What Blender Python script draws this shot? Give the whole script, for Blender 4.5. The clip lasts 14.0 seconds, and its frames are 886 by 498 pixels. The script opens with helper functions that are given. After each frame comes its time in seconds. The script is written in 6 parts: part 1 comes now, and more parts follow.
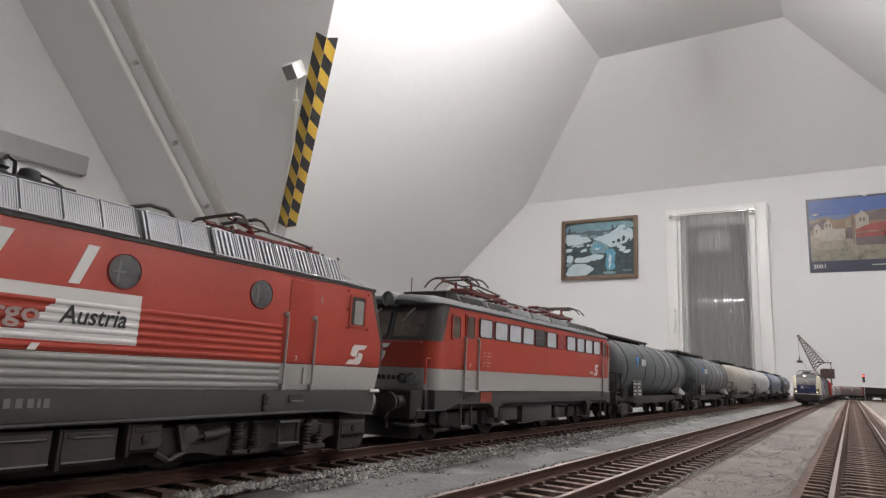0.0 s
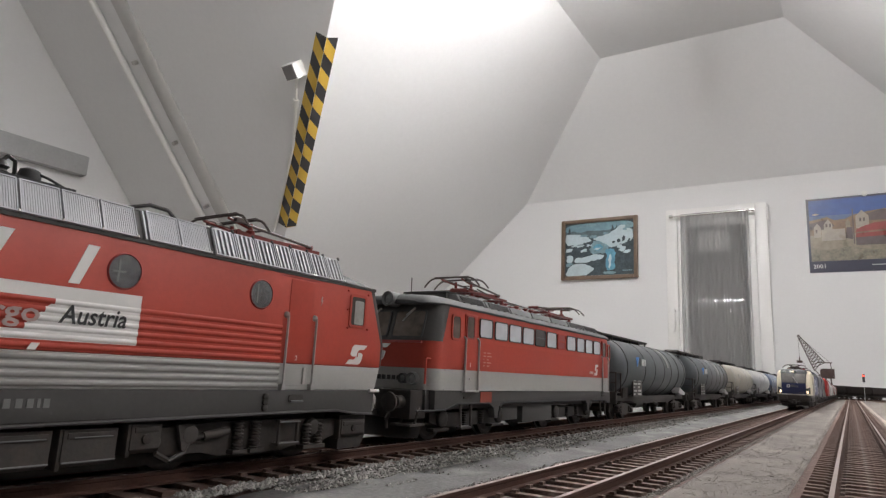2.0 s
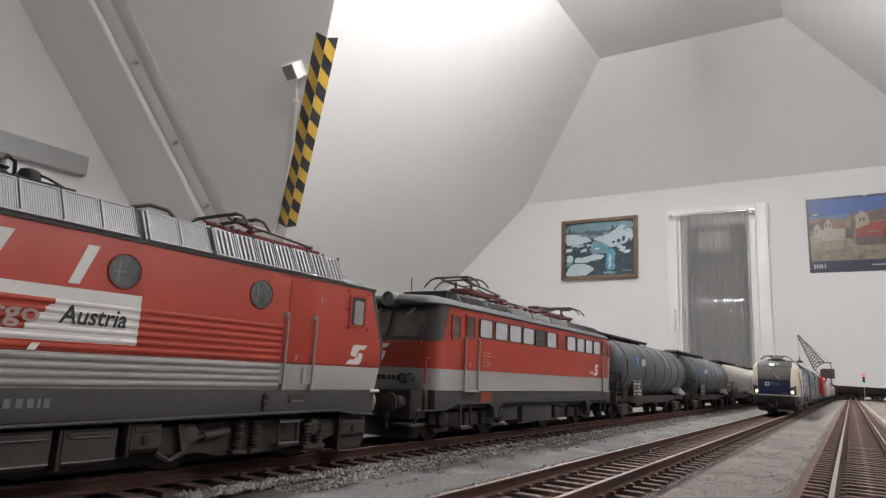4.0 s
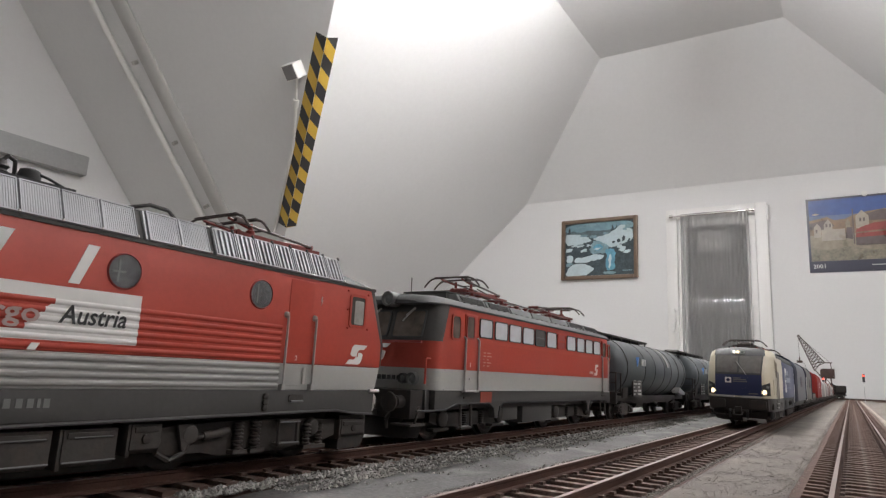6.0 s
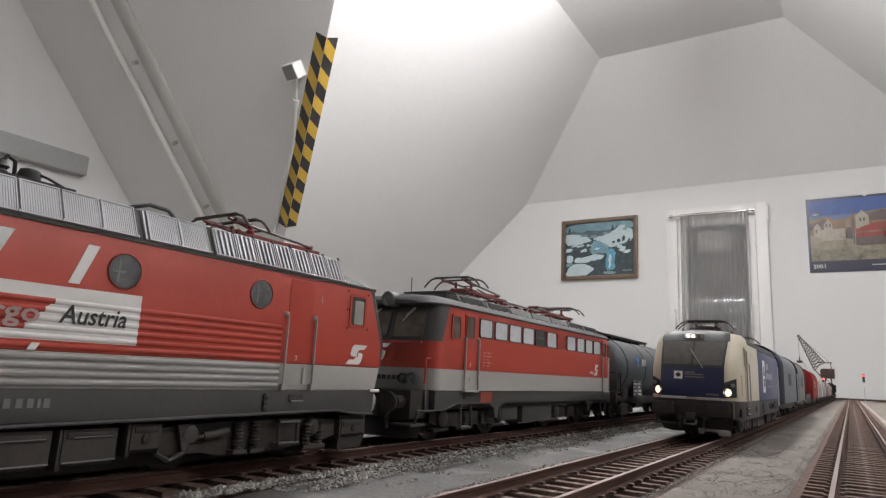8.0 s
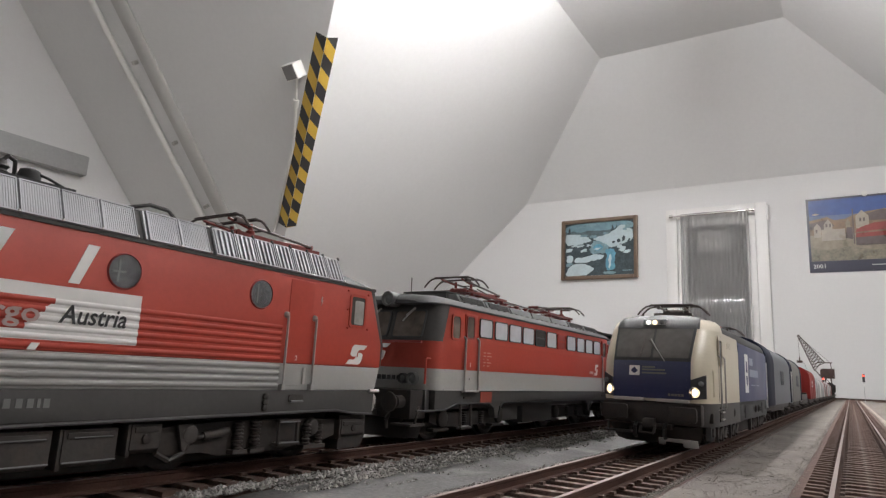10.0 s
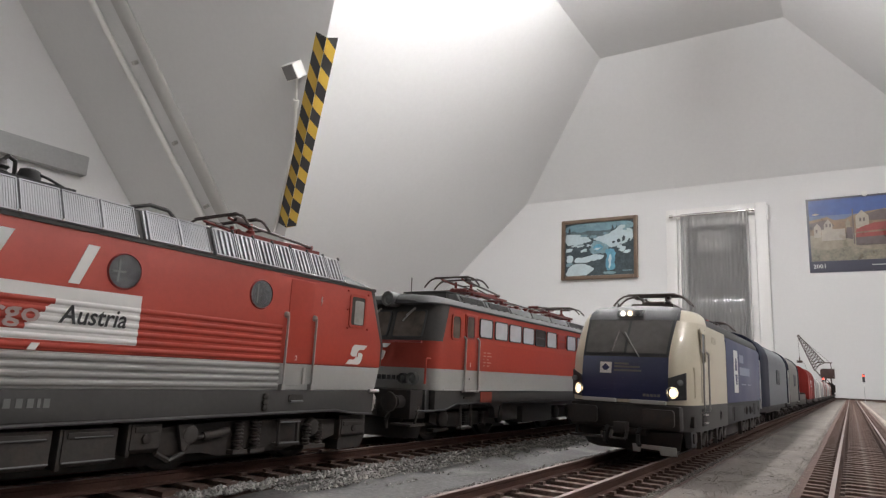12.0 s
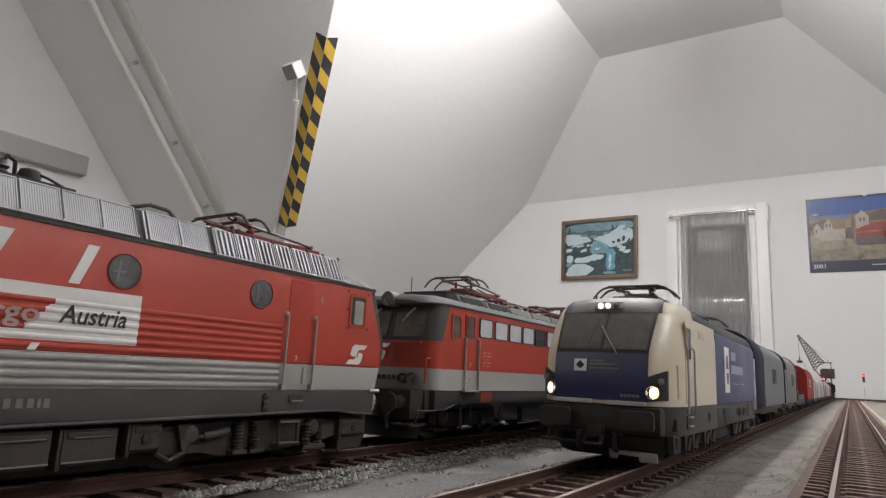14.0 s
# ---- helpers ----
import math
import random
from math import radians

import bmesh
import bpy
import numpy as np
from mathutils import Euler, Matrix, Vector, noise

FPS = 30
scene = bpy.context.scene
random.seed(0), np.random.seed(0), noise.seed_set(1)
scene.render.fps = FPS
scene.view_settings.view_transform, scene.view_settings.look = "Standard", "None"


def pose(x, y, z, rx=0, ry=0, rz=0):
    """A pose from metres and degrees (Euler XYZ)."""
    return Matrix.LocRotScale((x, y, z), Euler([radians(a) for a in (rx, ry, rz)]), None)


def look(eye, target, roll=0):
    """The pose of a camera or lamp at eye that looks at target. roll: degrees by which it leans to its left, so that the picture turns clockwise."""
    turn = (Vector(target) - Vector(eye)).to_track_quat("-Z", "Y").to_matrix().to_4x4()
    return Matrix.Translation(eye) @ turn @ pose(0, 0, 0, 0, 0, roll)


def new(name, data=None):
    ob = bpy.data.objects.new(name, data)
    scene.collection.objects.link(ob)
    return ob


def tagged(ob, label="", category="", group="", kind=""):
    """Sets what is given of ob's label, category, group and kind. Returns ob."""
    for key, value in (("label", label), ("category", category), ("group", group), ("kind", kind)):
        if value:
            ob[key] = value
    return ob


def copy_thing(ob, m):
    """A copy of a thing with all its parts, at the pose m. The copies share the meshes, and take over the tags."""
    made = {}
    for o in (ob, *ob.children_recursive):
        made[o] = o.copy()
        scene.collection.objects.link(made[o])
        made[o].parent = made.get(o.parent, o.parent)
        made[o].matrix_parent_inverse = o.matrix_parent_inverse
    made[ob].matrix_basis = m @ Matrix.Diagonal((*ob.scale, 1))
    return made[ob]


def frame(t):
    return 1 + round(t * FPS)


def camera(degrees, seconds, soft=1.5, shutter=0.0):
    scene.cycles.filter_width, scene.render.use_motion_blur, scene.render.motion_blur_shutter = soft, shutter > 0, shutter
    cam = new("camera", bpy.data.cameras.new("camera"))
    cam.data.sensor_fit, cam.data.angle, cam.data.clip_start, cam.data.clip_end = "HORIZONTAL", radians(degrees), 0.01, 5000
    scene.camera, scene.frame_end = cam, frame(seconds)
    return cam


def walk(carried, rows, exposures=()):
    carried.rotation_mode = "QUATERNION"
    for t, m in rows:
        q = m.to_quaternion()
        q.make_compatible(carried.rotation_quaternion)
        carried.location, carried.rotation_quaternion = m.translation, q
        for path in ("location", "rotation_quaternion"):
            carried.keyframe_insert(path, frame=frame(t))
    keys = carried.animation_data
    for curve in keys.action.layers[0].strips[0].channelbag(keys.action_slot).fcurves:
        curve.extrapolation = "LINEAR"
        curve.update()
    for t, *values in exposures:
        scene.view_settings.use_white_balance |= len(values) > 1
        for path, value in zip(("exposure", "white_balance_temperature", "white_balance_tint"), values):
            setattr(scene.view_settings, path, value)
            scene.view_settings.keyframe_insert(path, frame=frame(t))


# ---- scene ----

# ---- camera ----
RAIL = 1.0                       # height of the rail heads over the room's floor
EYE = (0.0, 0.0, RAIL + 0.0215)
YAW, PITCH = radians(32.705), radians(11.016)
AIM = (EYE[0] + math.cos(PITCH) * math.cos(YAW), EYE[1] + math.cos(PITCH) * math.sin(YAW), EYE[2] + math.sin(PITCH))
cam = camera(69.96, 14.0, 1.3)
walk(cam, [(0.0, look(EYE, AIM, 2.793)), (14.0, look(EYE, AIM, 2.793))])

# ---- world and lamps: a closed attic room at night, lit by tube lamps and an added fill ----
night = bpy.data.worlds.new("night")
scene.world = night
night.use_nodes = True
night.node_tree.nodes["Background"].inputs["Color"].default_value = (0.012, 0.014, 0.02, 1)
night.node_tree.nodes["Background"].inputs["Strength"].default_value = 0.5
scene.view_settings.exposure = 0.04
WHITE_TUBE = (1.0, 0.982, 0.985)


# (centre of the fixture, length along x, length along y, brightness of its tubes)
FIXTURES = [((1.30, 0.45, 2.37), 1.3, 0.06, 146.0),
            ((-2.1, 1.31, 2.085), 0.06, 0.62, 100.0),
            # added fill out of view, brightens the vehicles' near sides
            ((0.50, -0.72, 1.70), 1.0, 0.06, 23.5)]


# ---- materials ----
def surf(name, col, rough=0.5, metal=0.0, var=0.10, s1=40.0, s2=600.0, bump=0.0, coat=0.0, dirt=None, dirt_amt=0.0, rvar=0.1, spec=0.5):
    """Principled paint with colour variation at two scales, uneven gloss and fine relief."""
    m = bpy.data.materials.new(name)
    m.use_nodes = True
    nt = m.node_tree
    b = nt.nodes["Principled BSDF"]
    N, L = nt.nodes.new, nt.links.new
    co = N("ShaderNodeTexCoord")
    n1, n2 = N("ShaderNodeTexNoise"), N("ShaderNodeTexNoise")
    for n, s in ((n1, s1), (n2, s2)):
        L(co.outputs["Object"], n.inputs["Vector"])
        n.inputs["Scale"].default_value = s
        n.inputs["Detail"].default_value = 4.0
    add = N("ShaderNodeMath")
    add.operation = "ADD"
    L(n1.outputs["Fac"], add.inputs[0])
    L(n2.outputs["Fac"], add.inputs[1])
    rng = N("ShaderNodeMapRange")
    rng.inputs["From Min"].default_value, rng.inputs["From Max"].default_value = 0.6, 1.4
    L(add.outputs[0], rng.inputs["Value"])
    ramp = N("ShaderNodeMix")
    ramp.data_type = "RGBA"
    lo = [max(0, c * (1 - var)) for c in col]
    hi = [min(1, c * (1 + var)) for c in col]
    ramp.inputs[6].default_value, ramp.inputs[7].default_value = (*lo, 1), (*hi, 1)
    L(rng.outputs[0], ramp.inputs[0])
    out = ramp.outputs[2]
    if dirt:
        n3 = N("ShaderNodeTexNoise")
        L(co.outputs["Object"], n3.inputs["Vector"])
        n3.inputs["Scale"].default_value, n3.inputs["Detail"].default_value = s1 * 3, 6.0
        r3 = N("ShaderNodeMapRange")
        r3.inputs["From Min"].default_value, r3.inputs["From Max"].default_value = 0.5, 0.75
        r3.inputs["To Max"].default_value = dirt_amt
        L(n3.outputs["Fac"], r3.inputs["Value"])
        mx = N("ShaderNodeMix")
        mx.data_type = "RGBA"
        mx.inputs[7].default_value = (*dirt, 1)
        L(r3.outputs[0], mx.inputs[0])
        L(out, mx.inputs[6])
        out = mx.outputs[2]
    L(out, b.inputs["Base Color"])
    rr = N("ShaderNodeMapRange")
    rr.inputs["To Min"].default_value, rr.inputs["To Max"].default_value = max(0.02, rough - rvar), min(1, rough + rvar)
    L(n1.outputs["Fac"], rr.inputs["Value"])
    L(rr.outputs[0], b.inputs["Roughness"])
    b.inputs["Metallic"].default_value = metal
    b.inputs["Specular IOR Level"].default_value = spec
    b.inputs["Coat Weight"].default_value = coat
    if bump:
        bp = N("ShaderNodeBump")
        bp.inputs["Strength"].default_value, bp.inputs["Distance"].default_value = 0.6, bump
        L(n2.outputs["Fac"], bp.inputs["Height"])
        L(bp.outputs["Normal"], b.inputs["Normal"])
    return m


def glow(name, col, power):
    m = bpy.data.materials.new(name)
    m.use_nodes = True
    b = m.node_tree.nodes["Principled BSDF"]
    b.inputs["Base Color"].default_value = (*col, 1)
    b.inputs["Emission Color"].default_value = (*col, 1)
    b.inputs["Emission Strength"].default_value = power
    return m


def glass(name, tint=(1, 1, 1), rough=0.02):
    m = bpy.data.materials.new(name)
    m.use_nodes = True
    b = m.node_tree.nodes["Principled BSDF"]
    b.inputs["Base Color"].default_value = (*tint, 1)
    b.inputs["Roughness"].default_value = rough
    b.inputs["Transmission Weight"].default_value = 1.0
    b.inputs["IOR"].default_value = 1.45
    return m


PLASTER = surf("white_plaster", (0.80, 0.798, 0.795), 0.75, var=0.025, s1=1.2, s2=60, bump=0.0008)
WALLPAINT = surf("white_wall_paint", (0.76, 0.756, 0.752), 0.8, var=0.02, s1=1.5, s2=80, bump=0.0006)
FLOORING = surf("floor_boards", (0.33, 0.30, 0.27), 0.45, var=0.2, s1=2, s2=30)
TABLEWOOD = surf("painted_board", (0.30, 0.29, 0.28), 0.8, var=0.1, s1=6, s2=200)
GLOSSWHITE = surf("white_gloss_paint", (0.80, 0.79, 0.77), 0.36, var=0.02, s1=6, s2=80)
PVCWHITE = surf("white_plastic", (0.80, 0.79, 0.76), 0.35, var=0.03, s1=10, s2=200)
PANE = glass("window_glass")
YELLOW = surf("yellow_tape", (0.62, 0.40, 0.06), 0.5, var=0.06, s1=20, s2=200)
BLACKTAPE = surf("black_tape", (0.035, 0.033, 0.036), 0.45, var=0.1, s1=20, s2=200)

RED = surf("red_orange_paint", (0.41, 0.047, 0.026), 0.5, var=0.09, s1=30, s2=900, bump=0.00002, coat=0.0)
REDDARK = surf("dark_red_paint", (0.30, 0.035, 0.03), 0.42, var=0.06, s1=60, s2=900)
LIGHTGREY = surf("light_grey_paint", (0.37, 0.365, 0.35), 0.45, var=0.05, s1=60, s2=900)
ROOFGREY = surf("roof_grey_paint", (0.072, 0.072, 0.073), 0.65, spec=0.12, var=0.08, s1=80, s2=1200, bump=0.00003)
SILVER = surf("silver_grille_paint", (0.44, 0.45, 0.47), 0.32, metal=0.25, var=0.06, s1=80, s2=1200)
DARKGREY = surf("anthracite_frame_paint", (0.070, 0.067, 0.065), 0.5, spec=0.3, var=0.10, s1=60, s2=900, bump=0.00003)
UNDER = surf("underframe_black", (0.040, 0.036, 0.034), 0.6, spec=0.25, var=0.2, s1=120, s2=1500, bump=0.00006, dirt=(0.06, 0.042, 0.033), dirt_amt=0.5)
BOGIE = surf("dusty_bogie_grey", (0.052, 0.046, 0.042), 0.5, spec=0.3, var=0.2, s1=120, s2=1500, bump=0.00006, dirt=(0.09, 0.066, 0.053), dirt_amt=0.5)
STEEL = surf("bare_steel", (0.55, 0.54, 0.52), 0.3, metal=0.9, var=0.08, s1=100, s2=1500)
CHROME = surf("bright_metal", (0.75, 0.74, 0.72), 0.18, metal=1.0, var=0.03, s1=100, s2=900)
WHITEPRINT = surf("white_print", (0.78, 0.77, 0.75), 0.45, var=0.03, s1=100, s2=900)
NUMPRINT = surf("dull_grey_print", (0.17, 0.17, 0.167), 0.5, var=0.05, s1=100, s2=900)
GREYPRINT = surf("pale_grey_print", (0.50, 0.50, 0.48), 0.5, var=0.05, s1=100, s2=900)
BLACKPRINT = surf("black_print", (0.025, 0.025, 0.027), 0.5, var=0.05, s1=100, s2=900)
CABGLASS = surf("dark_cab_glass", (0.075, 0.072, 0.068), 0.08, var=0.2, s1=50, s2=300, rvar=0.03)
WINDSCREEN = surf("grey_windscreen_glass", (0.125, 0.118, 0.112), 0.12, var=0.25, s1=70, s2=400, rvar=0.04)
CABSEEN = surf("brownish_cab_interior", (0.13, 0.105, 0.088), 0.15, var=0.5, s1=120, s2=400, rvar=0.05)
PALEPANE = surf("pale_frosted_pane", (0.56, 0.59, 0.62), 0.12, var=0.10, s1=90, s2=300, rvar=0.04)
LENS = surf("porthole_glass", (0.20, 0.21, 0.21), 0.06, var=0.3, s1=300, s2=600, rvar=0.02)
LIGHTMETAL = surf("grey_light_metal", (0.42, 0.41, 0.40), 0.3, metal=0.3, var=0.08, s1=100, s2=900)
FADED = surf("faded_pinkish_letters", (0.44, 0.33, 0.31), 0.5, var=0.1, s1=100, s2=900)
RUBBER = surf("black_rubber", (0.02, 0.02, 0.02), 0.55, var=0.1, s1=100, s2=900)
PORTGLASS = glass("porthole_pane_glass", (0.9, 0.93, 0.95), 0.03)
PORTDARK = surf("dim_machine_room", (0.30, 0.29, 0.29), 0.5, var=0.5, s1=260, s2=900)
INSULATOR = surf("red_brown_insulator", (0.22, 0.035, 0.028), 0.3, var=0.1, s1=100, s2=900)
PANTO = surf("dark_pantograph_metal", (0.10, 0.082, 0.076), 0.35, metal=0.6, var=0.2, s1=150, s2=900)
PANTORED = surf("red_pantograph_metal", (0.17, 0.03, 0.025), 0.4, metal=0.2, var=0.15, s1=150, s2=900)
TANKDARK = surf("dark_grey_tank_paint", (0.074, 0.084, 0.090), 0.38, var=0.12, s1=40, s2=500, dirt=(0.13, 0.12, 0.105), dirt_amt=0.35, spec=0.35)
TANKCREAM = surf("cream_tank_paint", (0.36, 0.34, 0.29), 0.45, spec=0.3, var=0.08, s1=40, s2=500, dirt=(0.3, 0.25, 0.18), dirt_amt=0.3)
TANKSILVER = surf("silver_tank_paint", (0.40, 0.40, 0.395), 0.35, metal=0.3, var=0.08, s1=40, s2=500)
TANKBLUE = surf("blue_grey_tank_paint", (0.11, 0.14, 0.20), 0.45, spec=0.3, var=0.08, s1=40, s2=500)
CREAM = surf("cream_paint", (0.62, 0.56, 0.43), 0.36, var=0.03, s1=60, s2=900, coat=0.2)
NAVY = surf("dark_blue_paint", (0.016, 0.025, 0.095), 0.36, var=0.08, s1=60, s2=900, coat=0.2)
BLUE = surf("blue_paint", (0.072, 0.080, 0.155), 0.45, var=0.06, s1=60, s2=900, spec=0.3)
TARP = surf("grey_blue_tarpaulin", (0.165, 0.172, 0.188), 0.6, spec=0.2, var=0.10, s1=50, s2=300, bump=0.0002)
TARPGREY = surf("plain_grey_tarpaulin", (0.17, 0.168, 0.16), 0.6, spec=0.2, var=0.10, s1=50, s2=300, bump=0.0002)
TARPDARK = surf("dark_blue_end_panel", (0.013, 0.016, 0.034), 0.6, spec=0.1, var=0.1, s1=50, s2=400)
WAGONRED = surf("wagon_red", (0.27, 0.024, 0.020), 0.55, spec=0.25, var=0.1, s1=50, s2=400)
WAGONGREY = surf("wagon_pale_grey", (0.33, 0.34, 0.34), 0.55, spec=0.25, var=0.1, s1=50, s2=400)
WAGONPINK = surf("faded_pinkish_grey_wagon", (0.24, 0.19, 0.185), 0.6, spec=0.2, var=0.15, s1=50, s2=400)
WAGONBLACK = surf("wagon_black_brown", (0.040, 0.033, 0.031), 0.7, spec=0.15, var=0.2, s1=50, s2=400)
HEADLIGHT = glow("lit_headlight", (1.0, 0.80, 0.52), 2.6)
TOPLIGHT = glow("lit_top_light", (1.0, 0.95, 0.86), 2.2)
SIGNALRED = glow("lit_red_signal", (1.0, 0.05, 0.03), 7.0)

RUST = surf("rusty_rail_side", (0.066, 0.035, 0.027), 0.8, spec=0.15, var=0.25, s1=200, s2=2500, bump=0.00008)
RAILHEAD = surf("worn_rail_head", (0.17, 0.125, 0.108), 0.48, metal=0.3, var=0.18, s1=60, s2=1800)
SLEEPER = surf("dark_wood_sleeper", (0.105, 0.068, 0.056), 0.8, spec=0.15, var=0.35, s1=150, s2=2600, bump=0.00012, dirt=(0.27, 0.225, 0.20), dirt_amt=0.6)
BED = surf("brown_track_bed", (0.115, 0.080, 0.069), 0.9, spec=0.1, var=0.4, s1=500, s2=3000, bump=0.0004)
GROUND = surf("grey_plaster_ground", (0.108, 0.105, 0.102), 0.85, spec=0.1, var=0.42, s1=22, s2=900, bump=0.00025, dirt=(0.27, 0.262, 0.25), dirt_amt=0.6)
SAND = surf("sandy_gravel", (0.160, 0.143, 0.130), 0.9, spec=0.1, var=0.5, s1=45, s2=2600, bump=0.0007, dirt=(0.165, 0.146, 0.128), dirt_amt=0.25)
PATHWAY = surf("pale_path", (0.27, 0.235, 0.205), 0.9, spec=0.1, var=0.25, s1=60, s2=1500, bump=0.0003)
ROOFLIGHT = surf("pale_roof_hatch_paint", (0.17, 0.17, 0.172), 0.5, spec=0.3, var=0.08, s1=80, s2=1200)
GRAVEL = surf("sandy_gravel_grains", (0.178, 0.160, 0.146), 0.9, spec=0.1, var=0.22, s1=300, s2=2500)
STONE = surf("grey_ballast_stone", (0.30, 0.287, 0.27), 0.85, spec=0.15, var=0.36, s1=500, s2=2500)


# ---- mesh helper ----
class Mesh:
    """Collects solids into one mesh; k is the length of its unit in metres."""

    def __init__(self, k=0.001):
        self.bm, self.k = bmesh.new(), k

    def v(self, p):
        return self.bm.verts.new([c * self.k for c in p])

    def face(self, vs):
        try:
            return self.bm.faces.new(vs)
        except ValueError:
            return None

    def rings(self, rings, caps=True, closed=True):
        vs = [[self.v(p) for p in r] for r in rings]
        n = len(vs[0])
        for a, b in zip(vs, vs[1:]):
            for i in range(n if closed else n - 1):
                j = (i + 1) % n
                self.face([a[i], a[j], b[j], b[i]])
        if caps:
            self.face(list(reversed(vs[0])))
            self.face(vs[-1])
        return self

    def box(self, x0, x1, y0, y1, z0, z1):
        return self.rings([[(x, y0, z0), (x, y1, z0), (x, y1, z1), (x, y0, z1)] for x in (x0, x1)])

    def prism(self, poly, axis, a, b):
        """Extrudes a 2D outline along an axis from a to b; the outline's axes are the other two in order."""
        put = {"x": lambda p, t: (t, p[0], p[1]), "y": lambda p, t: (p[0], t, p[1]), "z": lambda p, t: (p[0], p[1], t)}[axis]
        return self.rings([[put(p, t) for p in poly] for t in (a, b)])

    def rod(self, p0, p1, r, seg=8, r1=None):
        p0, p1 = Vector(p0), Vector(p1)
        q = (p1 - p0).to_track_quat("Z", "Y")
        out = []
        for p, rad in ((p0, r), (p1, r if r1 is None else r1)):
            out.append([tuple(p + q @ Vector((rad * math.cos(2 * math.pi * i / seg), rad * math.sin(2 * math.pi * i / seg), 0))) for i in range(seg)])
        return self.rings(out)

    def path(self, pts, r, seg=6):
        for a, b in zip(pts, pts[1:]):
            self.rod(a, b, r, seg)
        return self

    def turned(self, p0, axis, prof, seg=20):
        """A turned solid: prof is a list of (distance along the axis, radius)."""
        p0, q = Vector(p0), Vector(axis).to_track_quat("Z", "Y")
        out = []
        for d, rad in prof:
            rad = max(rad, 0.001)
            out.append([tuple(p0 + q @ Vector((rad * math.cos(2 * math.pi * i / seg), rad * math.sin(2 * math.pi * i / seg), d))) for i in range(seg)])
        return self.rings(out)

    def done(self, name, material, parent=None, label="", bevel=0.0, at=None):
        bm = self.bm
        bmesh.ops.recalc_face_normals(bm, faces=bm.faces)
        if bevel:
            edges = [e for e in bm.edges if len(e.link_faces) == 2 and e.calc_face_angle(0) > 0.6]
            bmesh.ops.bevel(bm, geom=edges, offset=bevel * self.k, segments=2, profile=0.6, affect="EDGES", clamp_overlap=True)
        for f in bm.faces:
            f.smooth = True
        for e in bm.edges:
            e.smooth = len(e.link_faces) == 2 and e.calc_face_angle(0) < 0.65
        me = bpy.data.meshes.new(name)
        bm.to_mesh(me)
        bm.free()
        me.materials.append(material)
        ob = new(name, me)
        if parent:
            ob.parent = parent
        if at is not None:
            ob.matrix_basis = at
        if label:
            ob["label"] = label
        return ob


def thing(name, at, label, category, group="", kind=""):
    ob = new(name)
    ob.empty_display_size = 0.01
    ob.matrix_basis = at
    return tagged(ob, label, category, group, kind)


def child_copy(src, parent, m):
    """Another part on the same mesh."""
    ob = new(src.name.split(".")[0], src.data)
    ob.parent = parent
    ob.matrix_basis = m
    return ob


def lettering(text, size, material, parent, at, label="", shear=0.0, bold=0.0):
    """Words as a flat mesh with the built-in font; size is the letter height in metres."""
    cu = bpy.data.curves.new("writing", "FONT")
    cu.body, cu.size, cu.shear, cu.offset, cu.extrude = text, size * 1.38, shear, bold, 0.00001
    cu.resolution_u = 2
    tmp = bpy.data.objects.new("writing", cu)
    scene.collection.objects.link(tmp)
    me = bpy.data.meshes.new_from_object(tmp.evaluated_get(bpy.context.evaluated_depsgraph_get()))
    bpy.data.objects.remove(tmp)
    bpy.data.curves.remove(cu)
    me.materials.clear()
    me.materials.append(material)
    ob = new("writing", me)
    ob.parent = parent
    ob.matrix_basis = at
    if label:
        ob["label"] = label
    return ob


SIDE = Euler((radians(90), 0, 0)).to_matrix().to_4x4()      # stands a flat text upright, facing -y
WALL = Matrix(((0, 0, -1, 0), (-1, 0, 0, 0), (0, 1, 0, 0), (0, 0, 0, 1)))   # upright, facing -x


# ---- the room ----
ZC, ZW, XW, YG = RAIL + 1.526, RAIL + 0.9875, 3.2, 2.88


def panel(name, pts, out, material, thick=0.12):
    """A wall or ceiling sheet with thickness away from the room."""
    m = Mesh(1.0)
    o = Vector(out) * thick
    m.rings([pts, [tuple(Vector(p) + o) for p in pts]])
    return tagged(m.done(name, material), kind="structure")


panel("ceiling_slope_main", [(1.028, .9125, ZC), (2.725, .9125, ZC), (XW, 1.501, ZW), (XW, 3.236, .4), (2.8, 3.236, .4)], (0, .67, .74), PLASTER)
panel("ceiling_slope_wing", [(1.028, .9125, ZC), (2.8, 3.236, .4), (2.8, 3.4, .4), (1.028, 3.4, ZC)], (.77, 0, .64), PLASTER)
panel("ceiling_flat", [(-5, .138, ZC), (2.725, .138, ZC), (2.725, .9125, ZC), (1.028, .9125, ZC), (1.028, 3.4, ZC), (-5, 3.4, ZC)], (0, 0, 1), PLASTER)
panel("ceiling_slope_hip", [(2.725, .138, ZC), (XW, -.46, ZW), (XW, 1.501, ZW), (2.725, .9125, ZC)], (.74, 0, .67), PLASTER)
panel("ceiling_slope_right", [(2.725, .138, ZC), (-5, .138, ZC), (-5, -2.2, .42), (XW, -2.2, .42), (XW, -.46, ZW)], (0, -.67, .74), PLASTER)
panel("wall_back", [(-5, -2.4, 0), (-5, 3.5, 0), (-5, 3.5, 2.7), (-5, -2.4, 2.7)], (-1, 0, 0), WALLPAINT)
panel("wall_gable", [(-5, YG, 0), (3.0, YG, 0), (3.0, YG, 2.7), (-5, YG, 2.7)], (0, 1, 0), WALLPAINT)
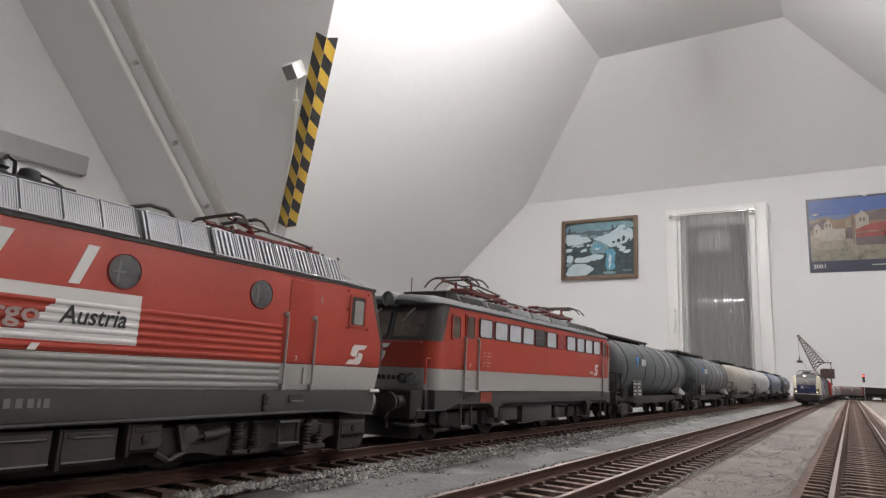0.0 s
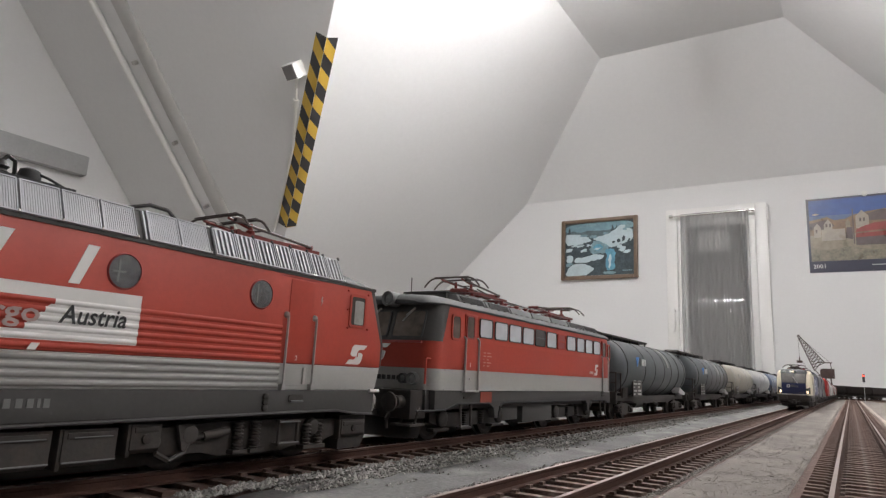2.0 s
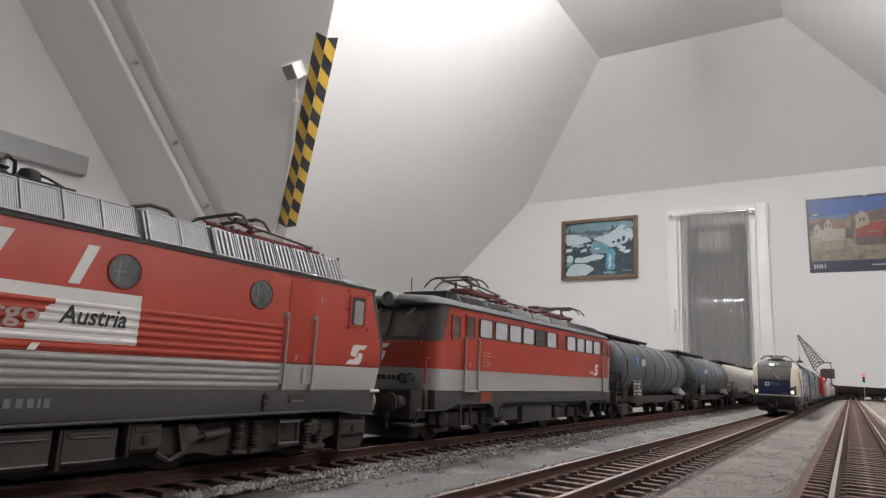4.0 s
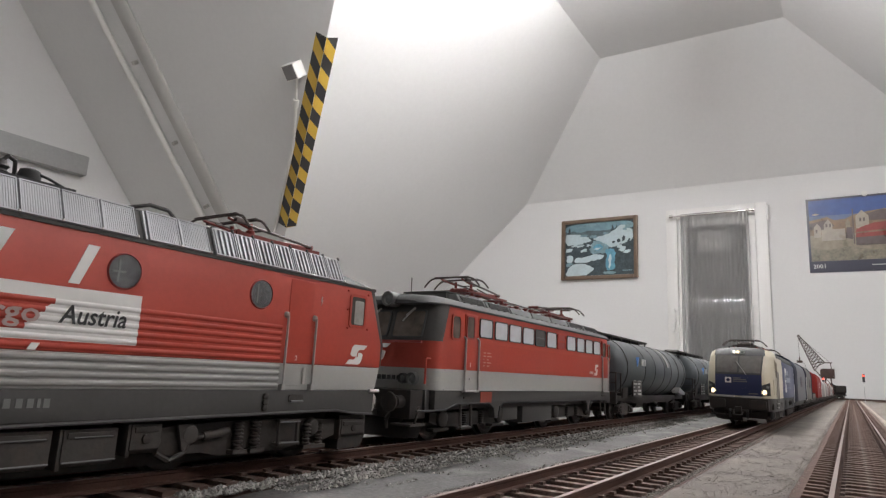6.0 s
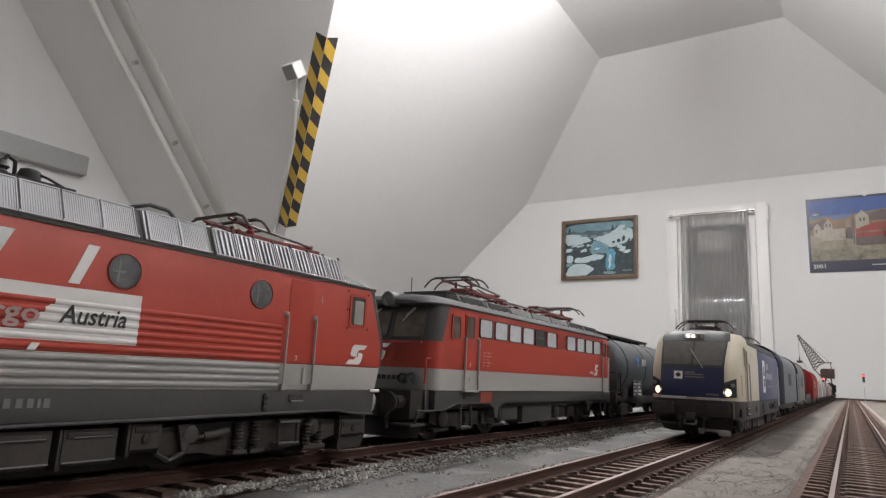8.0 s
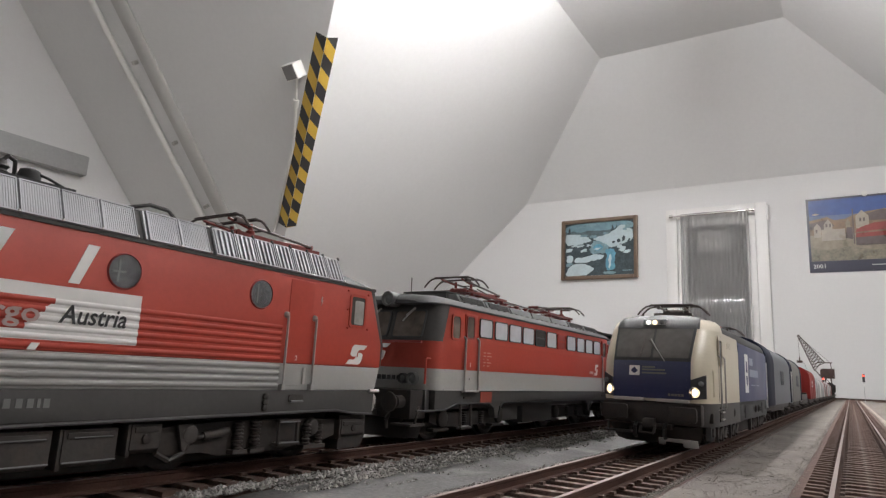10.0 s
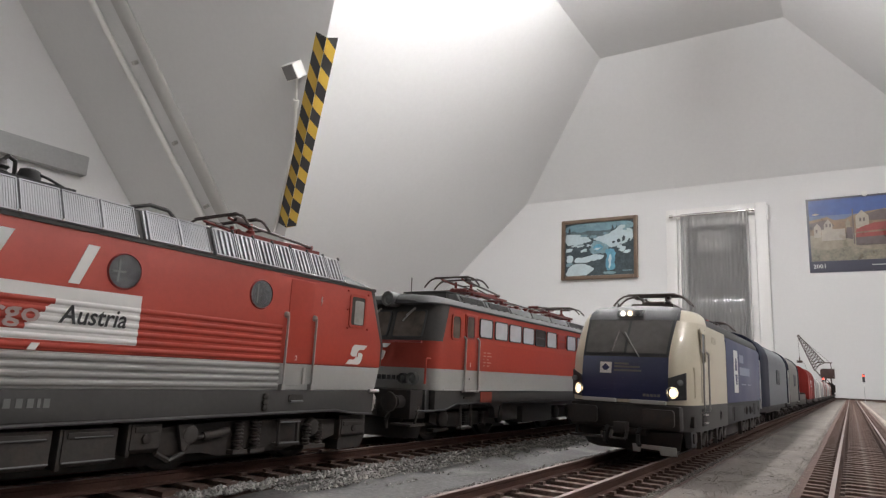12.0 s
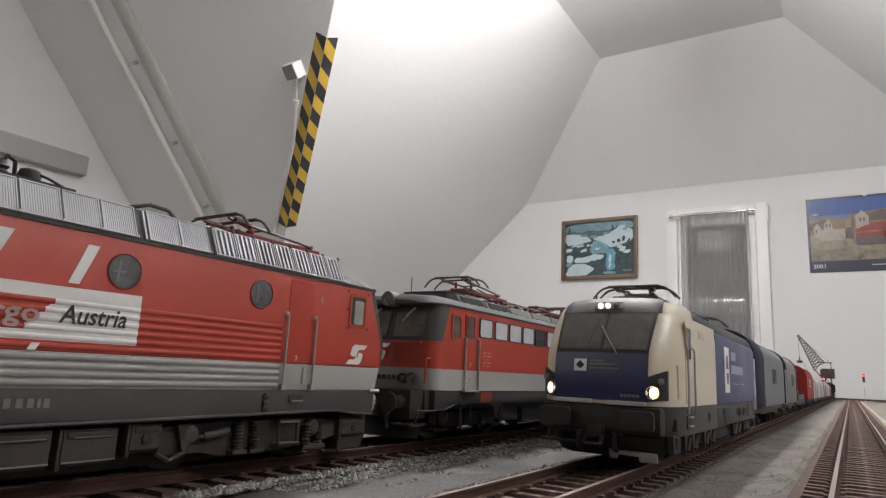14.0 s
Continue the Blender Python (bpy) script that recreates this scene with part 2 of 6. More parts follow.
panel("wall_knee_right", [(-5, -2.2, 0), (3.3, -2.2, 0), (3.3, -2.2, .5), (-5, -2.2, .5)], (0, -1, 0), WALLPAINT)
panel("wall_knee_left", [(2.6, 3.24, 0), (3.3, 3.24, 0), (3.3, 3.24, .5), (2.6, 3.24, .5)], (0, 1, 0), WALLPAINT)
panel("floor", [(-5.1, -2.4, 0), (3.3, -2.4, 0), (3.3, 3.4, 0), (-5.1, 3.4, 0)], (0, 0, -1), FLOORING)
# the far wall, with the window's opening left free
WY0, WY1, WZ0, WZ1 = 0.297, 0.706, 0.72, 1.850
panel("wall_far", [(XW, 3.3, 0), (XW, WY1, 0), (XW, WY1, ZW), (XW, 1.501, ZW), (XW, 3.3, .34)], (1, 0, 0), WALLPAINT)
panel("wall_far_right", [(XW, WY0, 0), (XW, -2.2, 0), (XW, -2.2, .42), (XW, -.46, ZW), (XW, WY0, ZW)], (1, 0, 0), WALLPAINT)
panel("wall_far_sill", [(XW, WY1, 0), (XW, WY0, 0), (XW, WY0, WZ0), (XW, WY1, WZ0)], (1, 0, 0), WALLPAINT)
panel("wall_far_lintel", [(XW, WY1, WZ1), (XW, WY0, WZ1), (XW, WY0, ZW), (XW, WY1, ZW)], (1, 0, 0), WALLPAINT)


def window():
    w = thing("window_1", pose(XW, 0, 0), "narrow white window with a sheer grey curtain", "window", kind="structure")
    m = Mesh(1.0)          # casing round the opening, mitred look with a raised inner lip
    o, i = (WY0 - .022, WY1 + .022, WZ1 + .020), (WY0 + .03, WY1 - .03, WZ1 - .032)
    m.box(-.022, .04, i[1], o[1], WZ0, o[2])
    m.box(-.022, .04, o[0], i[0], WZ0, o[2])
    m.box(-.0221, .04, i[0], i[1], i[2], o[2])
    m.box(-.0222, .04, i[0], i[1], WZ0, WZ0 + .05)
    m.done("casing", GLOSSWHITE, w, bevel=.006)
    m = Mesh(1.0)          # sash
    s0, s1, sz = i[0] + .0005, i[1] - .0005, i[2] - .0005
    m.box(-.010, .03, s1 - .04, s1, WZ0 + .055, sz)
    m.box(-.010, .03, s0, s0 + .04, WZ0 + .055, sz)
    m.box(-.0101, .03, s0 + .04, s1 - .04, sz - .04, sz)
    m.box(-.0102, .03, s0 + .04, s1 - .04, WZ0 + .055, WZ0 + .10)
    m.done("sash", GLOSSWHITE, w, bevel=.005)
    m = Mesh(1.0)
    m.box(.008, .014, s0 + .03, s1 - .03, WZ0 + .09, sz - .03)
    m.done("pane", PANE, w, "dark glass with the night behind it")
    # added black board that gives the dark of the night behind the pane
    m = Mesh(1.0)
    m.box(.10, .11, s0 - .1, s1 + .1, WZ0 - .1, sz + .1)
    m.done("shutter", BLACKPRINT, w, "black board that stands for the night behind the glass")
    m = Mesh(1.0)          # paper card stuck on the glass
    m.box(-.034, -.033, .432, .577, 1.648, 1.747)
    m.done("card", surf("dull_paper", (0.50, 0.48, 0.46), .7, var=.06, s1=20, s2=200), w, "pale paper card with a fine scribble behind the curtain")
    m = Mesh(1.0)
    m.path([(-.0345, .553, 1.676), (-.0345, .532, 1.688), (-.0345, .503, 1.690), (-.0345, .495, 1.712), (-.0345, .462, 1.722)], .0013, 5)
    m.done("scribble", BLACKPRINT, w)
    m = Mesh(1.0)          # handle
    m.box(-.030, -.022, .682, .704, 1.315, 1.382)
    m.rod((-.03, .693, 1.365), (-.058, .693, 1.365), .008, 10)
    m.box(-.064, -.052, .685, .701, 1.262, 1.375)
    m.done("handle", GLOSSWHITE, w, "white lever handle", bevel=.003)
    m = Mesh(1.0)          # hinge on the other jamb
    m.rod((-.028, .272, 1.781), (-.028, .272, 1.852), .006, 10)
    m.box(-.026, -.004, .268, .281, 1.787, 1.846)
    m.done("hinge", GLOSSWHITE, w, bevel=.001)
    m = Mesh(1.0)          # curtain rod with knobs
    m.rod((-.045, .690, 1.829), (-.045, .338, 1.829), .0045, 10)
    m.rod((-.045, .705, 1.829), (-.045, .690, 1.829), .010, 12)
    m.rod((-.045, .338, 1.829), (-.045, .326, 1.829), .009, 12)
    for y in (.672, .352):
        m.rod((-.045, y, 1.829), (-.01, y, 1.829), .004, 8)
    m.done("curtain_rod", CHROME, w, "thin metal curtain rod")
    # pleated sheer curtain
    m = Mesh(1.0)
    n, cols = 150, []
    for a in range(n + 1):
        y = .655 - .305 * a / n
        edge = min(a, n - a) / n
        amp = .0009 + .0050 * math.exp(-edge * 16)
        x = -.042 + amp * math.sin(a * 0.83 + 1.5 * math.sin(a * .19)) + .003 * math.sin(a * .11)
        cols.append([(x, y, 1.838), (x, y, 1.5), (x, y, WZ0 + .03)])
    m.rings(cols, caps=False, closed=False)
    m.done("curtain", SHEER, w, "sheer grey pleated curtain")
    return w


def sheer_cloth():
    m = bpy.data.materials.new("sheer_grey_cloth")
    m.use_nodes = True
    nt = m.node_tree
    b = nt.nodes["Principled BSDF"]
    b.inputs["Base Color"].default_value = (0.40, 0.395, 0.39, 1)
    b.inputs["Roughness"].default_value = 0.9
    b.inputs["Alpha"].default_value = 0.52
    return m


SHEER = sheer_cloth()
window()


def tube_fixture(spot, lx, ly, power):
    t = thing("tube_lamp", pose(*spot), "white batten lamp out of view, with two lit fluorescent tubes", "ceiling lamp", "tube lamps")
    m = Mesh(1.0)
    gx, gy = (.03, -.008) if lx > ly else (-.008, .03)
    m.box(-lx / 2 - gx, lx / 2 + gx, -ly / 2 - gy, ly / 2 + gy, .0, .035)
    m.done("housing", PVCWHITE, t, bevel=.006)
    m = Mesh(1.0)
    for sgn in (-1, 1):
        m.rod((sgn * lx * .35, sgn * ly * .35, .045), (sgn * lx * .35, sgn * ly * .35, ZC - spot[2] + .02), .006, 8)
    m.done("hanger", STEEL, t)
    gap = .075
    for part_no in (0, 1):
        m = Mesh(1.0)
        if lx > ly:
            y = -.018 + .036 * part_no
            m.rod((-lx / 2, y, -.014), (lx / 2, y, -.014), .013, 12)
        else:
            a = -ly / 2 if part_no == 0 else gap / 2
            m.rod((0, a, -.014), (0, a + ly / 2 - gap / 2, -.014), .012, 12)
        m.done("tube", glow("lit_tube", WHITE_TUBE, power), t, "glowing white tube")
    return t


# the last fixture is the added fill, built like the other two
for spot, lx, ly, power in FIXTURES:
    tube_fixture(spot, lx, ly, power)

# ---- warning tape on the ceiling's valley edge ----
edge_dir = Vector((1.0, 1.3115, -1.2)).normalized()
n_main, n_wing = Vector((0, -.915, -1)).normalized(), Vector((-1.2, 0, -1)).normalized()


def tape():
    t = thing("warning_tape", pose(0, 0, 0), "black and yellow striped warning tape folded over the ceiling edge", "tape")
    a = Vector((1.393, 1.391, RAIL + 1.0885))              # top end
    length, wide = 0.86, 0.042
    into_main = n_main.cross(edge_dir).normalized()
    if into_main.x < 0:
        into_main = -into_main
    into_wing = n_wing.cross(edge_dir).normalized()
    if into_wing.y < 0:
        into_wing = -into_wing
    step, slant = 0.0535, 0.045
    for into, up, first in ((into_main, n_main, 0), (into_wing, n_wing, 1)):
        for k in range(-2, 18):
            lo, hi = k * step, (k + 1) * step
            lean = slant if into is into_main else -slant
            quad = []
            for d, w in ((lo, 0), (hi, 0), (hi + lean, wide), (lo + lean, wide)):
                quad.append((min(max(d, 0), length), w))
            if quad[0][0] == quad[1][0] and quad[2][0] == quad[3][0]:
                continue
            m = Mesh(1.0)
            p = [tuple(a + edge_dir * d + into * w + up * .0012) for d, w in quad]
            q = [tuple(Vector(c) + up * .0008) for c in p]
            m.rings([p, q])
            m.done("stripe", YELLOW if (k + first) % 2 == 0 else BLACKTAPE, t)
    return t


tape()

# ---- on the wing's slope: conduit, pipes and a junction box ----


def on_wing(x, y, off=0.0):
    return Vector((x, y, RAIL + 0.0215 + 2.738 - 1.2 * x)) + n_wing * off


def conduits():
    t = thing("ceiling_pipe", pose(0, 0, 0), "white plastic pipe running up the sloped ceiling", "pipe")
    m = Mesh(1.0)
    m.rod(on_wing(1.03, 2.417, .014), on_wing(2.5, 2.387, .014), .0135, 14)
    m.done("pipe", PVCWHITE, t)
    t = thing("ceiling_batten", pose(0, 0, 0), "flat white cable duct beside a pipe on the ceiling", "cable duct")
    m = Mesh(1.0)
    a, b = on_wing(1.03, 2.280), on_wing(2.5, 2.283)
    side = Vector((0, 1, 0))
    m.rings([[tuple(p + side * w + n_wing * h) for w, h in ((-.046, 0), (.036, 0), (.036, .007), (.012, .007), (.008, .013), (-.040, .013), (-.046, .009))] for p in (a, b)])
    # duct is a darker grey than the pipe
    m.done("duct", surf("dull_grey_pvc", (0.56, 0.55, 0.53), 0.5, var=.05, s1=8, s2=90), t, bevel=.002)
    for x in (1.31, 1.53, 1.72):
        m = Mesh(1.0)
        p = on_wing(x, 2.345, .002)
        m.rod(p, p + n_wing * .02, .009, 10)
        m.done("clip", STEEL, t, "small round pipe clip")
    t = thing("motion_sensor_box", pose(0, 0, 0), "small white box lamp on the sloped ceiling with a cable", "lamp")
    m = Mesh(1.0)
    c = on_wing(1.437, 1.557, .028)
    ux = Vector((.64, 0, -.77))
    uy = Vector((0, 1, 0))
    ring = lambda d, s: [tuple(c + n_wing * d + ux * sx * s + uy * sy * s) for sx, sy in ((-1, -1), (1, -1), (1, 1), (-1, 1))]
    m.rings([ring(-.028, .0275), ring(.022, .0275)])
    m.done("housing", PVCWHITE, t, bevel=.004)
    m = Mesh(1.0)
    m.rings([ring(.0222, .0245), ring(.024, .0235)])
    m.done("lens", surf("dull_grey_plastic", (0.20, 0.19, 0.19), .4), t, "grey front")
    m = Mesh(1.0)
    m.path([on_wing(1.452, 1.572, .007), on_wing(1.506, 1.622, .007), on_wing(1.60, 1.715, .007), on_wing(1.776, 1.955, .007), on_wing(1.82, 2.02, .007)], .006, 8)
    m.rod(on_wing(1.50, 1.615, .007), on_wing(1.515, 1.632, .007), .011, 10)
    m.done("cable", PVCWHITE, t, "thin white cable")


conduits()


# ---- pictures ----
def picture():
    y0, y1, z0, z1 = .870, 1.280, 1.537, 1.863
    t = thing("wall_picture", pose(XW, 0, 0), "framed painting of a snowy river in a brown wooden frame", "picture")
    fr = surf("brown_frame_wood", (0.16, 0.105, 0.07), 0.4, var=0.3, s1=15, s2=150)
    for nm, a in (("frame_side", (y0, y0 + .02, z0, z1)), ("frame_side", (y1 - .02, y1, z0, z1)), ("frame_rail", (y0 + .02, y1 - .02, z1 - .02, z1)), ("frame_rail", (y0 + .02, y1 - .02, z0, z0 + .02))):
        m = Mesh(1.0)
        m.box(-.022, 0, *a)
        m.done(nm, fr, t, bevel=.004)
    sky = surf("painted_sky", (0.17, 0.29, 0.34), 0.5, var=0.35, s1=9, s2=40)
    snow = surf("painted_snow", (0.50, 0.60, 0.63), 0.5, var=0.13, s1=24, s2=90)
    dim = surf("painted_blue_shade", (0.19, 0.30, 0.34), 0.5, var=0.35, s1=30, s2=90)
    deep = surf("painted_woods", (0.042, 0.062, 0.072), 0.5, var=0.6, s1=40, s2=120)
    haze = surf("painted_far_woods", (0.095, 0.135, 0.15), 0.5, var=0.4, s1=40, s2=150)
    river = surf("painted_river", (0.11, 0.30, 0.42), 0.5, var=0.35, s1=28, s2=80)
    ya, yb, za, zb = y1 - .02, y0 + .02, z0 + .02, z1 - .02
    W, H = ya - yb, zb - za
    m = Mesh(1.0)
    m.box(-.010, -.002, yb, ya, za, zb)
    m.done("canvas", deep, t, "dark painted woods and water")
    rnd = random.Random(4)
    count = [0]

    def shape(pts, material, ragged=.010, name="painted_patch"):
        """A flat brushed patch: outline in canvas shares, its edges broken up by the brush."""
        for _ in range(2):
            fine = []
            for (u0, w0), (u1, w1) in zip(pts, pts[1:] + pts[:1]):
                fine += [(u0 * .78 + u1 * .22, w0 * .78 + w1 * .22), (u0 * .22 + u1 * .78, w0 * .22 + w1 * .78)]
            pts = fine
        pts = [(min(max(u + rnd.uniform(-ragged, ragged), 0), 1), min(max(w + rnd.uniform(-ragged, ragged), 0), 1)) for u, w in pts]
        count[0] += 1
        d = .0102 + .00006 * count[0]
        yz = [(ya - u * W, za + w * H) for u, w in pts]
        m = Mesh(1.0)
        m.rings([[(-d + .0004, *p) for p in yz], [(-d, *p) for p in yz]])
        m.done(name, material, t)

    shape([(0, .80), (.5, .84), (1, .82), (1, 1), (0, 1)], sky, .004)
    shape([(.10, .90), (.40, .93), (.62, .97), (.30, .98)], dim)
    shape([(0, .72), (1, .74), (1, .84), (.72, .87), (.60, .83), (.42, .86), (.22, .82), (.12, .86), (0, .84)], haze)
    for u in (.70, .76, .82, .88, .94, .06):          # firs
        h = .10 + .05 * rnd.random()
        shape([(u - .03, .80), (u + .03, .80), (u + .012, .80 + h * .6), (u, .82 + h), (u - .012, .80 + h * .6)], deep, .006, "painted_fir")
    shape([(0, .60), (.16, .58), (.30, .60), (.40, .66), (.34, .73), (.18, .79), (0, .81)], snow)
    shape([(.40, .68), (.52, .63), (.62, .54), (.72, .50), (.80, .56), (.90, .58), (1, .64), (.99, .80), (.90, .90), (.82, .92), (.75, .84), (.62, .76), (.50, .73)], snow)
    for u, w, a, b_ in ((.42, .73, .05, .03), (.60, .78, .04, .02), (.28, .76, .05, .02), (.88, .84, .03, .03), (.93, .90, .05, .05)):
        shape([(u - a, w - b_), (u + a, w - b_), (u + a, w + b_), (u - a, w + b_)], dim)
    shape([(.36, .40), (.60, .40), (.66, .50), (.56, .62), (.44, .66), (.38, .56)], dim, .014)
    shape([(.40, .48), (.54, .46), (.58, .55), (.48, .60)], river, .012)
    for u, w, a, b_ in ((.06, .49, .07, .035), (.18, .56, .12, .03), (.28, .48, .06, .03), (.48, .50, .05, .02), (.36, .57, .05, .02), (.84, .47, .06, .05), (.90, .42, .07, .03), (.80, .52, .04, .03)):
        shape([(u - a, w - b_), (u + a * .6, w - b_ * .8), (u + a, w + b_), (u - a * .5, w + b_)], snow, .012, "painted_stone")
    for u, w, a, b_ in ((.10, .54, .09, .02), (.24, .52, .07, .018), (.33, .62, .05, .015), (.86, .66, .02, .06), (.79, .62, .02, .05), (.93, .60, .02, .06), (.72, .60, .02, .03)):
        shape([(u - a, w - b_), (u + a, w - b_ * .4), (u + a * .8, w + b_), (u - a, w + b_ * .6)], deep, .010, "painted_rock")
    shape([(.0, .0), (.30, .0), (.44, .10), (.42, .16), (.30, .22), (.16, .24), (.04, .16)], snow)
    shape([(.14, .25), (.30, .24), (.44, .29), (.56, .30), (.58, .38), (.44, .40), (.28, .34), (.16, .36)], snow)
    shape([(.02, .28), (.10, .24), (.14, .32), (.10, .40), (.03, .40)], snow)
    shape([(.02, .16), (.12, .22), (.10, .26), (.02, .26)], dim)
    shape([(.60, .08), (.74, .08), (.72, .30), (.76, .40), (.68, .50), (.58, .46), (.62, .32)], river, .014)
    shape([(.56, .02), (.76, .02), (.74, .07), (.58, .07)], dim)
    shape([(.64, .12), (.68, .12), (.68, .40), (.64, .36)], snow, .012)
    for k in range(5):
        u = .84 + .028 * k
        shape([(u, .065), (u + .02, .065), (u + .02, .085), (u, .085)], dim, .002, "signature_bar")
    return t


def calendar():
    y1, y0, z0, z1 = .119, -.36, 1.530, 1.865
    t = thing("wall_calendar", pose(XW, 0, 0), "large landscape wall calendar with a photo of a red train", "calendar")
    navy = surf("calendar_navy", (0.030, 0.030, 0.055), 0.3, var=0.1, s1=8, s2=40)
    sky = surf("calendar_sky", (0.055, 0.10, 0.30), 0.25, var=0.25, s1=5, s2=30)
    tan = surf("calendar_field", (0.26, 0.225, 0.165), 0.3, var=0.3, s1=20, s2=70)
    hill = surf("calendar_hill", (0.21, 0.135, 0.085), 0.3, var=0.4, s1=20, s2=60)
    house = surf("calendar_houses", (0.37, 0.32, 0.26), 0.3, var=0.2, s1=20, s2=60)
    dark = surf("calendar_shade", (0.10, 0.075, 0.07), 0.3, var=0.3, s1=20, s2=60)
    red = surf("calendar_red", (0.25, 0.045, 0.04), 0.3, var=0.3, s1=20, s2=60)
    W, H = y1 - y0, z1 - z0

    count = [0]

    def poly(nm, pts, mat_, layer, label=""):
        m = Mesh(1.0)
        count[0] += 1
        layer = count[0] * .5
        yz = [(y1 - (u if u > .97 else .02 + (u - .02) * .71) * W, z0 + w * H) for u, w in pts]
        m.rings([[(-.002 - .0006 * layer, *p) for p in yz], [(-.0026 - .0006 * layer, *p) for p in yz]])
        return m.done(nm, mat_, t, label)
    m = Mesh(1.0)
    m.box(-.0026, -.0004, y0, y1, z0, z1)
    m.done("sheet", navy, t, "dark blue sheet")
    r = lambda u0, u1, w0, w1: [(u0, w0), (u1, w0), (u1, w1), (u0, w1)]
    poly("sky", r(.02, .98, .62, .975), sky, 1, "deep blue sky")
    pale = surf("calendar_low_sky", (0.13, 0.17, 0.30), 0.25, var=0.2, s1=6, s2=30)
    poly("low_sky", r(.02, .98, .62, .76), pale, 1)
    poly("cloud", [(.05, .775), (.10, .770), (.14, .785), (.10, .795), (.06, .790)], house, 1)
    poly("hill", [(.02, .50), (.98, .50), (.98, .79), (.84, .80), (.66, .78), (.50, .74), (.42, .70), (.30, .69), (.22, .74), (.12, .72), (.02, .70)], hill, 2)
    poly("ridge", [(.62, .66), (.98, .64), (.98, .76), (.80, .79), (.66, .75)], dark, 2)
    poly("trees", [(.02, .58), (.20, .56), (.30, .62), (.22, .70), (.10, .68), (.02, .66)], dark, 2)
    poly("field", r(.02, .98, .15, .50), tan, 3)
    grass = surf("calendar_grass", (0.20, 0.175, 0.13), 0.3, var=0.5, s1=30, s2=110)
    poly("grass", [(.02, .15), (.98, .15), (.98, .30), (.70, .27), (.45, .33), (.20, .29), (.02, .34)], grass, 3)
    gable = lambda a, b, w0, w1, w2: [(a, w0), (b, w0), (b, w1), ((a + b) / 2, w2), (a, w1)]
    poly("house", gable(.065, .145, .47, .60, .66), house, 4, "pale house")
    poly("house", gable(.18, .275, .50, .64, .71), house, 4, "pale house")
    poly("house_wall", r(.15, .41, .42, .57), house, 4, "long pale wall")
    poly("house", gable(.53, .67, .56, .72, .80), house, 4, "pale house")
    poly("house", gable(.42, .47, .58, .65, .69), tan, 4)
    for a, w in ((.085, .53), (.20, .60), (.24, .60), (.57, .65), (.61, .65)):
        poly("shade", r(a, a + .02, w, w + .045), dark, 4)
    poly("shade", [(.41, .44), (.49, .42), (.49, .58), (.43, .58)], dark, 4)
    poly("pole", r(.495, .508, .36, .82), dark, 5)
    poly("train", [(.52, .44), (.98, .46), (.98, .66), (.72, .62), (.60, .58), (.53, .54)], red, 6, "red train in the photo")
    poly("train_band", [(.53, .49), (.98, .53), (.98, .56), (.53, .51)], hill, 6)
    poly("shade", [(.52, .34), (.98, .32), (.98, .46), (.52, .44)], dark, 6)
    lettering("2001", .0185, WHITEPRINT, t, Matrix.Translation((-.008, y1 - .03 * W, z0 + .055 * H)) @ WALL, "white figures 2001")
    m = Mesh(1.0)
    for a in (.48, .60):
        m.box(-.0034, -.0026, y1 - (a + .10) * W, y1 - a * W, z0 + .075 * H, z0 + .087 * H)
    m.done("print_line", GREYPRINT, t)
    m = Mesh(1.0)
    m.rod((-.002, y1 - .465 * W, z1 + .004), (-.016, y1 - .465 * W, z1 + .004), .011, 14)
    m.done("pin", PVCWHITE, t, "round white hook")
    return t


picture()
calendar()


def shelf_lamp():
    """Grey strip light with black cabled gear in front of the gable wall."""
    t = thing("strip_light", pose(0, 0, 0), "unlit grey metal strip light on the gable wall", "strip light")
    m = Mesh(1.0)
    m.box(.55, STRIP_X, YG - .055, YG - .004, STRIP_Z - .045, STRIP_Z + .045)
    m.done("housing", surf("dull_grey_metal", (0.40, 0.40, 0.40), 0.45, metal=0.0, var=0.08, s1=8, s2=90), t, bevel=.008)


STRIP_X, STRIP_Z = 1.43, RAIL + 0.85
shelf_lamp()


# ---- the layout's table, ground and tracks ----
T1, T2, T3 = 0.1235, 0.055, -0.0035       # track centres
BEND_X, BEND_R = 2.35, 0.45               # all tracks bend away at the far end, about one centre
START = -0.5


def on_track(y0, s):
    """Place and heading on a track, s metres along it from x = 0."""
    r = BEND_R + (y0 - T2)
    if s <= BEND_X:
        return s, y0, 0.0
    a = (s - BEND_X) / r
    if a < math.pi / 2:
        return BEND_X + r * math.sin(a), y0 - r * (1 - math.cos(a)), -a
    return BEND_X + r, y0 - r - (s - BEND_X - r * math.pi / 2), -math.pi / 2


def table():
    t = thing("layout_table", pose(0, 0, 0), "long wooden table that carries the model railway", "table")
    m = Mesh(1.0)
    m.box(-.62, 3.185, -1.25, .42, RAIL - .035, RAIL - .009)
    m.done("tabletop", TABLEWOOD, t)
    for x in (-.5, 1.3, 3.1):
        for y in (-1.15, .34):
            m = Mesh(1.0)
            m.box(x - .03, x + .03, y - .03, y + .03, 0, RAIL - .035)
            m.done("leg", TABLEWOOD, t)


table()


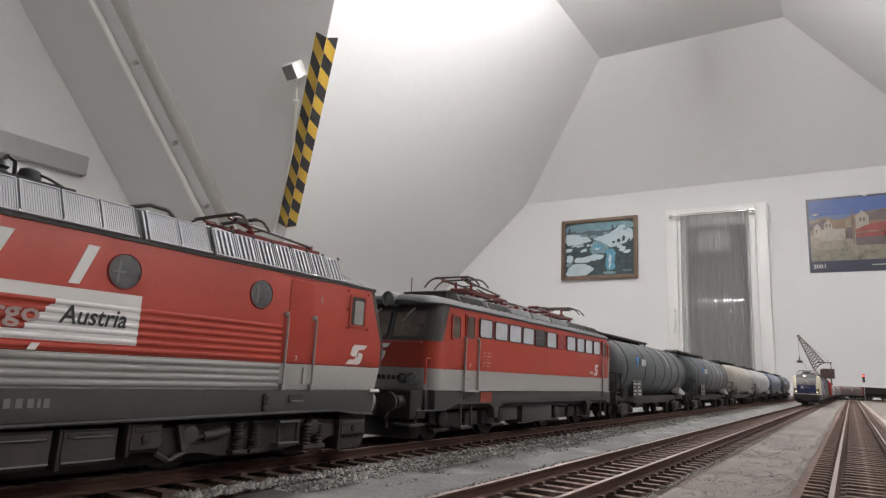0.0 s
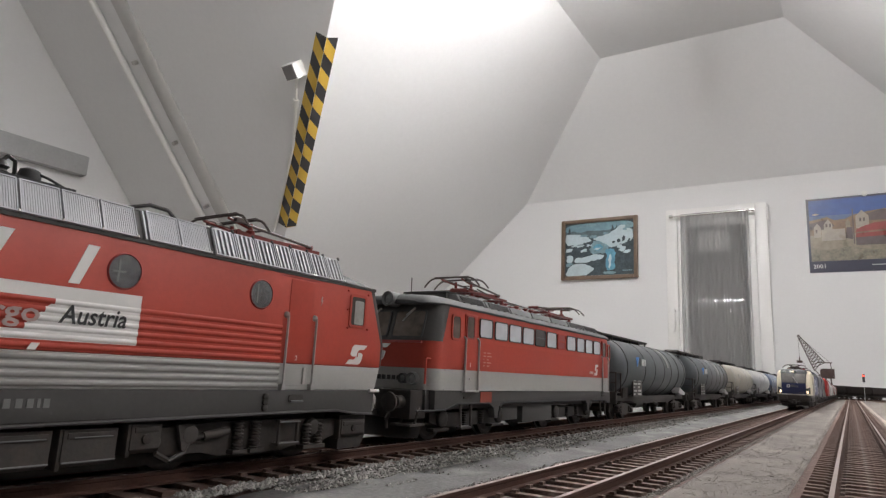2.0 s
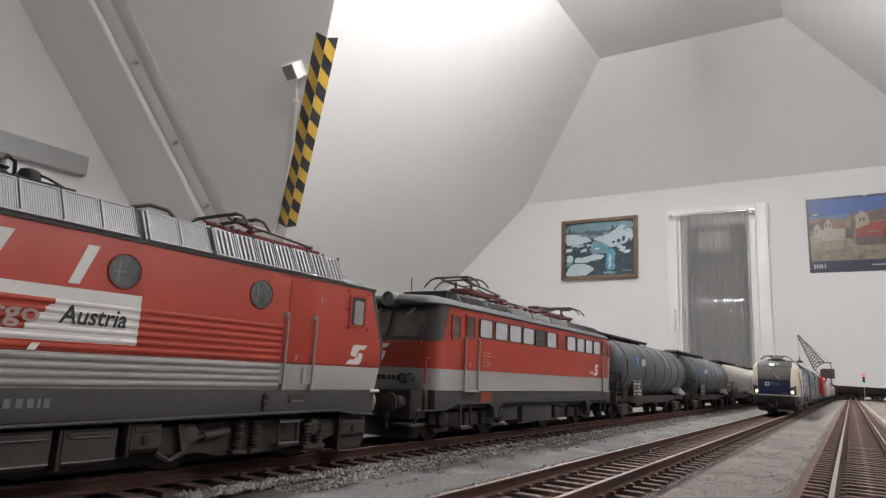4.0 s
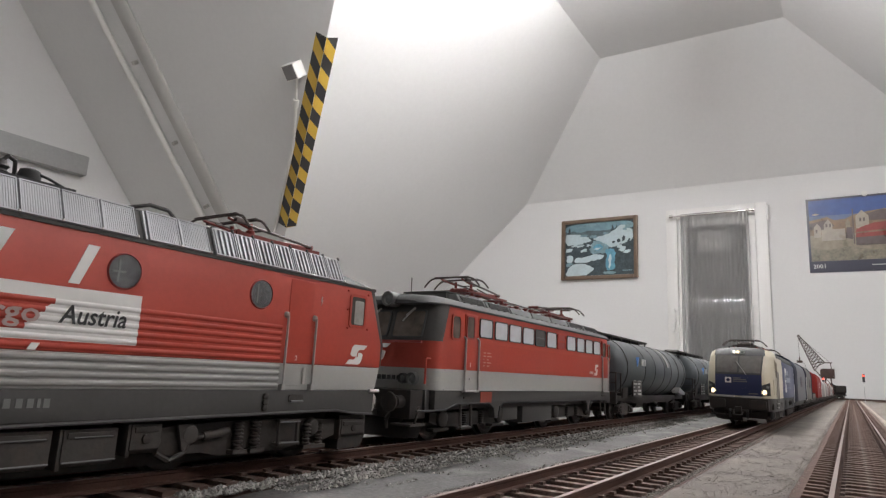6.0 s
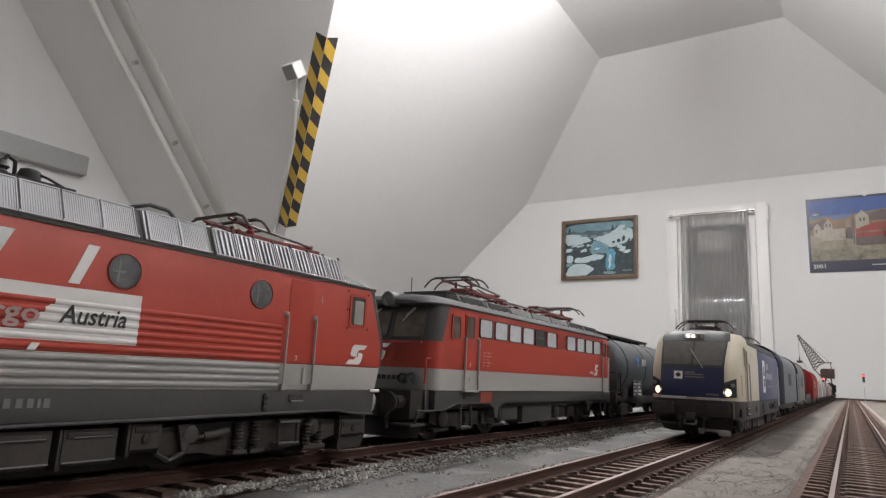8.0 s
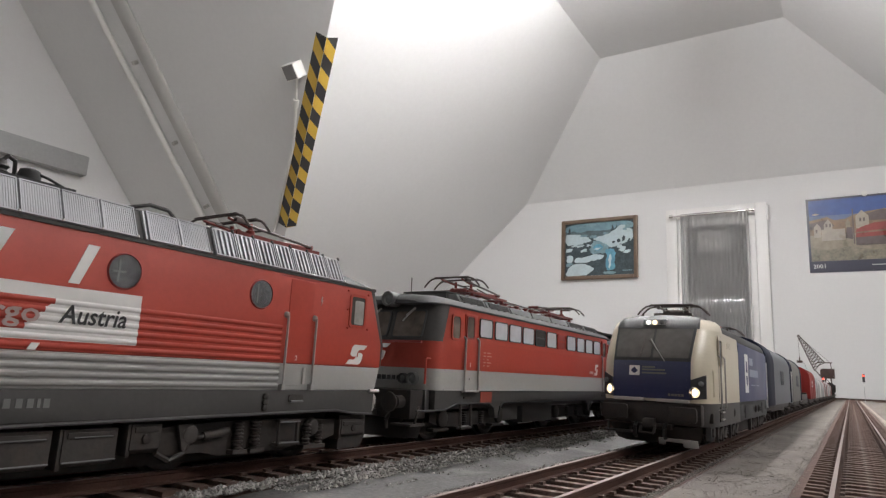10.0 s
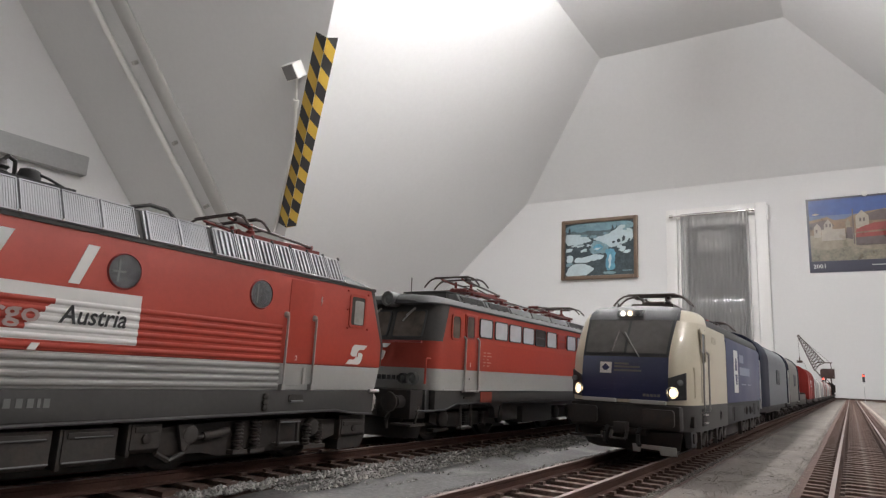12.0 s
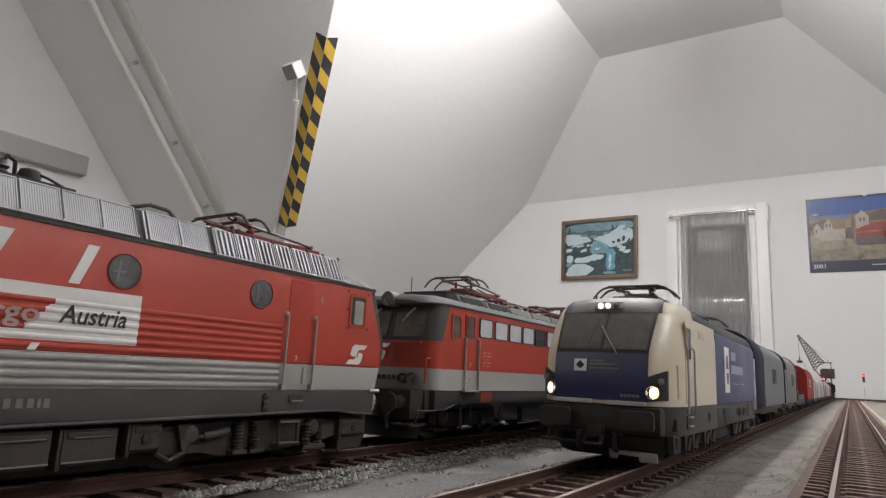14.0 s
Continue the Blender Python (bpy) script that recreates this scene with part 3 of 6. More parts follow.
def strip(name, y0, y1, z, material, ny=10, rough=0.0004, x0=START, x1=3.17, dx=0.006, edge=0.002):
    """An uneven strip of ground along the tracks, heights in metres under the rail heads."""
    xs = np.concatenate([np.arange(x0, 1.3, dx), np.linspace(1.3, x1, 90)])
    ysr = np.linspace(y0, y1, ny)
    verts, faces = [], []
    for i, x in enumerate(xs):
        for j, y in enumerate(ysr):
            e = edge if j in (0, ny - 1) else 0
            wob = .0012 * noise.noise((x * 40, y0 * 100, 0)) if j in (0, ny - 1) else 0
            h = noise.noise((x * 160, y * 160, z * 99)) * rough + noise.noise((x * 500, y * 500, 3)) * rough * .6
            verts.append((x, y + wob, RAIL + z + h - e))
            if i and j:
                a = i * ny + j
                faces.append((a, a - 1, a - ny - 1, a - ny))
    me = bpy.data.meshes.new(name)
    me.from_pydata(verts, [], faces)
    me.polygons.foreach_set("use_smooth", [True] * len(faces))
    me.materials.append(material)
    return tagged(new(name, me), kind="structure")


m = Mesh(1.0)
m.box(-.61, 3.18, -1.24, .41, RAIL - .009, RAIL - .007)
tagged(m.done("ground", SAND), kind="structure")
strip("ground_plaster", T2 + .0185, T1 - .0165, -.0044, GROUND, 12, .0009)
strip("ground_sand", T3 + .0175, T2 - .0155, -.0032, SAND, 12, .00035)
strip("ground_shoulder", T3 - .060, T3 - .0185, -.0042, SAND, 8, .0006)
strip("ground_path", T3 - .0245, T3 - .0195, -.0040, PATHWAY, 6, .0004)
strip("ground_behind", T1 + .017, T1 + .12, -.0044, GROUND, 8, .0006)


def track(y0, label, near):
    t = thing("railway_track", pose(0, 0, 0), label, "railway track", "parallel tracks")
    end = BEND_X + 1.5 * (BEND_R + y0 - T2)
    ss = list(np.arange(START, BEND_X + .001, .05)) + list(np.linspace(BEND_X, end, 36)[1:])
    prof = [(-.0011, -.0025), (.0011, -.0025), (.0011, -.0022), (.0003, -.0019), (.0003, -.0008), (.00055, -.0006), (.00055, -.00004), (-.00055, -.00004), (-.00055, -.0006), (-.0003, -.0008), (-.0003, -.0019), (-.0011, -.0022)]
    for sgn in (-1, 1):
        for nm, outline, material in (("rail", prof, RUST), ("rail_head", [(-.0005, -.00004), (.0005, -.00004), (.00045, .00003), (-.00045, .00003)], RAILHEAD)):
            m = Mesh(1.0)
            ring = []
            for s in ss:
                x, y, a = on_track(y0, float(s))
                nx, ny = -math.sin(a), math.cos(a)
                ring.append([(x + nx * (w + sgn * .00825), y + ny * (w + sgn * .00825), RAIL + z) for w, z in outline])
            m.rings(ring)
            m.done(nm, material, t)
    # bed between and beside the sleepers
    m = Mesh(1.0)
    ring = []
    for s in ss:
        x, y, a = on_track(y0, float(s))
        nx, ny = -math.sin(a), math.cos(a)
        ring.append([(x + nx * w, y + ny * w, RAIL + z) for w, z in ((-.0215, -.0068), (-.0165, -.0036), (.0165, -.0036), (.0215, -.0068))])
    m.rings(ring)
    m.done("track_bed", BED, t)
    # sleepers: the near ones singly, the far ones joined
    me = None
    far = Mesh(1.0)
    pitch, s = .0072, START + .01
    rnd = random.Random(int(y0 * 10000))
    while s < end - .02:
        x, y, a = on_track(y0, s)
        if near[0] <= s <= near[1]:
            if me is None:
                m = Mesh(1.0)
                b, w, h = .0014, .0150, .0004
                m.rings([[(-b, -w, -.0042), (b, -w, -.0042), (b, w, -.0042), (-b, w, -.0042)],
                         [(-b, -w, -.0027 - h), (b, -w, -.0027 - h), (b, w, -.0027 - h), (-b, w, -.0027 - h)],
                         [(-b * .85, -w * .985, -.0027), (b * .85, -w * .985, -.0027), (b * .85, w * .985, -.0027), (-b * .85, w * .985, -.0027)]])
                for sg in (-1, 1):        # chairs that clamp the rail
                    m.box(-.0009, .0009, sg * .00825 - .0021, sg * .00825 + .0021, -.0028, -.0021)
                first = m.done("sleeper", SLEEPER, t)
                first.matrix_basis = Matrix.Translation((x, y, RAIL))
                me = first
            else:
                child_copy(me, t, Matrix.Translation((x, y, RAIL + rnd.uniform(-.0001, .0001))) @ Euler((0, 0, rnd.uniform(-.01, .01))).to_matrix().to_4x4())
        else:
            ux, uy = math.cos(a), math.sin(a)
            c = [(x + ux * p - uy * q, y + uy * p + ux * q) for p, q in ((-.0014, -.015), (.0014, -.015), (.0014, .015), (-.0014, .015))]
            far.rings([[(*p, RAIL - .0042) for p in c], [(*p, RAIL - .0027) for p in c]])
        s += pitch
    tagged(far.done("sleeper_row", SLEEPER, t), kind="stuff")
    return t


track(T1, "rusty rails on dark sleepers under the standing train", (.10, 1.0))
track(T2, "rusty rails on worn wooden sleepers, track of the moving train", (.09, 1.7))
track(T3, "rusty rails on dark brown sleepers, empty track", (.08, 1.6))


def stones(name, label, bands, material, seed, flat=.75):
    """Loose ballast: bands of (count, x0, x1, y0, y1, z, size)."""
    rng = np.random.default_rng(seed)
    base = np.array([(1, 0, 0), (-1, 0, 0), (0, 1, 0), (0, -1, 0), (0, 0, 1), (0, 0, -1)], float)
    tri = np.array([(0, 2, 4), (2, 1, 4), (1, 3, 4), (3, 0, 4), (2, 0, 5), (1, 2, 5), (3, 1, 5), (0, 3, 5)])
    vs, fs, n = [], [], 0
    for count, x0, x1, y0, y1, z, size in bands:
        # denser close by
        u = rng.random(count)
        xs = x0 * (x1 / x0) ** u
        ysr = rng.uniform(y0, y1, count)
        for x, y in zip(xs, ysr):
            s = size * rng.uniform(.5, 1.2)
            v = base * rng.uniform(.6, 1.25, (6, 1)) * s + rng.normal(0, s * .22, (6, 3))
            a = rng.random() * 6.28
            c, d = math.cos(a), math.sin(a)
            v = v @ np.array([(c, -d, 0), (d, c, 0), (0, 0, 1)])
            v[:, 2] *= flat
            vs.append(v + (x, y, RAIL + z + rng.uniform(-.3, .3) * s))
            fs.append(tri + n)
            n += 6
    me = bpy.data.meshes.new(name)
    me.from_pydata(np.concatenate(vs).tolist(), [], np.concatenate(fs).tolist())
    me.materials.append(material)
    return tagged(new(name, me), label, "ballast", kind="stuff")


def stone_mix(m, low, high):
    """Every stone gets a tone of its own."""
    nt = m.node_tree
    geo = nt.nodes.new("ShaderNodeNewGeometry")
    mul = nt.nodes.new("ShaderNodeMapRange")
    mul.inputs["To Min"].default_value, mul.inputs["To Max"].default_value = low, high
    nt.links.new(geo.outputs["Random Per Island"], mul.inputs["Value"])
    b = nt.nodes["Principled BSDF"]
    src = b.inputs["Base Color"].links[0].from_socket
    mx = nt.nodes.new("ShaderNodeVectorMath")
    mx.operation = "SCALE"
    nt.links.new(src, mx.inputs[0])
    nt.links.new(mul.outputs[0], mx.inputs["Scale"])
    nt.links.new(mx.outputs[0], b.inputs["Base Color"])


stone_mix(STONE, 0.6, 1.25)
stone_mix(GRAVEL, 0.80, 1.30)
stones("ballast_edge", "grey ballast chips along the edges of the tracks", [
    (3600, .08, 1.3, T1 - .0195, T1 - .0135, -.0036, .00075),
    (2600, .12, 1.3, T1 - .021, T1 - .018, -.0042, .0007),
    (2400, .12, 1.3, T2 + .0160, T2 + .0195, -.0036, .0007),
    (3800, .10, 1.3, T1 - .0265, T1 - .019, -.0043, .0006),
    (1200, .12, 1.5, T1 - .034, T1 - .024, -.0044, .0004),
    (2200, .10, 1.2, T2 + .0150, T2 + .0215, -.0039, .00055)], STONE, 5)
stones("gravel", "fine sandy gravel strewn between the tracks", [
    (12000, .10, 1.2, T3 + .0165, T2 - .0145, -.0032, .00024),
    (160, .12, 1.4, T3 + .017, T2 - .015, -.0032, .0004),
    (5000, .10, 1.3, T3 - .05, T3 - .017, -.0043, .0003),
    (3500, .10, 1.2, T2 - .0165, T2 - .0145, -.0034, .0004)], GRAVEL, 6, .42)


# ---- railway vehicles: parts they share; x along the track, y across, z over the rail heads, in millimetres ----
def wheel_mesh(r=7.2):
    m = Mesh()
    m.turned((0, -8.6, 0), (0, 1, 0), [(0, r * .35), (.05, r * .42), (.3, r * .45), (.45, r * .8), (.1, r * .84), (.0, r * .93), (.2, r), (1.9, r), (2.0, r + .9), (2.6, r + .9), (2.7, r * .5)], 28)
    m.turned((0, 8.6, 0), (0, -1, 0), [(0, r * .35), (.05, r * .42), (.3, r * .45), (.45, r * .8), (.1, r * .84), (.0, r * .93), (.2, r), (1.9, r), (2.0, r + .9), (2.6, r + .9), (2.7, r * .5)], 28)
    m.rod((0, -8, 0), (0, 8, 0), 1.3, 10)
    return m


def wheel(parent, x, r=7.2):
    return wheel_mesh(r).done("wheelset", BOGIE, parent, "dark wheels on an axle", at=pose(x * .001, 0, r * .001))


def spring(m, x, y, z0, z1, r, n=5):
    """Coil spring as one turned body with deep grooves."""
    prof, h = [(0, r * .55)], (z1 - z0) / n
    for i in range(n):
        prof += [(h * (i + .15), r * .6), (h * (i + .35), r), (h * (i + .65), r), (h * (i + .85), r * .6)]
    m.turned((x, y, z0), (0, 0, 1), prof + [(z1 - z0, r * .55)], 12)


def wagon_bogie(parent, x, wb=20.7, r=5.3):
    """Two-axle bogie of a goods wagon: cast side frames, spring nests, axle boxes."""
    for dx in (-wb / 2, wb / 2):
        wheel(parent, x + dx, r)
    m = Mesh()
    for sg in (-1, 1):
        y = sg * 11.6
        arch = [(x - wb / 2 - 3.4, 4.4), (x - wb / 2 - 2.2, 3.6), (x - wb / 2 + 2.4, 3.6), (x - 4, 2.6), (x + 4, 2.6), (x + wb / 2 - 2.4, 3.6), (x + wb / 2 + 2.2, 3.6), (x + wb / 2 + 3.4, 4.4), (x + wb / 2 + 2.6, 7.6), (x + 5, 8.8), (x - 5, 8.8), (x - wb / 2 - 2.6, 7.6)]
        m.prism(arch, "y", y - .9, y + .9)
        for dx in (-wb / 2, wb / 2):
            m.box(x + dx - 1.6, x + dx + 1.6, y + sg * .5, y + sg * 2.2, 3.8, 6.6)
            m.rod((x + dx, y + sg * 2.1, 5.2), (x + dx, y + sg * 2.6, 5.2), 1.2, 12)
            for e in (-2.6, 2.6):
                spring(m, x + dx + e, y + sg * 1.2, 4.6, 7.6, .9, 4)
        m.rod((x - wb / 2 - 5.5, sg * 8.5, 4.2), (x - wb / 2 - 4.0, sg * 8.5, 7.4), .5, 6)
        m.rod((x + wb / 2 + 5.5, sg * 8.5, 4.2), (x + wb / 2 + 4.0, sg * 8.5, 7.4), .5, 6)
    m.box(x - 3.5, x + 3.5, -11, 11, 6.0, 9.2)
    m.done("bogie_frame", BOGIE, parent)


def buffers(parent, x, out, z=12.0, material=None):
    for y in (-10.0, 10.0):
        m = Mesh()
        m.turned((x, y, z), (out, 0, 0), [(-.4, 2.6), (0, 2.6), (.2, 1.9), (3.6, 1.8), (3.8, 1.1), (5.6, 1.1), (5.7, 2.6), (6.1, 2.9), (6.6, 2.8), (6.9, 1.6)], 18)
        m.done("buffer", material or UNDER, parent)
    m = Mesh()
    m.box(min(x, x + out * 5), max(x, x + out * 5), -1.6, 1.6, z - 4.5, z - 2.6)
    m.path([(x + out * 5, -2.6, z - 3.8), (x + out * 6.5, -2.6, z - 2.8), (x + out * 6.5, 2.6, z - 2.8), (x + out * 5, 2.6, z - 3.8)], .45, 6)
    m.done("coupling", UNDER, parent)


def pantograph(parent, x0, x1, z, flip=1, arm=PANTORED, rise=0.0):
    """A folded single-arm pantograph between x0 and x1 on insulators; flip turns it round."""
    c, h = (x0 + x1) / 2, (x1 - x0) / 2
    X = lambda u: c + flip * u * h
    for u, y in ((-.55, -6), (-.55, 6), (.45, -6), (.45, 6)):
        m = Mesh()
        m.turned((X(u), y, z - 2.8), (0, 0, 1), [(0, 1.2), (.5, 1.2), (.6, .7), (.9, .7), (1.0, 1.25), (1.3, 1.25), (1.4, .7), (1.7, .7), (1.8, 1.2), (2.1, 1.2), (2.2, .7), (2.8, .7)], 12)
        m.done("insulator", INSULATOR, parent, "red-brown insulator")
    m = Mesh()
    for y in (-6, 6):
        m.box(min(X(-.7), X(.6)), max(X(-.7), X(.6)), y - .5, y + .5, z, z + .9)
    for u in (-.7, -.05, .6):
        m.box(X(u) - .5, X(u) + .5, -6, 6, z + .05, z + .95)
    m.rod((X(.45), -3.2, z + 1.2), (X(.45), 3.2, z + 1.2), 1.0, 10)
    m.rod((X(.1), 1.8, z + 1.4), (X(.5), 1.8, z + 1.4), .8, 8)
    m.done("base_frame", arm, parent, "pantograph base frame")
    m = Mesh()
    m.rod((X(.45), 0, z + 1.2), (X(-.75), 0, z + 2.2 + rise * .4), .65, 8)
    m.rod((X(.40), 1.6, z + 1.0), (X(-.70), 1.2, z + 1.6), .3, 6)
    m.rod((X(-.75), -2.4, z + 2.2 + rise * .4), (X(-.75), 2.4, z + 2.2 + rise * .4), .6, 8)
    m.turned((X(.2), -2.6, z + 1.0), (flip, 0, 0), [(0, .9), (3.4, .9), (3.5, .5), (6.0, .5)], 10)
    m.done("lower_arm", arm, parent)
    m = Mesh()
    for y in (-2.2, 2.2):
        m.rod((X(-.75), y, z + 2.3 + rise * .4), (X(.52), y * 1.8, z + 3.0 + rise), .36, 6)
    m.rod((X(.1), -3.2, z + 2.8 + rise * .8), (X(.1), 3.2, z + 2.8 + rise * .8), .28, 6)
    m.done("upper_arm", PANTO, parent)
    m = Mesh()
    for u in (.38, .66):
        top = z + 3.7 + rise
        half = [(0, .1), (7.2, 0), (8.8, -.35), (10.0, -1.1), (11.2, -2.3), (12.0, -3.3)]
        pts = [(X(u), -y, top + d) for y, d in reversed(half)] + [(X(u), y, top + d) for y, d in half[1:]]
        m.path(pts, .32, 8)
        m.box(X(u) - .5, X(u) + .5, -7.4, 7.4, top + .1, top + .42)
    for y in (-5, 5):
        m.rod((X(.38), y, z + 3.6 + rise), (X(.66), y, z + 3.6 + rise), .3, 6)
        m.box(X(.52) - 1.4, X(.52) + 1.4, y - .5, y + .5, z + 2.6 + rise, z + 3.4 + rise)
    m.done("bow", PANTO, parent, "dark contact bow with bent horns")
    for y in (-3.4, 3.4):
        m = Mesh()
        m.turned((X(.30), y, z + 1.0), (0, 0, 1), [(0, .9), (.5, 1.1), (1.2, 1.1), (1.5, .6), (2.4 + rise, .5)], 10)
        m.rod((X(.30), y, z + 2.2 + rise), (X(.66), y * 1.3, z + 3.2 + rise), .35, 6)
        m.done("rocker", arm, parent)


def plate(parent, name, pts, y, material, label="", thick=.08):
    """A flat print on a side wall that faces -y: outline in (x, z)."""
    m = Mesh()
    m.prism(pts, "y", y - thick, y)
    return m.done(name, material, parent, label)


def rect(x0, x1, z0, z1):
    return [(x0, z0), (x1, z0), (x1, z1), (x0, z1)]


def rounded(x0, x1, z0, z1, r, n=4):
    pts = []
    for cx, cz, a0 in ((x1 - r, z0 + r, -90), (x1 - r, z1 - r, 0), (x0 + r, z1 - r, 90), (x0 + r, z0 + r, 180)):
        for i in range(n + 1):
            a = radians(a0 + 90 * i / n)
            pts.append((cx + r * math.cos(a), cz + r * math.sin(a)))
    return pts


def side_window(parent, x0, x1, z0, z1, y, frame_mat, pane_mat, r=1.0, w=.55, name="window"):
    """A framed window in a side wall: rim proud of the wall, pane set back in it."""
    outer, inner = rounded(x0, x1, z0, z1, r), rounded(x0 + w, x1 - w, z0 + w, z1 - w, max(.2, r - w * .5))
    m = Mesh()
    n = len(outer)
    rings = [[(p[0], y + .1, p[1]) for p in outer], [(p[0], y - .28, p[1]) for p in outer], [(p[0], y - .28, p[1]) for p in inner], [(p[0], y + .1, p[1]) for p in inner]]
    m.rings(rings, caps=False)
    ob = m.done(name, frame_mat, parent)
    m = Mesh()
    m.prism(inner, "y", y - .10, y + .05)
    m.done("pane", pane_mat, ob)
    return ob


def handrail(m, x, z0, z1, y, r=.32):
    m.path([(x, y, z0), (x, y - .8, z0 + .5), (x, y - .8, z1 - .8), (x, y, z1)], r, 6)


def rail_logo(parent, x0, x1, z0, z1, y, material=None):
    """The plain double-bracket emblem as two white shapes."""
    w, h = x1 - x0, z1 - z0
    P = lambda pts: [(x0 + w * (u * .78 + .22 * v), z0 + h * v) for u, v in pts]
    plate(parent, "emblem", P([(.28, 1), (1.04, 1), (.88, .76), (.62, .76), (.55, .70), (.50, .56), (.54, .40), (.24, .40), (.10, .50), (.10, .84), (.16, .96)]), y, material or WHITEPRINT, "white emblem shape")
    plate(parent, "emblem", P([(.72, 0), (-.04, 0), (.12, .24), (.38, .24), (.45, .30), (.50, .37), (.62, .40), (.58, .60), (.76, .60), (.90, .50), (.90, .16), (.84, .04)]), y, material or WHITEPRINT, "white emblem shape")


# ---- standing locomotive with a ribbed body and louvred roof ----
def loco_ribbed():
    t = thing("electric_locomotive", pose(0, T1, RAIL), "red and grey model locomotive with ribbed sides and silver louvres", "locomotive")
    Y = -17.0
    m = Mesh()
    m.prism([(-46, 21.8), (137.3, 21.8), (137.3, 28), (131.8, 42.0), (-44, 42.0), (-48, 28)], "y", -17, 17)
    body = m.done("body", RED, t, "red upper body", bevel=.5)
    m = Mesh()
    m.prism([(-46, 16), (135.6, 16), (137.2, 21.8), (-46, 21.8)], "y", -16.95, 16.95)
    m.done("lower_body", LIGHTGREY, t, "light grey band", bevel=.25)
    m = Mesh()
    m.prism([(-46, 10.3), (121, 11.2), (132, 9.8), (135.4, 9.7), (135.8, 16), (-46, 16)], "y", -16.8, 16.8)
    m.done("frame", DARKGREY, t, "dark grey frame", bevel=.2)
    m = Mesh()
    m.path([(-46, -16.9, 10.4), (47, -16.9, 10.4), (121, -16.9, 11.2), (127, -16.9, 10.4), (135.2, -16.9, 9.9)], .32, 8)
    m.done("frame_lip", DARKGREY, t)
    # cab end: dark frame round the front
    m = Mesh()
    m.prism([(131.4, 42.5), (133.4, 42.4), (138.6, 28), (138.2, 22), (137.2, 22), (137.2, 28)], "y", -16.7, 16.7)
    m.done("cab_front", DARKGREY, t, bevel=.3)
    # ribs
    red_x, white_x = 101.0, 66.8
    for k, z in enumerate((22.75, 24.15, 25.55, 26.95, 28.35, 29.75)):
        spans = []
        if k == 0:
            spans = [(-46, red_x, RED)]
        elif k == 1:
            spans = [(-46, white_x, WHITEPRINT), (white_x, red_x, RED)]
        else:
            cut = 47.8 + (z - 25.2) * .94
            spans = [(-46, cut, RED), (cut, white_x, WHITEPRINT), (white_x, red_x, RED)]
        for a, b, mt in spans:
            m = Mesh()
            m.prism([(-.58, 0), (-.40, -.20), (-.18, -.29), (.08, -.29), (.28, -.17), (.42, 0)][::-1], "x", a, b)
            ob = m.done("rib", mt, t)
            ob.matrix_basis = Matrix.Translation((0, Y * .001, z * .001)) @ Matrix(((1, 0, 0, 0), (0, 0, 1, 0), (0, 1, 0, 0), (0, 0, 0, 1)))
    for z in (17.0, 18.35, 19.7, 21.05):
        m = Mesh()
        m.prism([(-.60, 0), (-.42, -.32), (-.18, -.46), (.10, -.46), (.32, -.28), (.48, 0)][::-1], "x", -46, red_x)
        ob = m.done("rib", LIGHTGREY, t)
        ob.matrix_basis = Matrix.Translation((0, Y * .001, z * .001)) @ Matrix(((1, 0, 0, 0), (0, 0, 1, 0), (0, 1, 0, 0), (0, 0, 0, 1)))
    # white markings
    plate(t, "marking", [(47.6, 25.1), (66.8, 23.5), (66.8, 32.3), (52.6, 32.2), (52.4, 30.1)], Y, WHITEPRINT, "white panel", .06)
    plate(t, "marking", [(-46, 30.1), (52.4, 30.1), (52.6, 32.2), (-46, 32.0)], Y, WHITEPRINT, "white stripe", .05)
    plate(t, "marking", [(-46, 23.4), (66.8, 23.5), (66.8, 24.9), (47.6, 25.15), (-46, 25.0)], Y, WHITEPRINT, "white stripe", .04)
    plate(t, "marking", [(53.6, 32.9), (55.4, 32.9), (58.0, 39.7), (56.0, 39.7)], Y, WHITEPRINT, "white slanting stripe")
    plate(t, "marking", [(40.0, 32.9), (41.8, 32.9), (44.6, 39.9), (42.6, 39.9)], Y, WHITEPRINT, "white slanting stripe")
    plate(t, "marking", [(48.8, 21.9), (50.1, 21.9), (50.6, 23.0), (49.4, 23.0)], Y - .5, WHITEPRINT, "small white square")
    at = lambda x, z, sx=1.0: Matrix.Translation((x * .001, (Y - .36) * .001, z * .001)) @ SIDE @ Matrix.Diagonal((sx, 1, 1, 1))
    lettering("Austria", .0031, BLACKPRINT, t, at(53.0, 26.4, .90), "black slanted word Austria", .2, .00006)
    lettering("argo", .0031, FADED, t, at(40.6, 26.2, 1.24), "pale letters on red", .0, .00008)
    for x0, x1 in ((44.6, 45.7), (47.2, 48.2), (48.9, 49.9), (50.5, 51.5), (52.0, 52.5), (52.9, 53.9)):
        m = Mesh()          # running number as bars
        m.box(x0, x1, -16.92, -16.8, 13.1, 14.5)
        m.done("number_bar", NUMPRINT, t, "pale number bar")
    rail_logo(t, 123.4, 131.2, 22.4, 27.4, Y)
    plate(t, "spark_mark", [(112.9, 38.0), (113.3, 38.0), (113.1, 37.2), (113.5, 37.2), (112.9, 35.8), (113.0, 36.8), (112.7, 36.8)], Y, FADED)
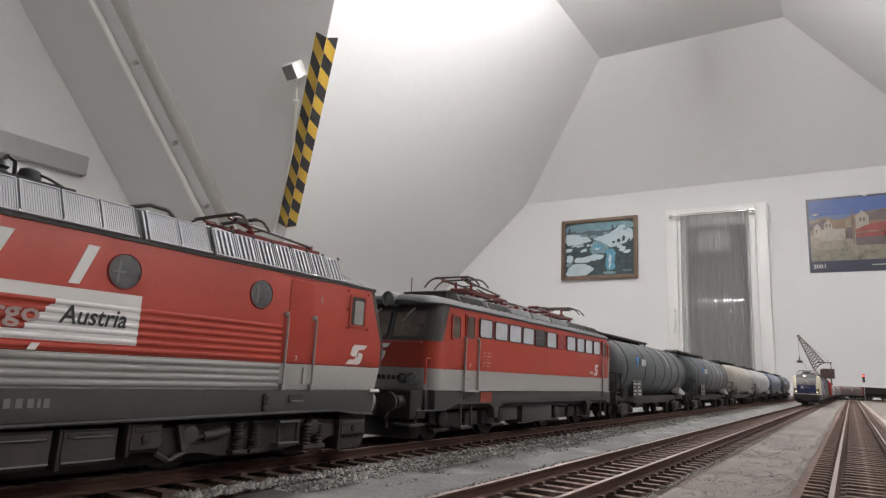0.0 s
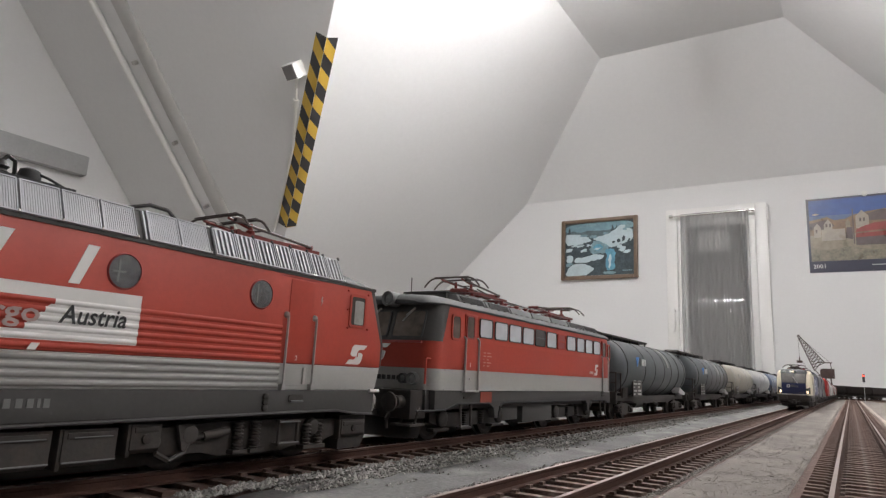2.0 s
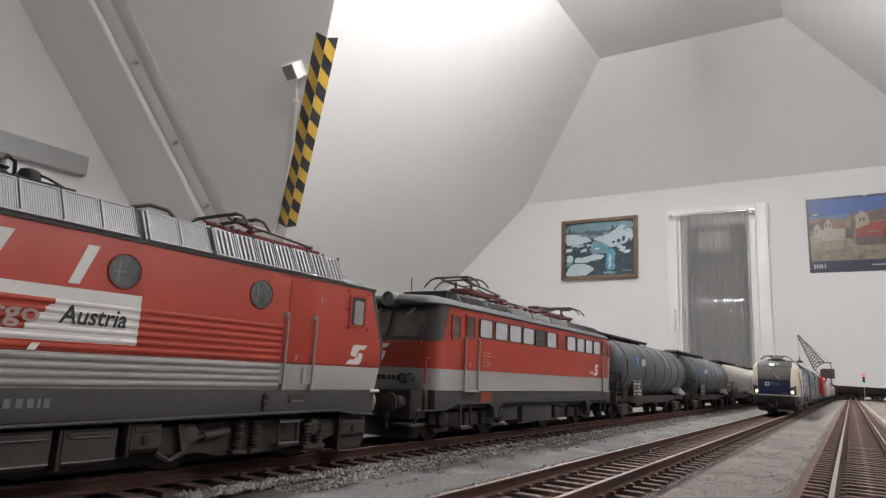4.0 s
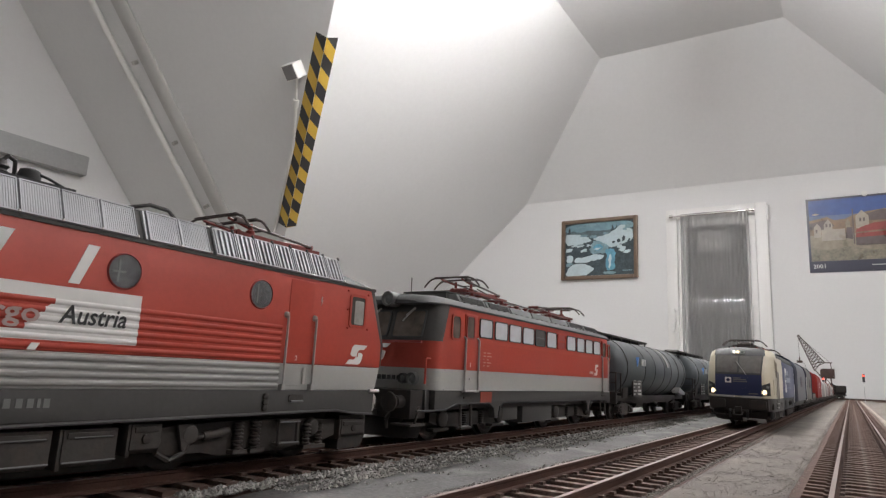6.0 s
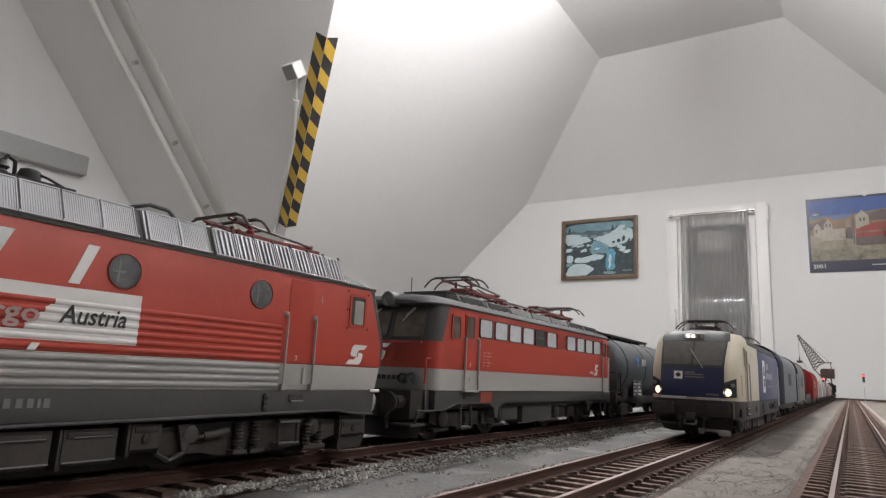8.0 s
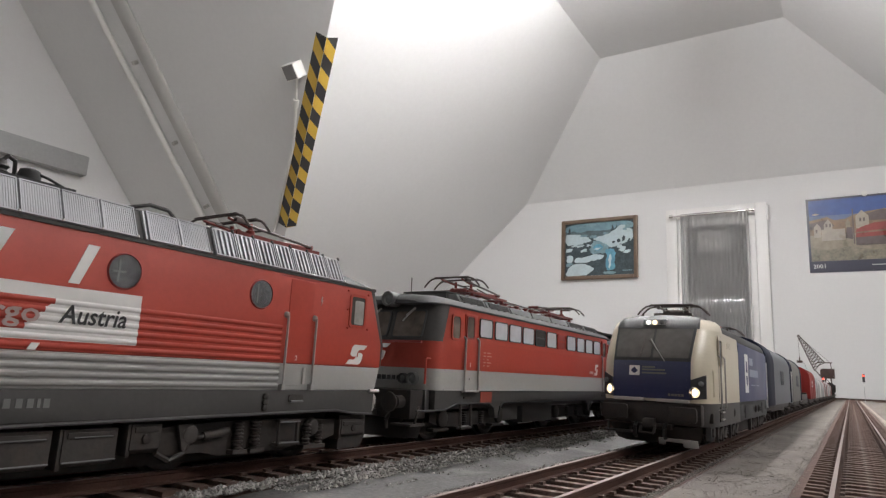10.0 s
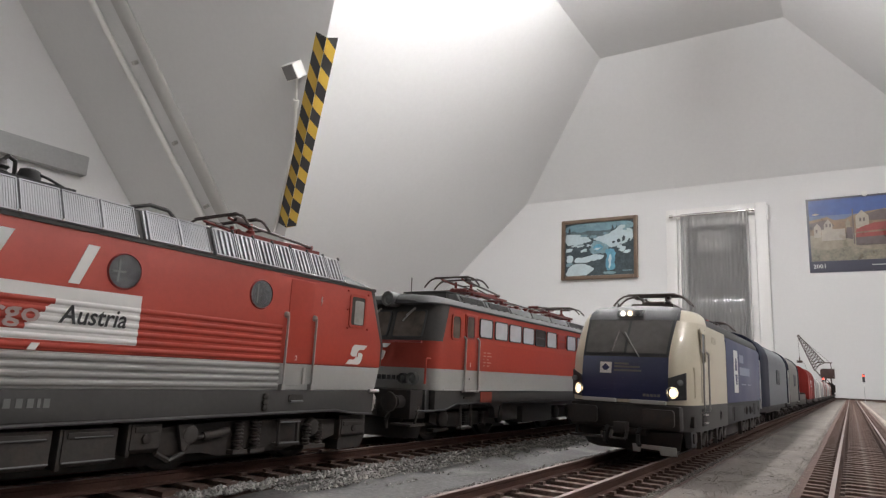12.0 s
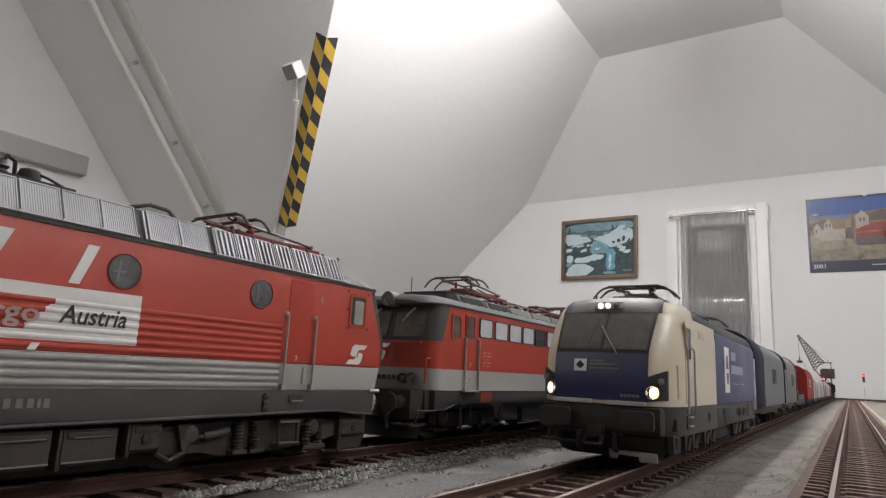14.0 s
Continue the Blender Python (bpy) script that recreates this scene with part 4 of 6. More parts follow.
    # portholes: pressed rim, dim room with pale bars in front of it, clear pane
    for x in (62.9, 94.1):
        m = Mesh()
        m.turned((x, Y + .05, 36.2), (0, -1, 0), [(0, 3.25), (.10, 3.25), (.32, 3.12), (.36, 3.04), (.28, 2.96), (.05, 2.94)], 40)
        ob = m.done("porthole", REDDARK, t, "round porthole with a dark red rim")
        m = Mesh()
        m.turned((x, Y - .01, 36.2), (0, -1, 0), [(-.02, 3.0), (.06, 3.0)], 32)
        m.done("backing", PORTDARK, ob, "dim machine room")
        m = Mesh()
        m.box(x - 1.35, x - .95, Y - .16, Y - .08, 34.2, 38.2)
        if x < 80:
            m.box(x - 2.2, x + .2, Y - .14, Y - .08, 35.9, 36.25)
        m.done("window_bar", GREYPRINT, ob, "pale crossed bars behind the pane")
        m = Mesh()
        m.turned((x, Y - .20, 36.2), (0, -1, 0), [(.0, 2.98), (.06, 2.98), (.16, 2.2), (.22, 1.2), (.24, .01)], 32)
        m.done("pane", PORTGLASS, ob, "clear domed pane")
    # door
    m = Mesh()
    m.prism(rounded(102.6, 110.3, 21.9, 41.0, .4), "y", Y - .12, Y + .3)
    m.done("door", RED, t, "red cab door", bevel=.1)
    m = Mesh()
    m.prism(rounded(103.0, 110.0, 16.9, 21.7, .5), "y", Y - .18, Y + .3)
    m.done("door_foot", LIGHTGREY, t, bevel=.08)
    m = Mesh()
    for x in (102.0, 111.0):
        handrail(m, x, 16.4, 33.0, Y, .30)
        m.turned((x, Y, 32.6), (0, -1, 0), [(0, .75), (.4, .7), (.7, .4)], 10)
        m.box(x - .5, x + .5, Y - 1.1, Y, 16.0, 17.3)
    m.done("handrail", LIGHTMETAL, t, "grey metal handrails")
    m = Mesh()
    m.box(108.2, 108.9, Y - .6, Y, 17.4, 21.0)
    m.done("door_handle", STEEL, t)
    lettering("2", .0011, WHITEPRINT, t, at(105.4, 22.6), "small white figure 2")
    plate(t, "hatch_line", rect(99.5, 112.0, 41.2, 41.4), Y, REDDARK)
    # cab window
    side_window(t, 123.2, 129.8, 31.6, 40.2, Y, RED, CABGLASS, 1.0, .7, "cab_window")
    # pale patch on the pane stands for the cab interior
    plate(t, "blind", rounded(125.3, 128.9, 32.5, 38.6, .5), Y - .10, surf("pale_cab_blind", (0.33, 0.33, 0.31), .5, var=.2, s1=300, s2=900), "pale patch for the cab interior in the pane", .03)
    for x, z in ((122.4, 40.8), (122.6, 36.0), (122.9, 31.4), (130.4, 40.6), (130.8, 31.6)):
        m = Mesh()
        m.turned((x, Y, z), (0, -1, 0), [(0, .3), (.3, .26), (.4, .1)], 8)
        m.done("rivet", RED, t)
    # roof
    m = Mesh()
    m.rings([[(x, -w, 42.4), (x, -w + dy, zt - (1.3 if zt > 44 else .5)), (x, -w * .55, zt), (x, w * .55, zt), (x, w - dy, zt - (1.3 if zt > 44 else .5)), (x, w, 42.4)] for x, w, dy, zt in ((-45, 16.9, 3.0, 48.0), (119.6, 16.9, 3.0, 48.0), (120.6, 16.9, 2.2, 46.4), (133.6, 16.3, .9, 43.3), (134.6, 15.2, .7, 42.9))])
    m.done("roof", ROOFGREY, t, "grey roof", bevel=.0)
    m = Mesh()
    m.box(-45, 133.4, -17.2, -16.6, 41.75, 42.5)
    m.done("gutter", DARKGREY, t)
    lo, hi = Vector((0, -17.0, 42.35)), Vector((0, -14.2, 48.1))
    up = (hi - lo).normalized()
    nrm = Vector((0, -up.z, up.y))

    def louvre(xa, xb, ridges, open_slats):
        m = Mesh()
        q = lambda x, d, h: tuple(lo + up * d + nrm * h + Vector((x, 0, 0)))
        L = (hi - lo).length
        bar = lambda x0, x1, d0, d1, h0, h1: m.rings([[q(x, d0, h0), q(x, d1, h0), q(x, d1, h1), q(x, d0, h1)] for x in (x0, x1)])
        e = .24
        bar(xa, xb, 0, .26, .1, .68)
        bar(xa, xb, L - .26, L, .1, .68)
        bar(xa, xa + e, .26, L - .26, .1, .66)
        bar(xb - e, xb, .26, L - .26, .1, .66)
        if not open_slats:
            bar(xa + e, xb - e, .26, L - .26, .1, .46)
        for i in range(ridges):
            c = xa + e + (xb - xa - 2 * e) * (i + .5) / ridges
            w = (xb - xa) / ridges * (.25 if not open_slats else .22)
            bar(c - w, c + w, .26, L - .26, .1, .66 if open_slats else .54)
        m.done("roof_louvre", SILVER, t, "silver roof louvre panel")
        m = Mesh()
        m.rod(q(xb + .05, -.12, .66), q(xb + .05, .35, .72), .22, 8)
        m.done("latch", STEEL, t)
        if open_slats:
            m = Mesh()
            m.rod(q(xb, L - .2, .7), q(xb, L + .5, .7), .3, 8)
            m.done("lifting_lug", DARKGREY, t)

    for k in range(-13, 3):
        louvre(44.80 + 6.55 * k, 51.0 + 6.55 * k, 15, False)
    louvre(66.5, 72.95, 15, False)
    louvre(73.3, 79.75, 15, False)
    for k in range(7):
        louvre(81.25 + 5.58 * k, 86.45 + 5.58 * k, 4, True)
    m = Mesh()
    m.rings([[tuple(lo + up * d + nrm * h + Vector((x, 0, 0))) for d, h in ((.0, -.2), (6.2, -.2), (6.2, .08), (.0, .08))] for x in (-45, 120.6)])
    m.done("louvre_backing", DARKGREY, t)
    m = Mesh()          # bright hinge bar in the gap between two groups of panels
    m.rings([[tuple(lo + up * d + nrm * h + Vector((x, 0, 0))) for d, h in ((.1, .1), (6.2, .1), (6.2, .6), (.1, .6))] for x in (65.7, 66.1)])
    m.done("hinge_bar", SILVER, t)
    # roof gear
    pantograph(t, 86, 128, 50.4, -1, PANTORED, .6)
    m = Mesh()
    m.box(44, 58, -6, 6, 49.2, 51.0)
    m.turned((46.5, -3, 51), (0, 0, 1), [(0, 1.0), (.5, 1.4), (1.0, 1.0), (1.5, 1.4), (2.0, 1.0), (2.6, .8)], 12)
    m.turned((43.6, -4, 52.6), (0, -1, 0), [(0, 1.3), (1.2, 1.3), (1.5, .8)], 14)
    m.turned((51.6, -2, 50.5), (0, 0, 1), [(0, 1.8), (2.0, 1.9), (2.8, 1.6), (3.2, .8)], 12)
    m.path([(46.5, -3, 53.4), (47.4, -3, 54.6), (48.8, -2.5, 54.2), (49.2, -2, 52.0)], .35, 6)
    m.path([(52.4, -3, 52.8), (54, -4, 52.2), (57, -5, 50.8)], .25, 6)
    m.rod((40, -3, 52.6), (46, -3, 52.6), .5, 8)
    m.done("roof_switchgear", RUBBER, t, "black roof insulators and cable")
    m = Mesh()
    m.path([(68, -6, 50.2), (72, -7, 51.6), (75.5, -8, 51.2), (77, -9, 49.2)], .4, 6)
    m.rod((44, -8, 49.6), (124, -8, 49.6), .35, 6)
    m.done("roof_conduit", DARKGREY, t)
    # running gear
    for x in (-22, 12, 82, 116):
        wheel(t, x, 7.3)
    for xc in (-5, 99):
        m = Mesh()
        for sg in (-1, 1):
            y = sg * 12.5
            m.prism([(xc - 27, 5.2), (xc - 21, 3.6), (xc - 13, 3.6), (xc - 9, 2.6), (xc + 9, 2.6), (xc + 13, 3.6), (xc + 21, 3.6), (xc + 27, 5.2), (xc + 27, 8.6), (xc + 9, 9.4), (xc - 9, 9.4), (xc - 27, 8.6)], "y", y - 1, y + 1)
            for dx in (-17, 17):
                m.turned((xc + dx, y + sg * .8, 7.3), (0, sg, 0), [(0, 2.2), (.8, 2.2), (1.2, 1.8), (1.8, 1.7), (2.0, .8)], 18)
        m.done("bogie_frame", BOGIE, t, bevel=.2)
        for x in (xc - 5.0, xc - .4):
            m = Mesh()
            spring(m, x, -14.4, 3.6, 9.4, 1.15, 8)
            m.box(x - 1.9, x + 1.9, -15.6, -13, 2.9, 3.7)
            m.done("coil_spring", BOGIE, t, "dusty coil spring")
        m = Mesh()
        m.rod((xc - 19, -14.6, 6.4), (xc - 14, -14.7, 6.9), .5, 10)
        m.rod((xc - 14, -14.7, 6.9), (xc - 8, -14.8, 7.6), .85, 10)
        m.prism([(xc - 20, 9.4), (xc - 16.5, 9.4), (xc - 17.4, 4.4), (xc - 18.6, 4.4)], "y", -15.0, -14.2)
        m.path([(xc - 24, -14.6, 4.4), (xc - 21, -14.6, 2.8), (xc - 18, -14.6, 4.0), (xc - 17, -14.6, 6.4)], .5, 6)
        m.turned((xc - 24.5, -14, 6.4), (0, -1, 0), [(0, 1.3), (1.0, 1.2), (1.3, .6)], 14)
        m.done("brake_rod", BOGIE, t)
        m = Mesh()
        m.path([(xc + 5.0, -15.8, 9.4), (xc + 5.0, -15.8, 4.2), (xc + 10.6, -15.8, 4.2), (xc + 10.6, -15.8, 9.4)], .45, 6)
        m.box(xc + 4.6, xc + 11.0, -16.4, -14.2, 3.9, 4.5)
        m.box(xc + 4.6, xc + 11.0, -16.4, -15.0, 8.9, 9.4)
        m.done("step", BOGIE, t, "step below the door")
        # pale lines along the upper and lower step edge
        m = Mesh()
        m.rod((xc + 4.8, -16.45, 8.95), (xc + 10.8, -16.45, 8.95), .18, 6)
        m.rod((xc + 4.8, -16.45, 4.45), (xc + 10.8, -16.45, 4.45), .18, 6)
        m.done("worn_edge", ROOFLIGHT, t, "pale rods along the step edges")
        m = Mesh()          # axle box springs beside the step
        for dx in (15.0, 19.0):
            spring(m, xc + dx, -14.6, 3.4, 8.2, 1.1, 6)
        m.box(xc + 13.4, xc + 20.6, -15.6, -13.2, 2.6, 3.4)
        m.done("coil_spring", BOGIE, t, "dusty coil spring")
    for x0, x1, z0, z1, lines in ((69.3, 75.2, 4.6, 9.8, False), (57.6, 66.8, 3.4, 9.4, True), (46.6, 55.8, 3.4, 9.4, True), (33.0, 43.0, 3.4, 9.4, True), (125.4, 134.4, 4.4, 8.7, False)):
        m = Mesh()
        m.prism([(-15.5, z1), (-9, z1), (-9, z0), (-14.6, z0), (-15.5, z0 + .8)], "x", x0, x1)
        m.box(x0 + .6, x1 - .6, -15.75, -15.4, z1 - 1.5, z1 - .5)
        m.box(x0 - .5, x0 + .3, -15.2, -10, z0 - .4, z1)
        ob = m.done("equipment_box", BOGIE, t, bevel=.25)
        if lines:
            # pale lines near the top and the foot of the box
            m = Mesh()
            m.rod((x0 + 1.6, -15.8, z1 - 1.3), (x1 - 1.0, -15.8, z1 - 1.3), .13, 6)
            m.rod((x0 + .2, -15.6, z0 + .8), (x1 - .1, -15.6, z0 + .8), .16, 6)
            m.done("worn_edge", ROOFLIGHT, ob, "pale lines along the box edges")
        else:
            m = Mesh()
            m.turned(((x0 + x1) / 2, -15.5, (z0 + z1) / 2), (0, -1, 0), [(0, .9), (.4, .9), (.5, .5)], 10)
            m.done("cap", UNDER, ob)
    # underframe as a dark block almost down to the rails, for the shade there
    m = Mesh()
    m.box(-40, 134, -9, 9, 1.4, 11)
    m.done("underframe", UNDER, t)
    for z in (12.2, 13.4, 14.6):          # small fittings on the frame
        m = Mesh()
        m.turned((98.2, -16.7, z), (0, -1, 0), [(0, .75), (.6, .75), (.8, .4)], 10)
        m.done("socket", BOGIE, t, "small cable socket")
    m = Mesh()
    m.prism(rounded(105, 109.6, 13.2, 15.0, .7), "y", -16.95, -16.7)
    m.done("step_recess", BOGIE, t)
    # pale colour of this rod stands for a small glint on the step
    m = Mesh()
    m.rod((105.4, -17.2, 13.5), (109.2, -17.2, 13.5), .3, 6)
    m.done("step_edge", ROOFLIGHT, t, "pale step edge with its glint in the colour")
    m = Mesh()
    m.rod((133.2, -17.2, 15.9), (137.0, -17.2, 15.9), .45, 8)
    m.done("grab_bar", STEEL, t, "bright grab bar")
    buffers(t, 135.6, 1, 12.6, STEEL)
    m = Mesh()
    m.prism([(126, 1.4), (134.8, 1.6), (136.4, 4.6), (136.0, 9.6), (126, 9.6)], "y", -14.0, 14.0)
    m.done("rail_guard", UNDER, t)


loco_ribbed()


# ---- second standing locomotive, with a row of side windows ----
def loco_windowed():
    t = thing("electric_locomotive", pose(0, T1, RAIL), "red and grey electric model locomotive with pale side windows", "locomotive")
    Y = -17.0

    def hull(z0, z1, xf0, xf1, xb0, xb1, inset, material, name, label, bevel=.8, w0=17.0, w1=17.0):
        """Body band with rounded, raked ends: plan outline at the band's foot and top."""
        def plan(xf, xb, w, z):
            r = 4.6
            pts = []
            for cx, cy, a0 in ((xb - r, -w + r, -90), (xb - r, w - r, 0), (xf + r, w - r, 90), (xf + r, -w + r, 180)):
                for i in range(5):
                    a = radians(a0 + 22.5 * i)
                    pts.append((cx + r * math.cos(a), cy + r * math.sin(a), z))
            return pts
        m = Mesh()
        m.rings([plan(xf0, xb0, w0, z0), plan(xf1, xb1, w1, z1)])
        return m.done(name, material, t, label)

    hull(22.5, 32.0, 163.8, 163.4, 336.8, 337.2, 0, RED, "body", "red upper body")
    hull(32.0, 42.6, 163.4, 166.4, 337.2, 334.0, 0, RED, "upper_body", "", w1=16.6)
    hull(16.0, 22.5, 164.4, 163.8, 336.2, 336.8, 0, LIGHTGREY, "lower_body", "light grey band")
    m = Mesh()
    m.box(170, 330, -17.15, 17.15, 16.0, 16.35)
    m.box(170, 330, -17.12, 17.12, 22.3, 22.55)
    m.done("trim_strip", LIGHTGREY, t)
    # skirt with a wavy lower edge
    m = Mesh()
    m.prism([(166, 10), (172, 10), (179, 11.7), (200.5, 11.7), (204, 10.2), (205, 6.6), (208, 6.6), (209, 10.2), (212, 11.7), (297.5, 11.7), (299.5, 10), (300, 6.8), (303, 6.8), (304, 10), (306, 11.4), (326, 11.4), (333, 10), (335, 10), (335, 16), (166, 16)], "y", -16.6, -14.5)
    m.done("skirt", DARKGREY, t, "dark grey skirt", bevel=.15)
    # rods added along the skirt so that its edge shows a thin highlight
    m = Mesh()
    m.path([(156, -16.8, 10.1), (172, -16.8, 10.1), (179, -16.8, 11.8), (200.5, -16.8, 11.8), (204, -16.8, 10.3), (205, -16.8, 6.8)], .3, 6)
    m.path([(208, -16.8, 6.8), (209, -16.8, 10.3), (212, -16.8, 11.8), (297.5, -16.8, 11.8), (299.5, -16.8, 10.1), (300.2, -16.8, 7)], .3, 6)
    m.path([(303, -16.8, 7), (304, -16.8, 10.1), (306, -16.8, 11.5), (326, -16.8, 11.5), (333, -16.8, 10.1)], .3, 6)
    m.done("skirt_edge", ROOFGREY, t, "rounded rod along the skirt edge")
    m = Mesh()
    m.prism([(164, 10), (335, 10), (335, 16), (164, 16)], "y", -14.4, 16.6)
    m.done("frame", DARKGREY, t)
    # ends
    m = Mesh()
    m.box(157.5, 166, -13.5, 13.5, 7.5, 15.9)
    m.done("buffer_beam", UNDER, t, bevel=.5)
    # cab front (faces the other locomotive): dark window surround, panes, lamps
    rake = (168.6 - 165.6) / 10.6
    xf = lambda z: 163.4 + max(0, z - 32) * rake
    m = Mesh()
    def fring(y, z, d):
        return (xf(z) - d, y, z)
    def wrap(z, back):
        """Outline of the dark windscreen band, carried round both corners to the sides."""
        w, f, r = 17.12 - max(0, z - 32) * .0377, xf(z) - .12, 4.6
        arc = [(f + r - r * math.cos(radians(a)), w - r + r * math.sin(radians(a))) for a in (0, 22.5, 45, 67.5, 90)]
        half = [(x, -y, z) for x, y in arc]
        return [(back, -w, z)] + half[::-1] + [(x, y, z) for x, y in arc] + [(back, w, z)]
    m.rings([wrap(30.9, 168.2), wrap(32.0, 168.5), wrap(42.45, 172.2)])
    m.done("window_surround", DARKGREY, t, "dark grey windscreen band")
    for y0, y1 in ((-12.9, -.7), (.7, 12.9)):
        m = Mesh()
        o = rounded(y0, y1, 31.7, 40.6, 1.0)
        i = rounded(y0 + .5, y1 - .5, 32.2, 40.1, .8)
        m.rings([[fring(a, b, .3) for a, b in o], [fring(a, b, .65) for a, b in o], [fring(a, b, .65) for a, b in i], [fring(a, b, .3) for a, b in i]], caps=False)
        w = m.done("windscreen", ROOFGREY, t)
        m = Mesh()
        m.rings([[fring(a, b, .34) for a, b in i], [fring(a, b, .46) for a, b in i]])
        m.done("pane", CABSEEN, w, "brownish dark pane")
        m = Mesh()
        c = (y0 + y1) / 2
        m.path([fring(c - 1.5, 41.2, .8), fring(c + 1.0, 38.6, 1.0), fring(c + 2.4, 37.0, .9)], .22, 5)
        m.path([fring(c - 1.2, 41.4, .8), fring(c + 1.4, 38.9, 1.0)], .18, 5)
        m.done("wiper", STEEL, t)
    m = Mesh()
    m.box(162.6, 164.0, -12.6, 12.6, 30.2, 30.7)
    m.done("front_rail", REDDARK, t)
    for shape in ([(.28, 1), (1.04, 1), (.88, .76), (.62, .76), (.55, .70), (.50, .56), (.54, .40), (.24, .40), (.10, .50), (.10, .84), (.16, .96)],
                  [(.72, 0), (-.04, 0), (.12, .24), (.38, .24), (.45, .30), (.50, .37), (.62, .40), (.58, .60), (.76, .60), (.90, .50), (.90, .16), (.84, .04)]):
        m = Mesh()
        m.prism([(8.0 - 8.4 * (u * .78 + .22 * v), 24.4 + 5.4 * v) for u, v in shape], "x", 162.9, 163.3)
        m.done("emblem", WHITEPRINT, t, "white emblem shape")
    for k in range(6):
        m = Mesh()
        m.box(163.4, 164.2, -4.6 + 1.9 * k, -3.6 + 1.9 * k, 18.6, 20.0)
        m.done("number_bar", BLACKPRINT, t, "black number bar")
    for y in (-9.8, 9.8):
        for dy, r in ((0, 2.0), (-3.6 if y > 0 else 3.6, 1.6)):
            m = Mesh()
            m.turned((164.2, y + dy, 19.2), (-1, 0, 0), [(0, r), (1.6, r), (1.9, r * .92), (1.7, r * .72), (.8, r * .7)], 20)
            lampo = m.done("front_lamp", ROOFLIGHT if abs(y + dy) > 8 else ROOFGREY, t, "round front lamp")
            m = Mesh()
            m.turned((163.2, y + dy, 19.2), (-1, 0, 0), [(-.2, r * .72), (.3, r * .6), (.5, r * .3), (.55, .01)], 16)
            m.done("lens", LENS, lampo)
    m = Mesh()
    m.rod((162.4, -15.0, 17.8), (162.4, -15.0, 25.5), .35, 6)
    m.rod((162.4, -15.0, 25.5), (165.0, -15.0, 25.5), .3, 6)
    m.done("grab_rail", RED, t, "red grab rail")
    m = Mesh()          # step plate and hoses under the buffer beam
    m.box(154.5, 162.5, -16, -9, 5.7, 6.3)
    for y in (-15, -10):
        m.rod((158, y, 6), (160, y, 11), .4, 6)
    for y in (-6, 5):
        m.path([(158, y, 9), (156, y, 7), (156.5, y, 4.5)], .6, 6)
    m.done("front_step", BOGIE, t)
    m = Mesh()
    m.rings([[(163, -13, 1.8), (161, -9, 1.5), (161, 9, 1.5), (163, 13, 1.8)], [(166, -13, 8), (163, -9, 8), (163, 9, 8), (166, 13, 8)]])
    m.done("snow_plough", UNDER, t)
    buffers(t, 158, -1, 12.4)
    buffers(t, 335, 1, 12.4)
    # side doors and windows
    for x0, x1, lead in ((182.0, 190.0, 182.3), (320.6, 328.6, 321.2)):
        m = Mesh()
        m.prism(rounded(x0, x1, 22.6, 41.2, .4), "y", Y - .1, Y + .3)
        m.done("door", RED, t, "red side door", bevel=.1)
        m = Mesh()
        m.prism(rounded(x0 + .3, x1 - .3, 16.6, 22.4, .4), "y", Y - .16, Y + .3)
        m.done("door_foot", LIGHTGREY, t)
        side_window(t, x0 + .6, x0 + 6.0, 32.8, 40.6, Y - .08, REDDARK, CABSEEN, .9, .45, "door_window")
        m = Mesh()
        for x in (x0 - .5, x1 + .5):
            handrail(m, x, 15.6, 33.4, Y, .36)
        m.box(x0 - .6, x1 + .6, Y - 1.3, Y - .4, 15.6, 16.1)
        m.done("handrail", LIGHTMETAL, t, "metal handrails")
        m = Mesh()
        m.path([(x0 + .2, -16.0, 12.5), (x0 + .2, -16.4, 4.2), (x1 - 1.2, -16.4, 4.2), (x1 - 1.2, -16.0, 12.5)], .45, 6)
        m.box(x0, x1 - 1, -17.0, -15.0, 3.9, 4.4)
        m.box(x0 + 1, x1 - 2, -17.0, -15.0, 13.4, 14.0)
        m.done("step", BOGIE, t)
        m = Mesh()
        m.box(x0 + 3.2, x0 + 4.0, Y - .6, Y, 19.4, 20.0)
        m.done("door_handle", STEEL, t)
    lettering("1", .0016, WHITEPRINT, t, Matrix.Translation((.1852, (Y - .25) * .001, .0236)) @ SIDE, "small white figure 1")
    side_window(t, 173.2, 179.2, 31.8, 40.2, Y, RED, CABSEEN, 1.4, .7, "cab_window")
    side_window(t, 329.6, 333.6, 31.8, 40.0, Y, RED, CABSEEN, 1.0, .6, "cab_window")
    wins = ((191.6, 201.2), (202.9, 213.2), (214.4, 225.0), (226.2, 236.8), (249.8, 260.2), (272.4, 283.4), (285.0, 295.2), (296.6, 306.6), (308.0, 318.2))
    for a, b in wins:
        side_window(t, a, b, 33.8, 40.5, Y, DARKGREY, PALEPANE, 1.1, .38)
    for a, b, mt in ((238.0, 248.2, CABGLASS), (261.6, 270.6, REDDARK)):
        w = side_window(t, a, b, 33.8, 40.5, Y, ROOFGREY if mt is CABGLASS else RED, mt, .8, .5)
        m = Mesh()
        m.box(a + .5, b - .5, Y - .25, Y - .05, 36.9, 37.4)
        m.done("cross_bar", ROOFGREY if mt is CABGLASS else RED, w)
    rail_logo(t, 309.0, 315.6, 23.6, 29.0, Y)
    for k in range(4):
        m = Mesh()
        m.box(303.0 + 1.35 * k, 303.8 + 1.35 * k, Y - .06, Y, 24.2, 25.4)
